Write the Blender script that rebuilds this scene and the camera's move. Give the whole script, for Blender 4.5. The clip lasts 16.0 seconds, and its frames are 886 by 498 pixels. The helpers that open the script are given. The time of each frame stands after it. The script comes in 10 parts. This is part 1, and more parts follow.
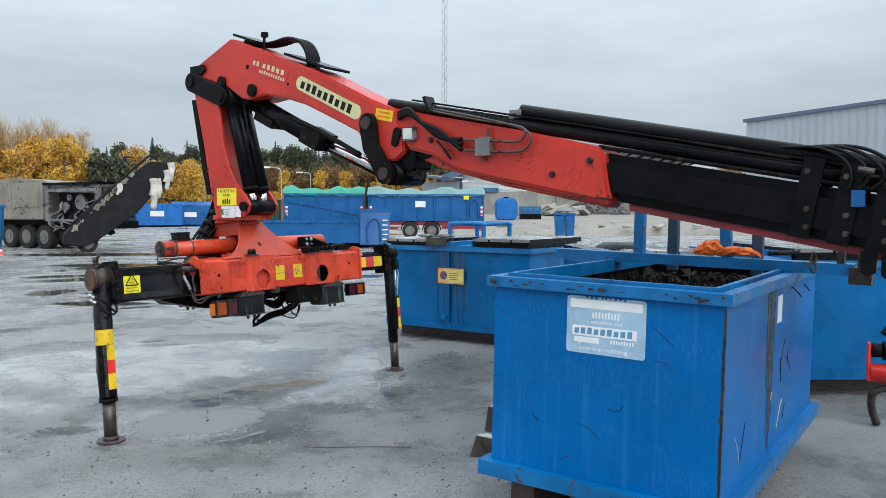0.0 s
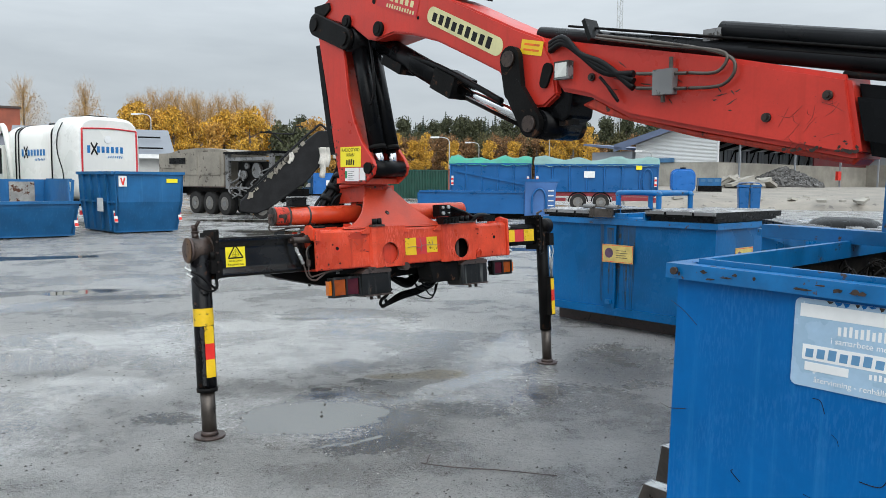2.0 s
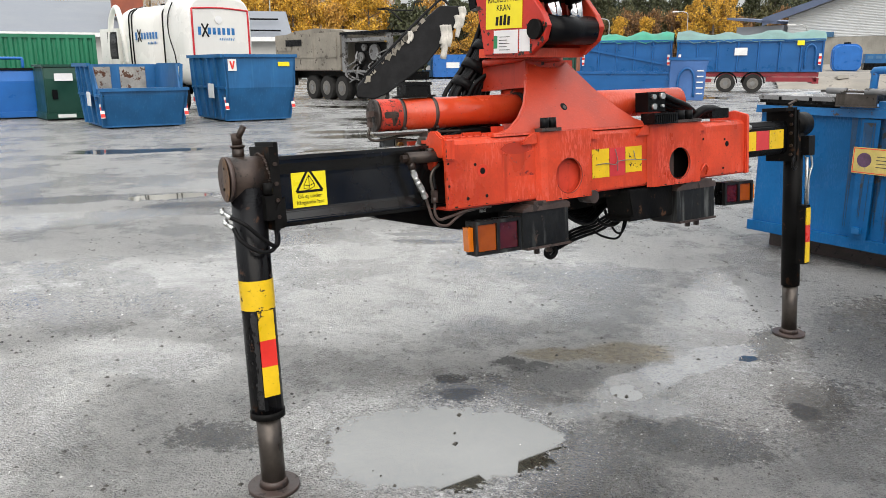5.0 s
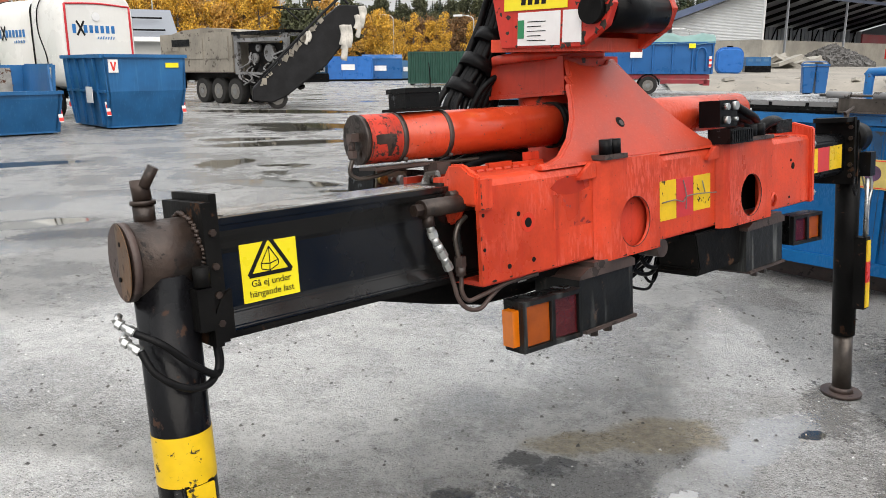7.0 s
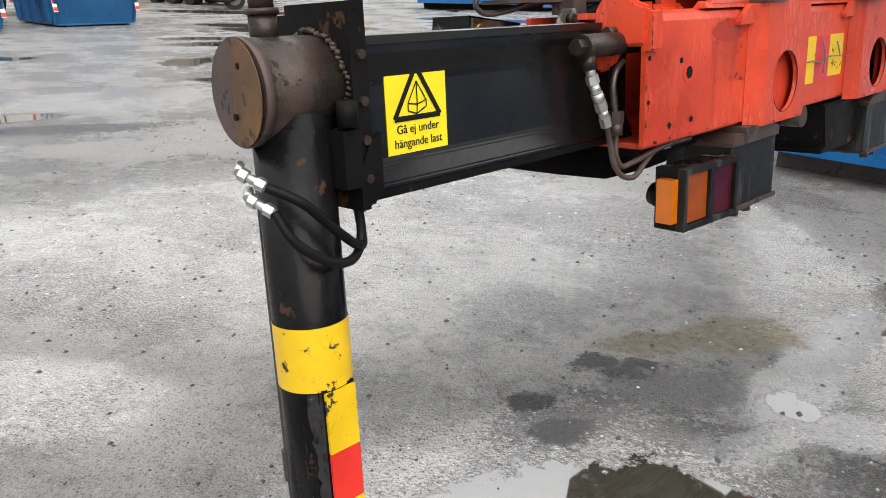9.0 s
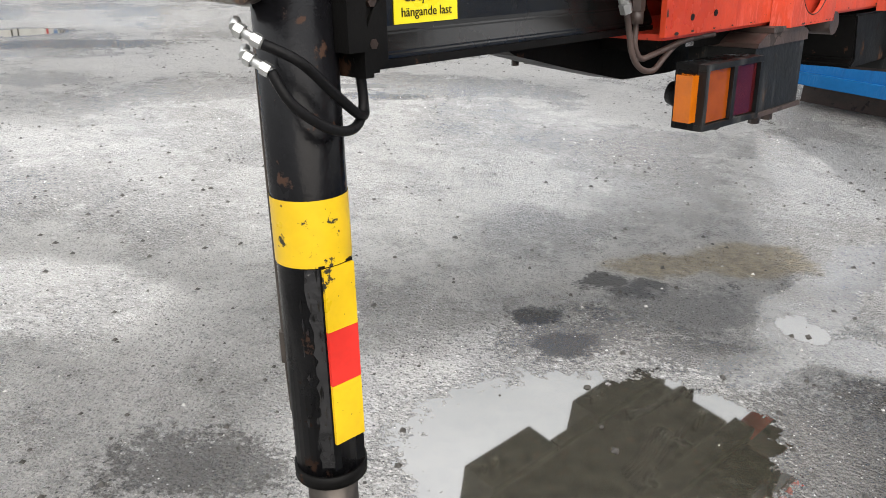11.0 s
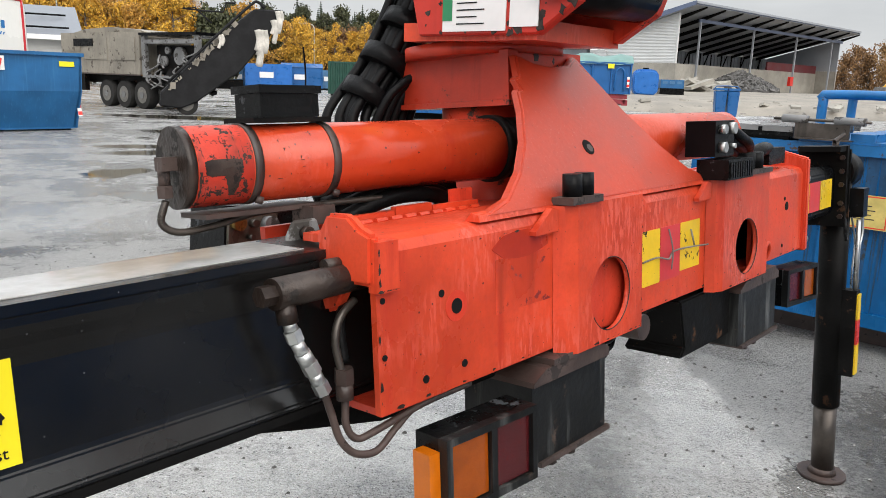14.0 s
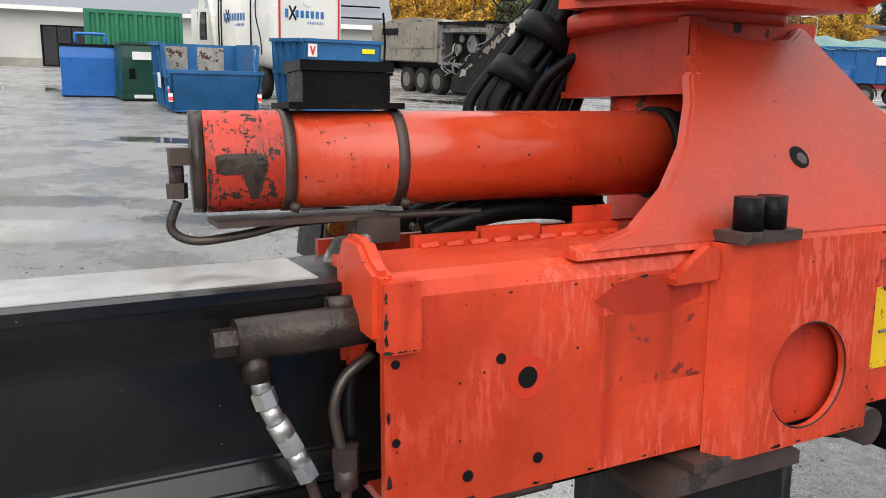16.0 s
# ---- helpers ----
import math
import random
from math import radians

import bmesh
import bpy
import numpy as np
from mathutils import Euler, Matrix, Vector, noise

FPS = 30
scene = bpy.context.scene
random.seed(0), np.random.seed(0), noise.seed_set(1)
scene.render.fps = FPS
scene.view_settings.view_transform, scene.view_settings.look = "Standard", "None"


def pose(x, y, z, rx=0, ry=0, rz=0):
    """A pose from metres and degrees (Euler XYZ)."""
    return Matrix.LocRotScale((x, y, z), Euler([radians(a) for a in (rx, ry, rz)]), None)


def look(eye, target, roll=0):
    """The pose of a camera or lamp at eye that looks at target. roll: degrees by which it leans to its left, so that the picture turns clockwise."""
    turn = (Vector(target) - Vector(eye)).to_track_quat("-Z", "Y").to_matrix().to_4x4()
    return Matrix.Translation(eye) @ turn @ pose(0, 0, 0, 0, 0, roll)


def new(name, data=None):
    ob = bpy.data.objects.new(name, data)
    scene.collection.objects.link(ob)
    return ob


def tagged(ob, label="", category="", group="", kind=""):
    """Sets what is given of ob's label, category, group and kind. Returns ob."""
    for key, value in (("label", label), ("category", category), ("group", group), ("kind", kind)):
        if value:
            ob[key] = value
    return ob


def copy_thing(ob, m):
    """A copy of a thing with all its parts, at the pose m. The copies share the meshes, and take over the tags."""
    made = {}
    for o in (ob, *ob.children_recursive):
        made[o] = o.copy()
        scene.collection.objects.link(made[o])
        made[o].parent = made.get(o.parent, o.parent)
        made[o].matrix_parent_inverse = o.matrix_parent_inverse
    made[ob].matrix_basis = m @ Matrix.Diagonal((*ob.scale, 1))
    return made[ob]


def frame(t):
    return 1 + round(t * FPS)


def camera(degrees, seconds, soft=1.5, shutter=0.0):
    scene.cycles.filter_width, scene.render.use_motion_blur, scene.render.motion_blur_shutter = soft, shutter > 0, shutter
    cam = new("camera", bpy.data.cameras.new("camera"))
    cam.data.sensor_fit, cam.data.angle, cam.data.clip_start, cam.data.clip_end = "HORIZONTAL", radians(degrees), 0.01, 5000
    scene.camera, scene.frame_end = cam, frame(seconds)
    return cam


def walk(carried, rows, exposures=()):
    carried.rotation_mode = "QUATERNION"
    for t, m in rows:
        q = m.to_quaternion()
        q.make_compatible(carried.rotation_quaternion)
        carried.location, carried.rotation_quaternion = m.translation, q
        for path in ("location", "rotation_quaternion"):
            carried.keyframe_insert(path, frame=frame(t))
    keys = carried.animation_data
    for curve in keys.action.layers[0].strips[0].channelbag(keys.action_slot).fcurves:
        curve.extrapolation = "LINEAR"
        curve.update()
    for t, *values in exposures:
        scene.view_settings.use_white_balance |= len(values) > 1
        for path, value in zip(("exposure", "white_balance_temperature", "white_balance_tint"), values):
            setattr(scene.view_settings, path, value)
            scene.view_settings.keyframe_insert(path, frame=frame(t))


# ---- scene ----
cam = camera(60.0, 16.0, soft=0.5)
PATH = [
    (0, (0.058, 0.038, 1.69), (0.045, 2.035, 1.594), 0.1),
    (0.5, (0.119, 0.291, 1.688), (0.014, 2.285, 1.591), 0.4),
    (1, (0.211, 0.59, 1.684), (0.0, 2.576, 1.575), 0.7),
    (1.5, (0.175, 0.893, 1.641), (-0.153, 2.862, 1.508), 0.7),
    (2, (0.095, 1.254, 1.635), (-0.349, 3.197, 1.462), 0.5),
    (2.5, (0.0, 1.676, 1.61), (-0.542, 3.588, 1.383), 0.2),
    (3, (-0.158, 2.011, 1.594), (-0.784, 3.889, 1.309), -0.0),
    (3.5, (-0.344, 2.341, 1.619), (-1.026, 4.188, 1.266), 0.0),
    (4, (-0.485, 2.718, 1.587), (-1.206, 4.538, 1.178), 0.0),
    (4.2, (-0.552, 2.856, 1.599), (-1.284, 4.667, 1.168), -0.0),
    (6.3, (-1.316, 4.032, 1.579), (-1.925, 5.873, 1.091), 0.1),
    (6.5, (-1.411, 4.125, 1.583), (-1.979, 5.981, 1.102), 0.1),
    (7, (-1.562, 4.299, 1.577), (-2.031, 6.187, 1.113), -0.1),
    (7.5, (-1.695, 4.513, 1.568), (-2.079, 6.42, 1.101), -0.1),
    (8, (-1.827, 4.585, 1.519), (-2.167, 6.49, 1.015), 0.1),
    (8.5, (-1.976, 4.546, 1.455), (-2.31, 6.433, 0.882), 0.4),
    (9, (-2.045, 4.53, 1.363), (-2.387, 6.381, 0.686), 0.9),
    (9.5, (-2.051, 4.519, 1.257), (-2.395, 6.321, 0.461), 1.5),
    (9.7, (-2.049, 4.519, 1.219), (-2.387, 6.3, 0.374), 1.8),
    (11.8, (-1.966, 4.6, 1.364), (-2.344, 6.419, 0.623), 2.4),
    (12, (-1.913, 4.626, 1.42), (-2.317, 6.476, 0.776), 1.8),
    (12.5, (-1.79, 4.692, 1.501), (-2.175, 6.596, 1.027), 0.3),
    (13, (-1.726, 4.75, 1.528), (-2.044, 6.68, 1.11), 0.2),
    (13.5, (-1.719, 4.929, 1.535), (-1.987, 6.868, 1.124), 1.0),
    (14, (-1.686, 5.095, 1.536), (-1.952, 7.03, 1.107), 2.0),
    (14.5, (-1.58, 5.184, 1.533), (-2.033, 7.071, 1.049), 2.4),
    (15, (-1.453, 5.28, 1.528), (-2.184, 7.066, 1.001), 2.0),
    (15.5, (-1.456, 5.382, 1.521), (-2.325, 7.107, 1.0), 2.1),
    (16, (-1.513, 5.541, 1.528), (-2.451, 7.24, 1.045), 2.3),
]
walk(cam, [(t, look(eye, target, roll)) for t, eye, target, roll in PATH], [(0.0, 0.08, 6000, 5), (1.5, 0.06, 6150, 6), (2.5, 0.09, 6400, 9), (4.0, 0.18, 6750, 11), (7.0, 0.25, 6900, 12), (9.0, 0.34, 6950, 13), (12.0, 0.42, 6850, 12), (13.0, 0.33, 6750, 11), (14.0, 0.30, 6750, 11), (15.0, 0.34, 6800, 11), (16.0, 0.17, 6850, 12)])

# ---- light ----
SUN_AZ, SUN_EL = 150.0, 38.0
world = bpy.data.worlds.new("overcast_sky")
scene.world = world
world.use_nodes = True
wn, wl = world.node_tree.nodes, world.node_tree.links
wn.clear()
w_out = wn.new("ShaderNodeOutputWorld")
w_bg = wn.new("ShaderNodeBackground")
w_bg.inputs["Strength"].default_value = 0.10
w_sky = wn.new("ShaderNodeTexSky")
w_sky.sky_type, w_sky.sun_disc = "NISHITA", False
w_sky.sun_elevation, w_sky.sun_rotation = radians(SUN_EL), radians(SUN_AZ)
w_sky.dust_density, w_sky.air_density = 4.0, 1.2
w_tc = wn.new("ShaderNodeTexCoord")
w_map = wn.new("ShaderNodeMapping")
w_map.inputs["Scale"].default_value = (1.0, 1.0, 5.0)
w_n = wn.new("ShaderNodeTexNoise")
w_n.inputs["Scale"].default_value, w_n.inputs["Detail"].default_value, w_n.inputs["Roughness"].default_value = 2.2, 7.0, 0.55
w_ramp = wn.new("ShaderNodeValToRGB")
w_ramp.color_ramp.elements[0].position, w_ramp.color_ramp.elements[0].color = 0.3, (4.6, 4.95, 5.3, 1)
w_ramp.color_ramp.elements[1].position, w_ramp.color_ramp.elements[1].color = 0.72, (6.6, 6.95, 7.25, 1)
w_mix = wn.new("ShaderNodeMix")
w_mix.data_type = "RGBA"
w_mix.inputs[0].default_value = 0.96
wl.new(w_tc.outputs["Generated"], w_map.inputs["Vector"])
wl.new(w_map.outputs["Vector"], w_n.inputs["Vector"])
wl.new(w_n.outputs["Fac"], w_ramp.inputs["Fac"])
wl.new(w_sky.outputs["Color"], w_mix.inputs[6])
wl.new(w_ramp.outputs["Color"], w_mix.inputs[7])
w_sep = wn.new("ShaderNodeSeparateXYZ")
wl.new(w_tc.outputs["Generated"], w_sep.inputs["Vector"])
w_up = wn.new("ShaderNodeMapRange")  # an overcast sky is about three times as bright overhead as at the horizon
w_up.interpolation_type = "SMOOTHSTEP"
for i, v in ((1, 0.0), (2, 1.0), (3, 0.88), (4, 3.3)):
    w_up.inputs[i].default_value = v
wl.new(w_sep.outputs["Z"], w_up.inputs[0])
w_mul = wn.new("ShaderNodeVectorMath")
w_mul.operation = "SCALE"
wl.new(w_mix.outputs[2], w_mul.inputs[0]), wl.new(w_up.outputs[0], w_mul.inputs["Scale"])
wl.new(w_mul.outputs[0], w_bg.inputs["Color"])
wl.new(w_bg.outputs["Background"], w_out.inputs["Surface"])

sun_data = bpy.data.lights.new("sun", "SUN")
sun_data.energy, sun_data.angle, sun_data.color = 1.5, radians(60), (1.0, 0.97, 0.93)
sun = new("sun", sun_data)
az, el = radians(SUN_AZ), radians(SUN_EL)
sun_from = Vector((math.sin(az) * math.cos(el), math.cos(az) * math.cos(el), math.sin(el)))
sun.matrix_world = look(sun_from * 100, (0, 0, 0))


# ---- materials ----
def mat_nodes(name):
    m = bpy.data.materials.new(name)
    m.use_nodes = True
    nt = m.node_tree
    return m, nt, nt.nodes["Principled BSDF"]


def tex(nt, kind, vec, scale, detail=4.0, rough=0.55):
    n = nt.nodes.new("ShaderNodeTex" + kind)
    n.inputs["Scale"].default_value = scale
    if kind == "Noise":
        n.inputs["Detail"].default_value, n.inputs["Roughness"].default_value = detail, rough
    nt.links.new(vec, n.inputs["Vector"])
    return n


def ramp(nt, fac, p0, c0, p1, c1):
    r = nt.nodes.new("ShaderNodeMapRange")
    r.interpolation_type = "SMOOTHSTEP"
    for i, v in ((1, p0), (2, p1), (3, c0), (4, c1)):
        r.inputs[i].default_value = v
    nt.links.new(fac, r.inputs[0])
    return r.outputs[0]


def mixc(nt, fac, a, b, mode="MIX"):
    m = nt.nodes.new("ShaderNodeMix")
    m.data_type, m.blend_type = "RGBA", mode
    for i, v in ((0, fac), (6, a), (7, b)):
        if isinstance(v, (int, float)):
            m.inputs[i].default_value = v
        elif isinstance(v, tuple):
            m.inputs[i].default_value = (*v[:3], 1)
        else:
            nt.links.new(v, m.inputs[i])
    return m.outputs[2]


def math_node(nt, op, a, b=None):
    m = nt.nodes.new("ShaderNodeMath")
    m.operation = op
    for i, v in ((0, a), (1, b)):
        if v is None:
            continue
        if isinstance(v, (int, float)):
            m.inputs[i].default_value = v
        else:
            nt.links.new(v, m.inputs[i])
    return m.outputs[0]


def coords(nt, stretch=None):
    c = nt.nodes.new("ShaderNodeTexCoord").outputs["Object"]
    if stretch:
        mp = nt.nodes.new("ShaderNodeMapping")
        mp.inputs["Scale"].default_value = stretch
        nt.links.new(c, mp.inputs["Vector"])
        c = mp.outputs["Vector"]
    return c


def surface(name, col, rough=0.4, spread=0.15, scale=2.5, fine=70.0, metal=0.0, wear=None, wear_at=0.66, wear_scale=9.0,
            streak=0.0, streak_col=None, bump=0.15, coat=0.0, rough_spread=0.12, vary=0.0, spec=0.5, rain=0.0, specks=0.0, speck_col=(0.03, 0.012, 0.01), beads=0.0):
    """Procedural surface: two scales of tone, runs down the sides, chipped or dirty wear, fine relief."""
    m, nt, b = mat_nodes(name)
    v = coords(nt)
    big = tex(nt, "Noise", v, scale, 5.0)
    small = tex(nt, "Noise", v, fine, 3.0, 0.6)
    lo = tuple(c * (1 - spread) for c in col)
    hi = tuple(min(1.0, c * (1 + spread)) for c in col)
    c = mixc(nt, ramp(nt, big.outputs["Fac"], 0.3, 0.0, 0.7, 1.0), lo, hi)
    c = mixc(nt, ramp(nt, small.outputs["Fac"], 0.35, 0.0, 0.75, spread * 0.9), c, tuple(x * 0.55 for x in col))
    r = ramp(nt, big.outputs["Fac"], 0.25, max(0.03, rough - rough_spread), 0.75, min(1.0, rough + rough_spread))
    if streak > 0:
        sv = coords(nt, (22.0, 22.0, 1.1))
        sn = tex(nt, "Noise", sv, 1.0, 5.0, 0.6)
        c = mixc(nt, ramp(nt, sn.outputs["Fac"], 0.52, 0.0, 0.74, streak), c, streak_col or tuple(x * 0.35 for x in col))
    if rain > 0:
        rv = coords(nt, (120.0, 120.0, 22.0))
        rn = tex(nt, "Noise", rv, 1.0, 3.0, 0.6)
        patch = tex(nt, "Noise", v, 4.0, 3.0)
        rf = math_node(nt, "MULTIPLY", ramp(nt, rn.outputs["Fac"], 0.47, 0.0, 0.60, rain), ramp(nt, patch.outputs["Fac"], 0.42, 0.0, 0.6, 1.0))
        c = mixc(nt, rf, c, tuple(min(1.0, x * 1.12 + 0.045) for x in col))
    if specks > 0:
        for sc, sz in ((38.0, 0.10), (110.0, 0.13)):
            vo = tex(nt, "Voronoi", v, sc)
            pick = nt.nodes.new("ShaderNodeSeparateColor")
            nt.links.new(vo.outputs["Color"], pick.inputs["Color"])
            sf = math_node(nt, "MULTIPLY", ramp(nt, vo.outputs["Distance"], sz * 0.7, 1.0, sz, 0.0), ramp(nt, pick.outputs["Red"], 0.99 - specks, 0.0, 1.0 - specks, 0.85))
            c = mixc(nt, sf, c, speck_col)
    bead_h = None
    if beads > 0:
        vo = tex(nt, "Voronoi", v, 190.0)
        pick = nt.nodes.new("ShaderNodeSeparateColor")
        nt.links.new(vo.outputs["Color"], pick.inputs["Color"])
        bead_h = math_node(nt, "MULTIPLY", ramp(nt, vo.outputs["Distance"], 0.08, 1.0, 0.42, 0.0), ramp(nt, pick.outputs["Green"], 0.72, 0.0, 0.80, 1.0))
        c = mixc(nt, math_node(nt, "MULTIPLY", bead_h, beads), c, tuple(min(1.0, x * 1.1 + 0.10) for x in col))
    if wear:
        wn_ = tex(nt, "Noise", v, wear_scale, 9.0, 0.68)
        wf = ramp(nt, wn_.outputs["Fac"], wear_at, 0.0, wear_at + 0.035, 1.0)
        c = mixc(nt, wf, c, wear)
        r = math_node(nt, "ADD", r, math_node(nt, "MULTIPLY", wf, 0.3))
    if vary > 0:
        oi = nt.nodes.new("ShaderNodeObjectInfo")
        c = mixc(nt, ramp(nt, oi.outputs["Random"], 0.0, 0.0, 1.0, vary), c, tuple(x * 0.4 for x in col))
    nt.links.new(c, b.inputs["Base Color"])
    nt.links.new(r, b.inputs["Roughness"])
    b.inputs["Metallic"].default_value = metal
    b.inputs["Coat Weight"].default_value = coat
    b.inputs["Coat Roughness"].default_value = 0.12
    b.inputs["Specular IOR Level"].default_value = spec
    if bump > 0:
        bp = nt.nodes.new("ShaderNodeBump")
        bp.inputs["Strength"].default_value, bp.inputs["Distance"].default_value = bump, 0.004
        h = math_node(nt, "ADD", small.outputs["Fac"], math_node(nt, "MULTIPLY", big.outputs["Fac"], 1.5))
        if bead_h is not None:
            h = math_node(nt, "ADD", h, math_node(nt, "MULTIPLY", bead_h, 1.6))
        nt.links.new(h, bp.inputs["Height"])
        nt.links.new(bp.outputs["Normal"], b.inputs["Normal"])
    return m


RUST = (0.075, 0.035, 0.02)
M_RED = surface("red_paint", (0.60, 0.057, 0.020), 0.36, 0.22, 5.0, 90, wear=(0.06, 0.03, 0.025), wear_at=0.705, wear_scale=30, streak=0.8,
                streak_col=(0.46, 0.030, 0.012), bump=0.16, spec=0.4, rain=0.9, specks=0.28)
M_RED_WET = surface("rain_beaded_red_paint", (0.45, 0.045, 0.018), 0.36, 0.2, 4.0, 90, wear=(0.06, 0.03, 0.025), wear_at=0.715, wear_scale=26, bump=0.16, spec=0.42, specks=0.15, beads=0.3)
M_RED_TUBE = surface("glossy_red_tube_paint", (0.58, 0.058, 0.018), 0.26, 0.15, 4.0, 90, wear=(0.05, 0.02, 0.015), wear_at=0.72, wear_scale=24, streak=0.5, streak_col=(0.46, 0.03, 0.014),
                     bump=0.10, spec=0.5, rain=0.45, specks=0.2)
M_RED_FLAKED = surface("flaking_red_paint", (0.56, 0.045, 0.024), 0.45, 0.3, 8.0, 60, wear=(0.035, 0.022, 0.018), wear_at=0.545, wear_scale=62, streak=0.95, streak_col=(0.05, 0.03, 0.022), bump=0.3, spec=0.4, specks=0.2)
M_RED_DK = surface("red_paint_worn", (0.56, 0.048, 0.022), 0.38, 0.25, 5.0, 80, wear=(0.05, 0.028, 0.022), wear_at=0.615, wear_scale=13, streak=0.6, bump=0.2, spec=0.4, specks=0.25)
# deeper than red_paint: the shade on the boom's sides is put into this colour
M_RED_BOOM = surface("boom_red_paint", (0.51, 0.033, 0.020), 0.36, 0.16, 2.0, 60, wear=(0.06, 0.03, 0.025), wear_at=0.69, wear_scale=13, streak=0.5, streak_col=(0.40, 0.025, 0.012), bump=0.12, spec=0.4, specks=0.05)
M_BLACK = surface("black_paint", (0.005, 0.0053, 0.006), 0.28, 0.3, 4.0, 60, wear=(0.05, 0.045, 0.04), wear_at=0.72, wear_scale=18, bump=0.14, spec=0.10)
M_BLACKROUGH = surface("worn_black_steel", (0.007, 0.0068, 0.0066), 0.46, 0.35, 6.0, 50, wear=(0.06, 0.032, 0.02), wear_at=0.60, wear_scale=12, bump=0.3, spec=0.08)
M_BEAM = surface("glossy_black_beam_paint", (0.008, 0.008, 0.008), 0.24, 0.3, 4.0, 60, wear=(0.05, 0.05, 0.05), wear_at=0.735, wear_scale=24, bump=0.05, spec=0.5, specks=0.05, speck_col=(0.09, 0.095, 0.10))
M_LEG = surface("oily_black_leg_paint", (0.006, 0.006, 0.007), 0.26, 0.4, 7.0, 60, wear=(0.050, 0.026, 0.017), wear_at=0.60, wear_scale=15, bump=0.22, spec=0.16)
M_RUSTY = surface("greasy_rusty_steel", (0.042, 0.028, 0.022), 0.42, 0.45, 12.0, 60, wear=(0.02, 0.016, 0.014), wear_at=0.55, wear_scale=22, bump=0.5, metal=0.3)
M_STEELDARK = surface("dark_ram_steel", (0.085, 0.072, 0.062), 0.36, 0.35, 8.0, 50, metal=0.55, streak=0.5, bump=0.2)
M_RUBBER = surface("black_rubber", (0.007, 0.007, 0.0075), 0.42, 0.3, 15.0, 120, bump=0.25, spec=0.12)
M_PLASTIC = surface("black_plastic", (0.006, 0.0063, 0.0065), 0.3, 0.3, 12.0, 90, wear=(0.06, 0.065, 0.07), wear_at=0.60, wear_scale=20, bump=0.2, spec=0.14)
M_WOODBLK = surface("weathered_black_block", (0.009, 0.0095, 0.0095), 0.42, 0.4, 6.0, 40, wear=(0.07, 0.05, 0.04), wear_at=0.6, wear_scale=10, streak=0.75, streak_col=(0.13, 0.135, 0.13), bump=0.35, spec=0.3)
M_PEEL = surface("peeling_black_film", (0.018, 0.018, 0.019), 0.3, 0.5, 30, 120, wear=(0.16, 0.155, 0.15), wear_at=0.66, wear_scale=60, bump=0.4, spec=0.4)
M_BROWNSTEEL = surface("brown_oxidised_steel", (0.06, 0.04, 0.034), 0.5, 0.35, 10.0, 60, wear=(0.03, 0.022, 0.02), wear_at=0.58, wear_scale=16, bump=0.3)
M_CHROME = surface("chrome_rod", (0.75, 0.76, 0.78), 0.12, 0.05, 5.0, 50, metal=1.0, bump=0.0, rough_spread=0.04)
M_GALV = surface("galvanised_fittings", (0.52, 0.53, 0.52), 0.34, 0.18, 20.0, 90, metal=0.85, bump=0.15)
M_YELLOW = surface("yellow_sticker", (0.80, 0.52, 0.012), 0.38, 0.08, 6.0, 60, wear=(0.03, 0.03, 0.02), wear_at=0.70, wear_scale=22, bump=0.05)
M_YELLOW_BAND = surface("scuffed_yellow_film", (0.78, 0.50, 0.012), 0.36, 0.12, 6.0, 60, wear=(0.02, 0.018, 0.012), wear_at=0.605, wear_scale=26, bump=0.1, specks=0.15)
M_YELLOW_CLEAN = surface("yellow_sign_film", (0.86, 0.72, 0.02), 0.35, 0.05, 5.0, 60, wear=(0.2, 0.15, 0.02), wear_at=0.72, wear_scale=25, bump=0.03)
M_SIGNRED = surface("red_reflector", (0.70, 0.03, 0.02), 0.35, 0.12, 6.0, 60, bump=0.05)
M_PATCHRED = surface("faded_red_sticker", (0.62, 0.04, 0.045), 0.4, 0.12, 6.0, 60, bump=0.05)
M_PRINT = surface("black_print", (0.012, 0.012, 0.012), 0.45, 0.1, 5.0, 50, bump=0.0, spec=0.14)
M_CREAM = surface("cream_sticker", (0.62, 0.58, 0.30), 0.4, 0.1, 5.0, 50, bump=0.0)
M_WHITE = surface("white_print", (0.78, 0.78, 0.77), 0.4, 0.06, 5.0, 50, bump=0.0)
M_GREEN_PRINT = surface("green_print", (0.02, 0.22, 0.09), 0.4, 0.06, 5.0, 50, bump=0.0)
M_AMBER = surface("amber_lens", (0.30, 0.060, 0.003), 0.15, 0.12, 18.0, 140, bump=0.2, coat=0.5)
M_AMBER_BRIGHT = surface("bright_amber_lens", (0.62, 0.15, 0.005), 0.15, 0.08, 18.0, 140, bump=0.2, coat=0.5)
M_REDLENS = surface("dark_red_lens", (0.070, 0.007, 0.009), 0.15, 0.2, 18.0, 140, bump=0.2, coat=0.5)
# near-black for openings: the shade inside a hole is put into its colour
M_DARK = surface("dark_void", (0.008, 0.008, 0.008), 0.8, 0.2, 5.0, 40, bump=0.0, spec=0.14)
BLUE = (0.002, 0.098, 0.275)
M_BLUE = surface("blue_container_paint", BLUE, 0.30, 0.22, 1.6, 40, wear=(0.10, 0.05, 0.03), wear_at=0.725, wear_scale=16, streak=0.55, streak_col=(0.006, 0.075, 0.22), bump=0.06, spec=0.2, rain=0.3)
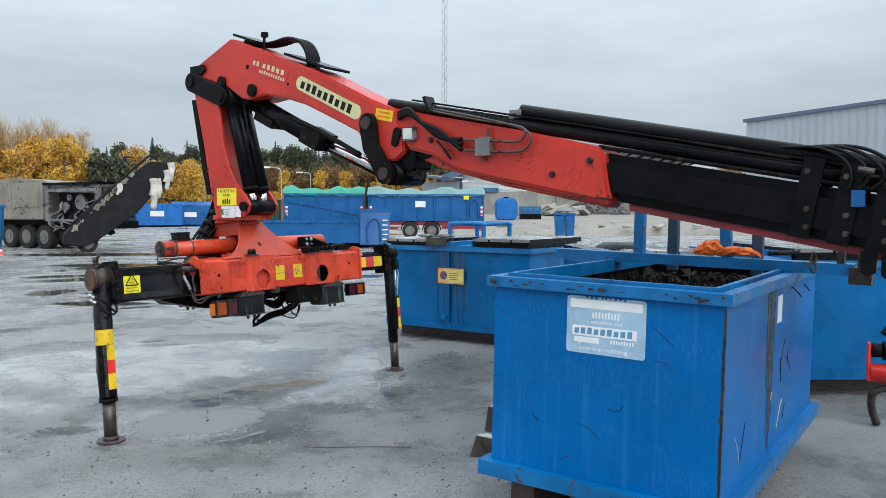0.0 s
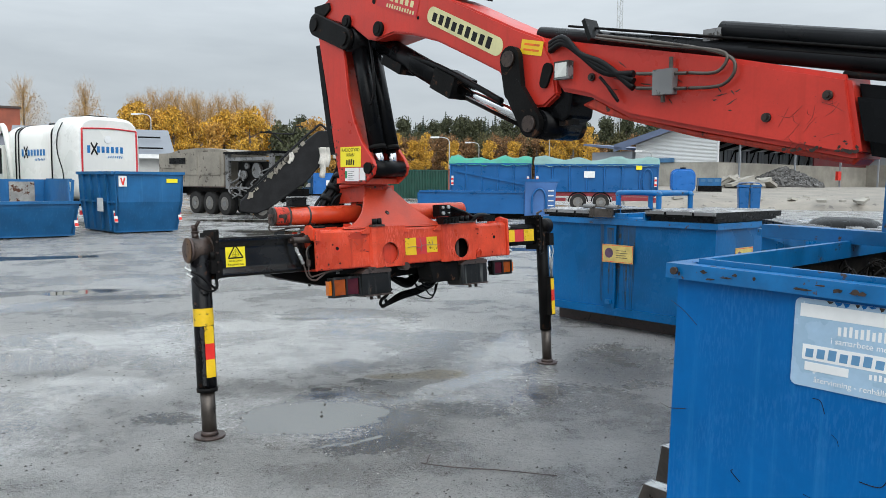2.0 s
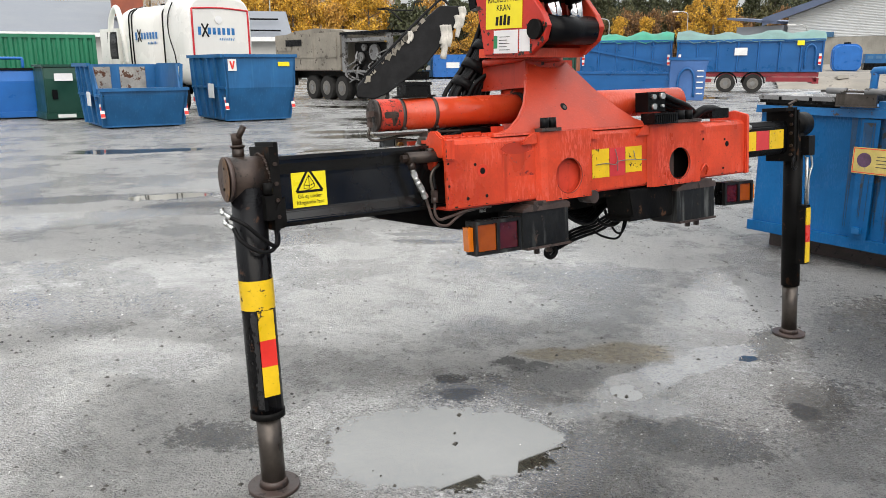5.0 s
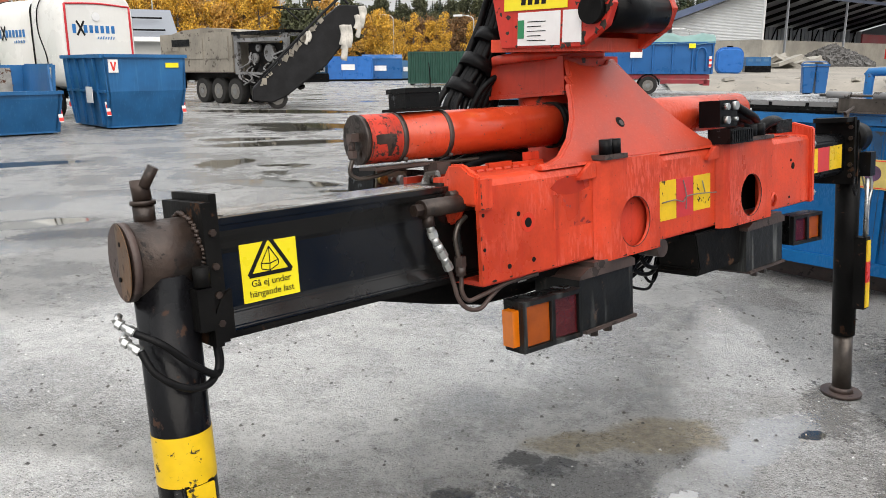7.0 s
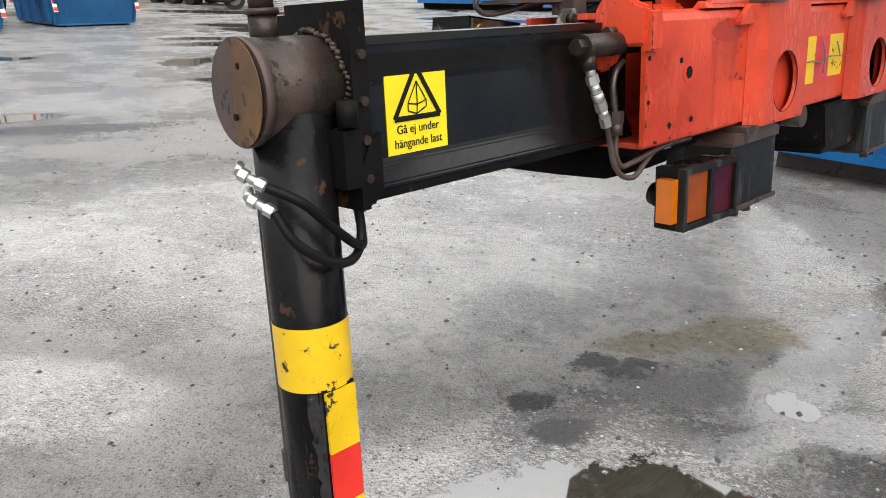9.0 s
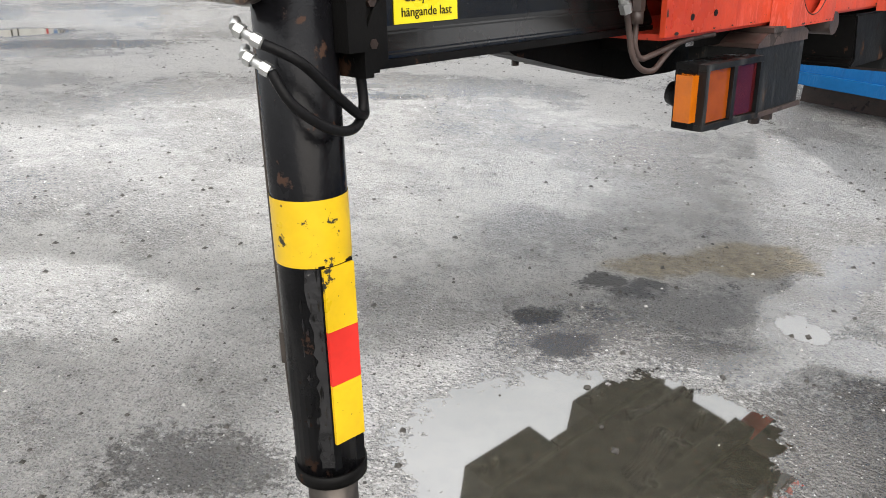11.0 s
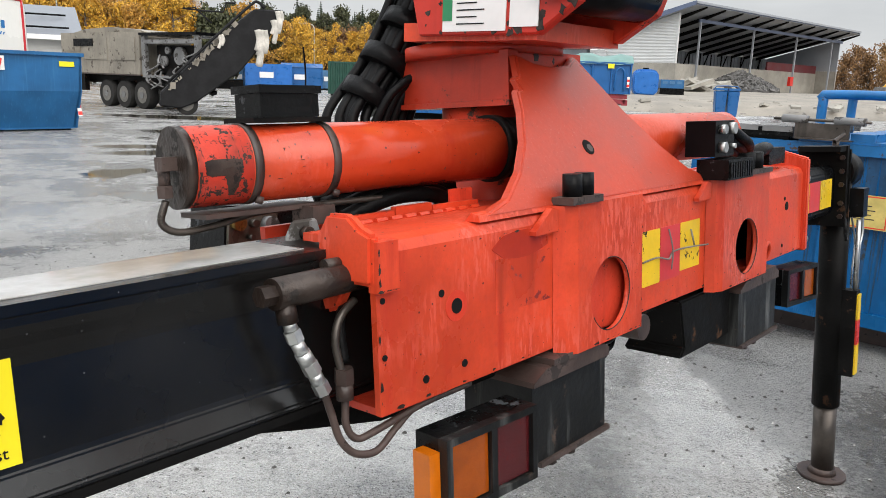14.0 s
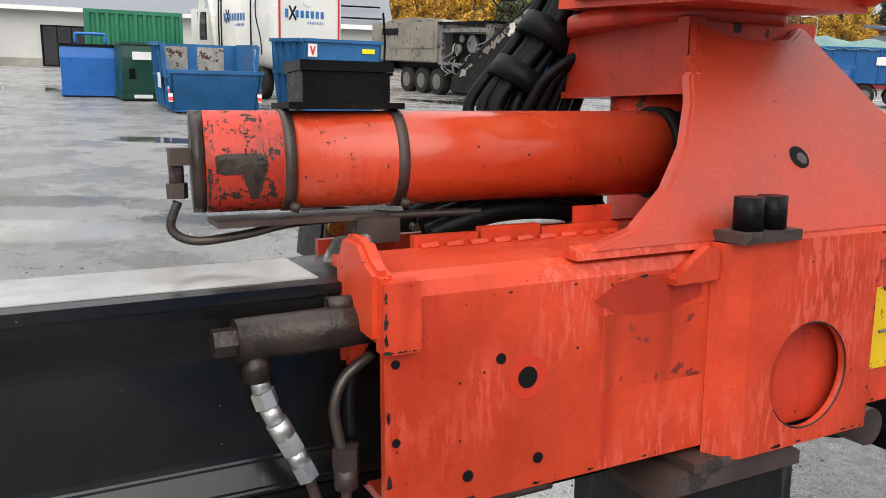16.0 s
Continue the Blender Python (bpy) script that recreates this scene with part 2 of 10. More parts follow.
M_BLUE_EDGE = surface("scuffed_blue_edge", (0.003, 0.125, 0.34), 0.38, 0.2, 5.0, 50, wear=(0.07, 0.045, 0.035), wear_at=0.60, wear_scale=16, bump=0.15)
M_BLUE_OLD = surface("faded_blue_steel", (0.008, 0.105, 0.27), 0.45, 0.2, 1.5, 12, wear=(0.12, 0.08, 0.06), wear_at=0.68, wear_scale=5, streak=0.4, streak_col=(0.05, 0.19, 0.37), bump=0.1)
M_BLUE_DEEP = surface("deep_blue_steel", (0.002, 0.092, 0.285), 0.35, 0.12, 1.2, 12, wear=(0.05, 0.05, 0.06), wear_at=0.72, wear_scale=5, streak=0.15, bump=0.05)
M_BLUE_PLASTIC = surface("bright_blue_plastic", (0.010, 0.13, 0.44), 0.35, 0.1, 2.0, 20, bump=0.05)
M_GREEN = surface("green_container_paint", (0.012, 0.17, 0.085), 0.42, 0.12, 1.0, 12, streak=0.25, bump=0.05)
M_GREEN_DK = surface("dark_green_steel", (0.010, 0.055, 0.038), 0.4, 0.15, 1.5, 12, bump=0.05)
M_TARP = surface("green_tarpaulin", (0.030, 0.26, 0.17), 0.6, 0.2, 1.5, 9, bump=0.3)
M_TARP2 = surface("grey_green_tarpaulin", (0.13, 0.24, 0.22), 0.55, 0.2, 1.2, 8, bump=0.3)
M_ORANGE = surface("orange_strap_fabric", (0.72, 0.14, 0.015), 0.65, 0.2, 14.0, 120, bump=0.3)
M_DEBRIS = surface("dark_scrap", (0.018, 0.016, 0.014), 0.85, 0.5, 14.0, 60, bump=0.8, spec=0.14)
M_CONC = surface("concrete", (0.33, 0.31, 0.27), 0.8, 0.18, 0.6, 6, streak=0.3, bump=0.2)
M_TYRE = surface("tyre_rubber", (0.028, 0.027, 0.026), 0.7, 0.3, 4.0, 30, bump=0.2, spec=0.14)
M_RIM = surface("dusty_steel_rim", (0.18, 0.17, 0.155), 0.5, 0.3, 5.0, 30, metal=0.3, bump=0.1)
M_TANK = surface("white_tank_paint", (0.76, 0.75, 0.71), 0.3, 0.04, 0.7, 8, streak=0.10, streak_col=(0.5, 0.48, 0.43), coat=0.2, bump=0.0)
M_TANKRED = surface("red_line_paint", (0.55, 0.02, 0.03), 0.35, 0.08, 2.0, 20, bump=0.0)
M_TANKBLUE = surface("blue_print", (0.02, 0.16, 0.42), 0.35, 0.08, 2.0, 20, bump=0.0)
M_TRUCK = surface("mud_grey_truck_body", (0.25, 0.225, 0.185), 0.65, 0.25, 0.8, 8, wear=(0.10, 0.085, 0.07), wear_at=0.58, wear_scale=3.0, streak=0.5, streak_col=(0.12, 0.10, 0.085), bump=0.2)
M_MACHINE = surface("dirty_machine_grey", (0.20, 0.20, 0.20), 0.6, 0.3, 2.0, 12, wear=(0.05, 0.045, 0.04), wear_at=0.55, wear_scale=4.0, bump=0.3)
M_BELT = surface("black_conveyor_steel", (0.016, 0.016, 0.017), 0.6, 0.3, 2.0, 14, wear=(0.09, 0.08, 0.07), wear_at=0.70, wear_scale=5.0, bump=0.2, spec=0.14)
M_REDCHASSIS = surface("dark_red_chassis", (0.24, 0.02, 0.03), 0.5, 0.2, 2.0, 14, bump=0.1)
M_RUSTBOX = surface("rusty_container_end", (0.22, 0.075, 0.045), 0.7, 0.25, 1.0, 8, bump=0.2)
M_WALL = surface("pale_wall_render", (0.55, 0.55, 0.53), 0.7, 0.08, 0.3, 4, bump=0.1)
M_ROOF = surface("grey_sheet_roof", (0.17, 0.185, 0.21), 0.45, 0.1, 0.4, 4, streak=0.15, bump=0.1)
M_SHEETWHITE = surface("white_corrugated_sheet", (0.62, 0.63, 0.63), 0.45, 0.06, 0.3, 4, bump=0.05)
M_SHEETGREY = surface("grey_corrugated_sheet", (0.30, 0.32, 0.35), 0.45, 0.06, 0.3, 4, bump=0.05)
M_ROOFBLUE = surface("slate_blue_fascia", (0.11, 0.14, 0.22), 0.45, 0.08, 0.5, 4, bump=0.05)
M_REDBOARD = surface("dark_red_boarding", (0.13, 0.02, 0.025), 0.6, 0.15, 0.6, 5, bump=0.1)
M_BRICK = surface("red_brickwork", (0.30, 0.085, 0.05), 0.8, 0.2, 1.0, 6, bump=0.3)
M_GLASSDARK = surface("dark_window_glass", (0.02, 0.022, 0.025), 0.08, 0.2, 1.0, 5, bump=0.0)
M_BARK = surface("bark", (0.13, 0.11, 0.095), 0.85, 0.3, 2.0, 15, bump=0.4)
M_BARKDARK = surface("spruce_bark", (0.07, 0.05, 0.04), 0.9, 0.3, 2.0, 15, bump=0.4)


def leaves(name, col, spread):
    m, nt, b = mat_nodes(name)
    g = nt.nodes.new("ShaderNodeNewGeometry")
    v = coords(nt)
    n = tex(nt, "Noise", v, 0.5, 3.0)
    f = math_node(nt, "ADD", math_node(nt, "MULTIPLY", g.outputs["Random Per Island"], 0.6), math_node(nt, "MULTIPLY", n.outputs["Fac"], 0.4))
    c = mixc(nt, ramp(nt, f, 0.1, 0.0, 0.9, 1.0), tuple(x * (1 - spread) for x in col), tuple(min(1, x * (1 + spread)) for x in col))
    nt.links.new(c, b.inputs["Base Color"])
    b.inputs["Roughness"].default_value = 0.7
    return m


M_LEAF_YELLOW = leaves("yellow_birch_leaves", (0.54, 0.31, 0.035), 0.55)
M_LEAF_GOLD = leaves("golden_leaves", (0.46, 0.25, 0.045), 0.45)
M_LEAF_RUST = leaves("thin_russet_twig", (0.40, 0.245, 0.085), 0.45)
M_LEAF_BROWN = leaves("brown_autumn_leaves", (0.20, 0.105, 0.040), 0.6)
M_LEAF_OLIVE = leaves("olive_leaves", (0.085, 0.080, 0.030), 0.55)
M_NEEDLE = leaves("dark_spruce_needles", (0.024, 0.038, 0.018), 0.5)
M_PINE = leaves("pine_needles", (0.058, 0.064, 0.028), 0.6)


def blobs(nt, vec, rows, soft0, soft1):
    """One mask out of several ellipses (x, y, rx, ry, turn)."""
    total = None
    for x, y, rx, ry, turn in rows:
        mp = nt.nodes.new("ShaderNodeMapping")
        mp.vector_type = "TEXTURE"
        mp.inputs["Location"].default_value, mp.inputs["Rotation"].default_value = (x, y, 0), (0, 0, radians(turn))
        mp.inputs["Scale"].default_value = (rx, ry, 1)
        nt.links.new(vec, mp.inputs["Vector"])
        ln = nt.nodes.new("ShaderNodeVectorMath")
        ln.operation = "LENGTH"
        nt.links.new(mp.outputs["Vector"], ln.inputs[0])
        one = ramp(nt, ln.outputs["Value"], soft0, 1.0, soft1, 0.0)
        total = one if total is None else math_node(nt, "MAXIMUM", total, one)
    return total


def asphalt():
    """Weathered yard asphalt: pale dry skin, damp and soaked patches, oil, sand, smooth water films and standing
    puddles. One soaked row paints a container's dark reflection.
    """
    m, nt, b = mat_nodes("wet_asphalt")
    v = coords(nt)

    def mul(a, c):
        return math_node(nt, "MULTIPLY", a, c)

    def add(a, c):
        return math_node(nt, "ADD", a, c)

    def off(n, k):
        return mul(math_node(nt, "SUBTRACT", n.outputs["Fac"], 0.5), k)
    big = tex(nt, "Noise", v, 0.16, 6.0, 0.6)
    mid = tex(nt, "Noise", v, 0.8, 8.0, 0.66)
    low = tex(nt, "Noise", v, 5.0, 8.0, 0.72)
    coarse = tex(nt, "Noise", v, 26.0, 6.0, 0.75)
    grit = tex(nt, "Voronoi", v, 105.0)
    grit2 = tex(nt, "Noise", v, 75.0, 4.0, 0.7)
    speck = tex(nt, "Voronoi", v, 30.0)
    fleck = tex(nt, "Voronoi", v, 62.0)
    dv = nt.nodes.new("ShaderNodeVectorMath")
    dv.operation = "MULTIPLY_ADD"
    nt.links.new(tex(nt, "Noise", v, 3.4, 7.0, 0.62).outputs["Color"], dv.inputs[0])
    dv.inputs[1].default_value, dv.inputs[2].default_value = (0.34, 0.34, 0.0), (-0.17, -0.17, 0.0)
    ad = nt.nodes.new("ShaderNodeVectorMath")
    ad.operation = "ADD"
    nt.links.new(v, ad.inputs[0]), nt.links.new(dv.outputs[0], ad.inputs[1])
    w = ad.outputs[0]
    fine = add(off(low, 0.5), off(coarse, 0.55))
    rag = add(fine, add(off(coarse, 0.7), off(grit2, 0.9)))

    def patch(rows, jitter, e0, e1):
        return ramp(nt, add(blobs(nt, w, rows, 0.0, 2.0), jitter), e0, 0.0, e1, 1.0)
    basin = blobs(nt, w, POOLS, 0.0, 2.0)
    pool = ramp(nt, add(basin, mul(fine, 1.0)), 0.48, 0.0, 0.52, 1.0)
    bank = ramp(nt, add(basin, mul(rag, 0.5)), 0.30, 0.0, 0.50, 1.0)
    stream = patch(STREAM, mul(rag, 1.0), 0.36, 0.54)
    film = patch(FILM, mul(fine, 0.5), 0.30, 0.75)
    wet = patch(WET, mul(rag, 1.3), 0.36, 0.72)
    soak_reflect = patch(SOAK_REFLECT, mul(fine, 0.8), 0.30, 0.70)
    oil = patch(OIL, mul(rag, 0.6), 0.38, 0.70)
    sand = patch(SAND, mul(fine, 0.6), 0.35, 0.70)
    pale = patch(PALE, mul(rag, 0.5), 0.38, 0.75)
    # the yard further out lies wetter: broad damp flats and more puddles
    dist = nt.nodes.new("ShaderNodeVectorMath")
    dist.operation = "DISTANCE"
    nt.links.new(v, dist.inputs[0])
    dist.inputs[1].default_value = (-1.5, 5.0, 0)
    out = ramp(nt, dist.outputs["Value"], 4.0, 0.0, 11.0, 1.0)
    far = ramp(nt, add(big.outputs["Fac"], mul(off(mid, 0.25), 1.0)), 0.60, 0.0, 0.625, 1.0)
    pool = math_node(nt, "MAXIMUM", pool, mul(far, out))
    damp_far = mul(out, ramp(nt, add(mid.outputs["Fac"], off(big, 0.8)), 0.36, 0.25, 0.58, 1.0))
    film = math_node(nt, "MAXIMUM", film, mul(damp_far, 0.7))
    damp = ramp(nt, mid.outputs["Fac"], 0.38, 0.0, 0.60, 1.0)
    c = mixc(nt, damp, (0.345, 0.336, 0.320), (0.49, 0.480, 0.460))
    c = mixc(nt, mul(pale, 0.36), c, (0.66, 0.65, 0.63))
    c = mixc(nt, ramp(nt, low.outputs["Fac"], 0.46, 0.0, 0.68, 0.35), c, (0.17, 0.168, 0.16))
    c = mixc(nt, ramp(nt, coarse.outputs["Fac"], 0.50, 0.0, 0.68, 0.6), c, (0.10, 0.098, 0.093))
    c = mixc(nt, ramp(nt, coarse.outputs["Fac"], 0.32, 0.7, 0.45, 0.0), c, (0.64, 0.63, 0.61))
    c = mixc(nt, ramp(nt, grit.outputs["Distance"], 0.0, 0.65, 0.32, 0.0), c, (0.68, 0.67, 0.65))
    c = mixc(nt, ramp(nt, grit2.outputs["Fac"], 0.50, 0.0, 0.70, 0.9), c, (0.06, 0.058, 0.055))
    c = mixc(nt, mul(damp_far, 0.50), c, (0.10, 0.098, 0.094))
    c = mixc(nt, mul(soak_reflect, 0.22), c, (0.115, 0.104, 0.086))
    c = mixc(nt, mul(wet, 0.66), c, (0.050, 0.045, 0.036))
    c = mixc(nt, mul(bank, 0.35), c, (0.055, 0.053, 0.047))
    pick = nt.nodes.new("ShaderNodeSeparateColor")
    nt.links.new(fleck.outputs["Color"], pick.inputs["Color"])
    c = mixc(nt, mul(ramp(nt, fleck.outputs["Distance"], 0.10, 0.75, 0.22, 0.0), ramp(nt, pick.outputs["Red"], 0.55, 0.0, 0.60, 1.0)), c, (0.74, 0.73, 0.70))
    c = mixc(nt, mul(ramp(nt, fleck.outputs["Distance"], 0.12, 0.9, 0.28, 0.0), ramp(nt, pick.outputs["Green"], 0.66, 0.0, 0.72, 1.0)), c, (0.03, 0.029, 0.027))
    c = mixc(nt, ramp(nt, speck.outputs["Distance"], 0.04, 0.8, 0.09, 0.0), c, (0.80, 0.79, 0.77))
    c = mixc(nt, mul(sand, 0.8), c, mixc(nt, ramp(nt, coarse.outputs["Fac"], 0.35, 0.0, 0.65, 1.0), (0.38, 0.31, 0.19), (0.16, 0.13, 0.08)))
    c = mixc(nt, mul(oil, 0.86), c, (0.024, 0.023, 0.021))
    c = mixc(nt, mul(stream, 0.55), c, (0.15, 0.148, 0.14))
    c = mixc(nt, mul(pool, 0.92), c, mixc(nt, ramp(nt, coarse.outputs["Fac"], 0.4, 0.0, 0.65, 1.0), (0.060, 0.054, 0.038), (0.028, 0.026, 0.019)))
    nt.links.new(c, b.inputs["Base Color"])
    r = ramp(nt, damp, 0.0, 0.24, 1.0, 0.44)
    r = add(r, ramp(nt, grit2.outputs["Fac"], 0.3, -0.08, 0.7, 0.08))
    r = math_node(nt, "SUBTRACT", r, add(mul(film, 0.18), mul(math_node(nt, "MAXIMUM", wet, bank), 0.12)))
    r = math_node(nt, "SUBTRACT", r, mul(stream, 0.22))
    r = math_node(nt, "MAXIMUM", r, 0.07)
    water = math_node(nt, "MAXIMUM", pool, mul(stream, 0.7))
    keep = math_node(nt, "SUBTRACT", 1.0, water)
    dry = math_node(nt, "SUBTRACT", 1.0, pool)
    r = add(mul(r, dry), mul(pool, 0.035))
    nt.links.new(r, b.inputs["Roughness"])
    gl = add(mul(pool, 1.15), add(mul(stream, 1.1), mul(math_node(nt, "MAXIMUM", film, wet), 0.30)))
    dull = math_node(nt, "MAXIMUM", math_node(nt, "MAXIMUM", sand, oil), mul(soak_reflect, 0.12))
    gl = math_node(nt, "SUBTRACT", gl, mul(mul(dull, dry), 0.42))
    nt.links.new(add(gl, 1.95), b.inputs["IOR"])
    bp = nt.nodes.new("ShaderNodeBump")
    bp.inputs["Distance"].default_value = 0.04
    nt.links.new(mul(keep, math_node(nt, "SUBTRACT", 1.0, mul(film, 0.4))), bp.inputs["Strength"])
    h = add(mul(grit.outputs["Distance"], -0.7), add(grit2.outputs["Fac"], mul(coarse.outputs["Fac"], 1.2)))
    nt.links.new(h, bp.inputs["Height"])
    nt.links.new(bp.outputs["Normal"], b.inputs["Normal"])
    return m


# ---- mesh tools ----
def box(bm, x0, x1, y0, y1, z0, z1, m=None):
    v = [bm.verts.new((x, y, z)) for x in (x0, x1) for y in (y0, y1) for z in (z0, z1)]
    if m is not None:
        for p in v:
            p.co = m @ p.co
    for f in ((0, 1, 3, 2), (4, 6, 7, 5), (0, 4, 5, 1), (2, 3, 7, 6), (0, 2, 6, 4), (1, 5, 7, 3)):
        bm.faces.new([v[i] for i in f])
    return bm


def cyl(bm, a, b, r, n=20, r2=None, caps=True):
    a, b = Vector(a), Vector(b)
    q = (b - a).to_track_quat("Z", "Y")
    r2 = r if r2 is None else r2
    ring = []
    for p, rr in ((a, r), (b, r2)):
        ring.append([bm.verts.new(p + q @ Vector((rr * math.cos(2 * math.pi * i / n), rr * math.sin(2 * math.pi * i / n), 0))) for i in range(n)])
    for i in range(n):
        f = bm.faces.new((ring[0][i], ring[0][(i + 1) % n], ring[1][(i + 1) % n], ring[1][i]))
        f.smooth = n > 8
    if caps:
        bm.faces.new(ring[0][::-1]), bm.faces.new(ring[1])
    return bm


def prism(bm, pts, lo, hi, axis="x"):
    """A flat outline pushed along an axis; the outline is (y, z) for x, (x, z) for y, (x, y) for z."""
    def put(p, d):
        return {"x": (d, p[0], p[1]), "y": (p[0], d, p[1]), "z": (p[0], p[1], d)}[axis]
    a = [bm.verts.new(put(p, lo)) for p in pts]
    b = [bm.verts.new(put(p, hi)) for p in pts]
    bm.faces.new(a[::-1]), bm.faces.new(b)
    for i in range(len(pts)):
        j = (i + 1) % len(pts)
        bm.faces.new((a[i], a[j], b[j], b[i]))
    bmesh.ops.recalc_face_normals(bm, faces=bm.faces[:])
    return bm


def smooth_line(pts, n=6):
    pts = [Vector(p) for p in pts]
    out = []
    for i in range(len(pts) - 1):
        p0, p1, p2, p3 = pts[max(i - 1, 0)], pts[i], pts[i + 1], pts[min(i + 2, len(pts) - 1)]
        for k in range(n):
            t = k / n
            out.append(0.5 * (2 * p1 + (p2 - p0) * t + (2 * p0 - 5 * p1 + 4 * p2 - p3) * t * t + (3 * p1 - p0 - 3 * p2 + p3) * t ** 3))
    return out + [pts[-1]]


def sweep(bm, pts, r, n=8, smooth=6):
    line = smooth_line(pts, smooth) if smooth else [Vector(p) for p in pts]
    prev, q = None, None
    for i, p in enumerate(line):
        d = (line[min(i + 1, len(line) - 1)] - line[max(i - 1, 0)]).normalized()
        if q is None:
            q = d.to_track_quat("Z", "Y")
        else:
            q = (q @ Vector((0, 0, 1))).rotation_difference(d) @ q
        ring = [bm.verts.new(p + q @ Vector((r * math.cos(2 * math.pi * k / n), r * math.sin(2 * math.pi * k / n), 0))) for k in range(n)]
        if prev:
            for k in range(n):
                f = bm.faces.new((prev[k], prev[(k + 1) % n], ring[(k + 1) % n], ring[k]))
                f.smooth = True
        else:
            bm.faces.new(ring[::-1])
        prev = ring
    bm.faces.new(prev)
    return bm


def bevel(bm, w, seg=2, angle=35):
    es = [e for e in bm.edges if len(e.link_faces) == 2 and e.calc_face_angle(0) > radians(angle)]
    bmesh.ops.bevel(bm, geom=es, offset=w, segments=seg, affect="EDGES", clamp_overlap=True)
    return bm


def bone(bm, a, b, ra, rb, lo, hi, n=12):
    """A two-eyed link plate in the y-z plane."""
    a, b = Vector(a), Vector(b)
    d = (b - a).normalized()
    t = math.atan2(d.y, d.x)
    pts = [(a.x + ra * math.cos(t + math.pi / 2 + math.pi * i / n), a.y + ra * math.sin(t + math.pi / 2 + math.pi * i / n)) for i in range(n + 1)]
    pts += [(b.x + rb * math.cos(t - math.pi / 2 + math.pi * i / n), b.y + rb * math.sin(t - math.pi / 2 + math.pi * i / n)) for i in range(n + 1)]
    return prism(bm, pts, lo, hi, "x")


def plate_hole(bm, x0, x1, z0, z1, y, cx, cz, r, depth, n=32):
    """A flat wall in the x-z plane with a round opening and the opening's rim."""
    inner, outer, back = [], [], []
    for i in range(n):
        a = 2 * math.pi * i / n
        c, s = math.cos(a), math.sin(a)
        k = min(((x1 - cx) if c > 0 else (x0 - cx)) / c if abs(c) > 1e-6 else 1e9, ((z1 - cz) if s > 0 else (z0 - cz)) / s if abs(s) > 1e-6 else 1e9)
        inner.append(bm.verts.new((cx + r * c, y, cz + r * s)))
        outer.append(bm.verts.new((cx + k * c, y, cz + k * s)))
        back.append(bm.verts.new((cx + r * c, y + depth, cz + r * s)))
    corner = {}
    for x in (x0, x1):
        for z in (z0, z1):
            corner[(x, z)] = bm.verts.new((x, y, z))
    for i in range(n):
        j = (i + 1) % n
        bm.faces.new((inner[i], outer[i], outer[j], inner[j]))
        f = bm.faces.new((inner[j], back[j], back[i], inner[i]))
        f.smooth = True
        p, q = outer[i].co, outer[j].co
        if abs(p.x - q.x) > 1e-5 and abs(p.z - q.z) > 1e-5:
            x = p.x if min(abs(p.x - x0), abs(p.x - x1)) < 1e-4 else q.x
            z = p.z if min(abs(p.z - z0), abs(p.z - z1)) < 1e-4 else q.z
            key = min(corner, key=lambda k: abs(k[0] - x) + abs(k[1] - z))
            bm.faces.new((outer[i], corner[key], outer[j]))
    return bm


def part(name, bm, material, parent=None, label="", m=None):
    """One mesh object out of bm, under parent; m moves the geometry first."""
    if m is not None:
        bmesh.ops.transform(bm, matrix=m, verts=bm.verts[:])
    bmesh.ops.recalc_face_normals(bm, faces=bm.faces[:])
    me = bpy.data.meshes.new(name)
    bm.to_mesh(me)
    bm.free()
    me.materials.append(material)
    ob = new(name, me)
    if parent is not None:
        ob.parent = parent
    if label:
        ob["label"] = label
    return ob


def thing(name, m, label, category, group=""):
    ob = new(name)
    ob.empty_display_size = 0.2
    ob.matrix_world = m
    return tagged(ob, label, category, group)


def words(name, text, size, material, parent, m, label=""):
    """Flat lettering in its own x-y plane, centred, placed by m."""
    cu = bpy.data.curves.new(name, "FONT")
    cu.body, cu.size, cu.align_x, cu.align_y, cu.extrude = text, size, "CENTER", "CENTER", 0.0004
    tmp = new("tmp", cu)
    me = bpy.data.meshes.new_from_object(tmp.evaluated_get(bpy.context.evaluated_depsgraph_get()))
    bpy.data.objects.remove(tmp)
    me.transform(m)
    me.materials.clear()
    me.materials.append(material)
    me.name = name
    ob = new(name, me)
    ob.parent = parent
    if label:
        ob["label"] = label
    return ob


def strokes(bm, x, z, w, h, n, slant=0.2, thick=0.6, y=0.0, d=0.001):
    """A row of plain slanted bars that stands for lettering, in the x-z plane."""
    step = w / n
    for i in range(n):
        a = x + i * step
        b = a + step * thick
        hh = h * (0.82 + 0.18 * ((i * 7) % 3) / 2)
        pts = [(a, z), (b, z), (b + slant * hh, z + hh), (a + slant * hh, z + hh)]
        v = [bm.verts.new((p[0], y, p[1])) for p in pts]
        u = [bm.verts.new((p[0], y - d, p[1])) for p in pts]
        bm.faces.new(u)
        for k in range(4):
            bm.faces.new((v[k], v[(k + 1) % 4], u[(k + 1) % 4], u[k]))
    return bm


def B():
    return bmesh.new()


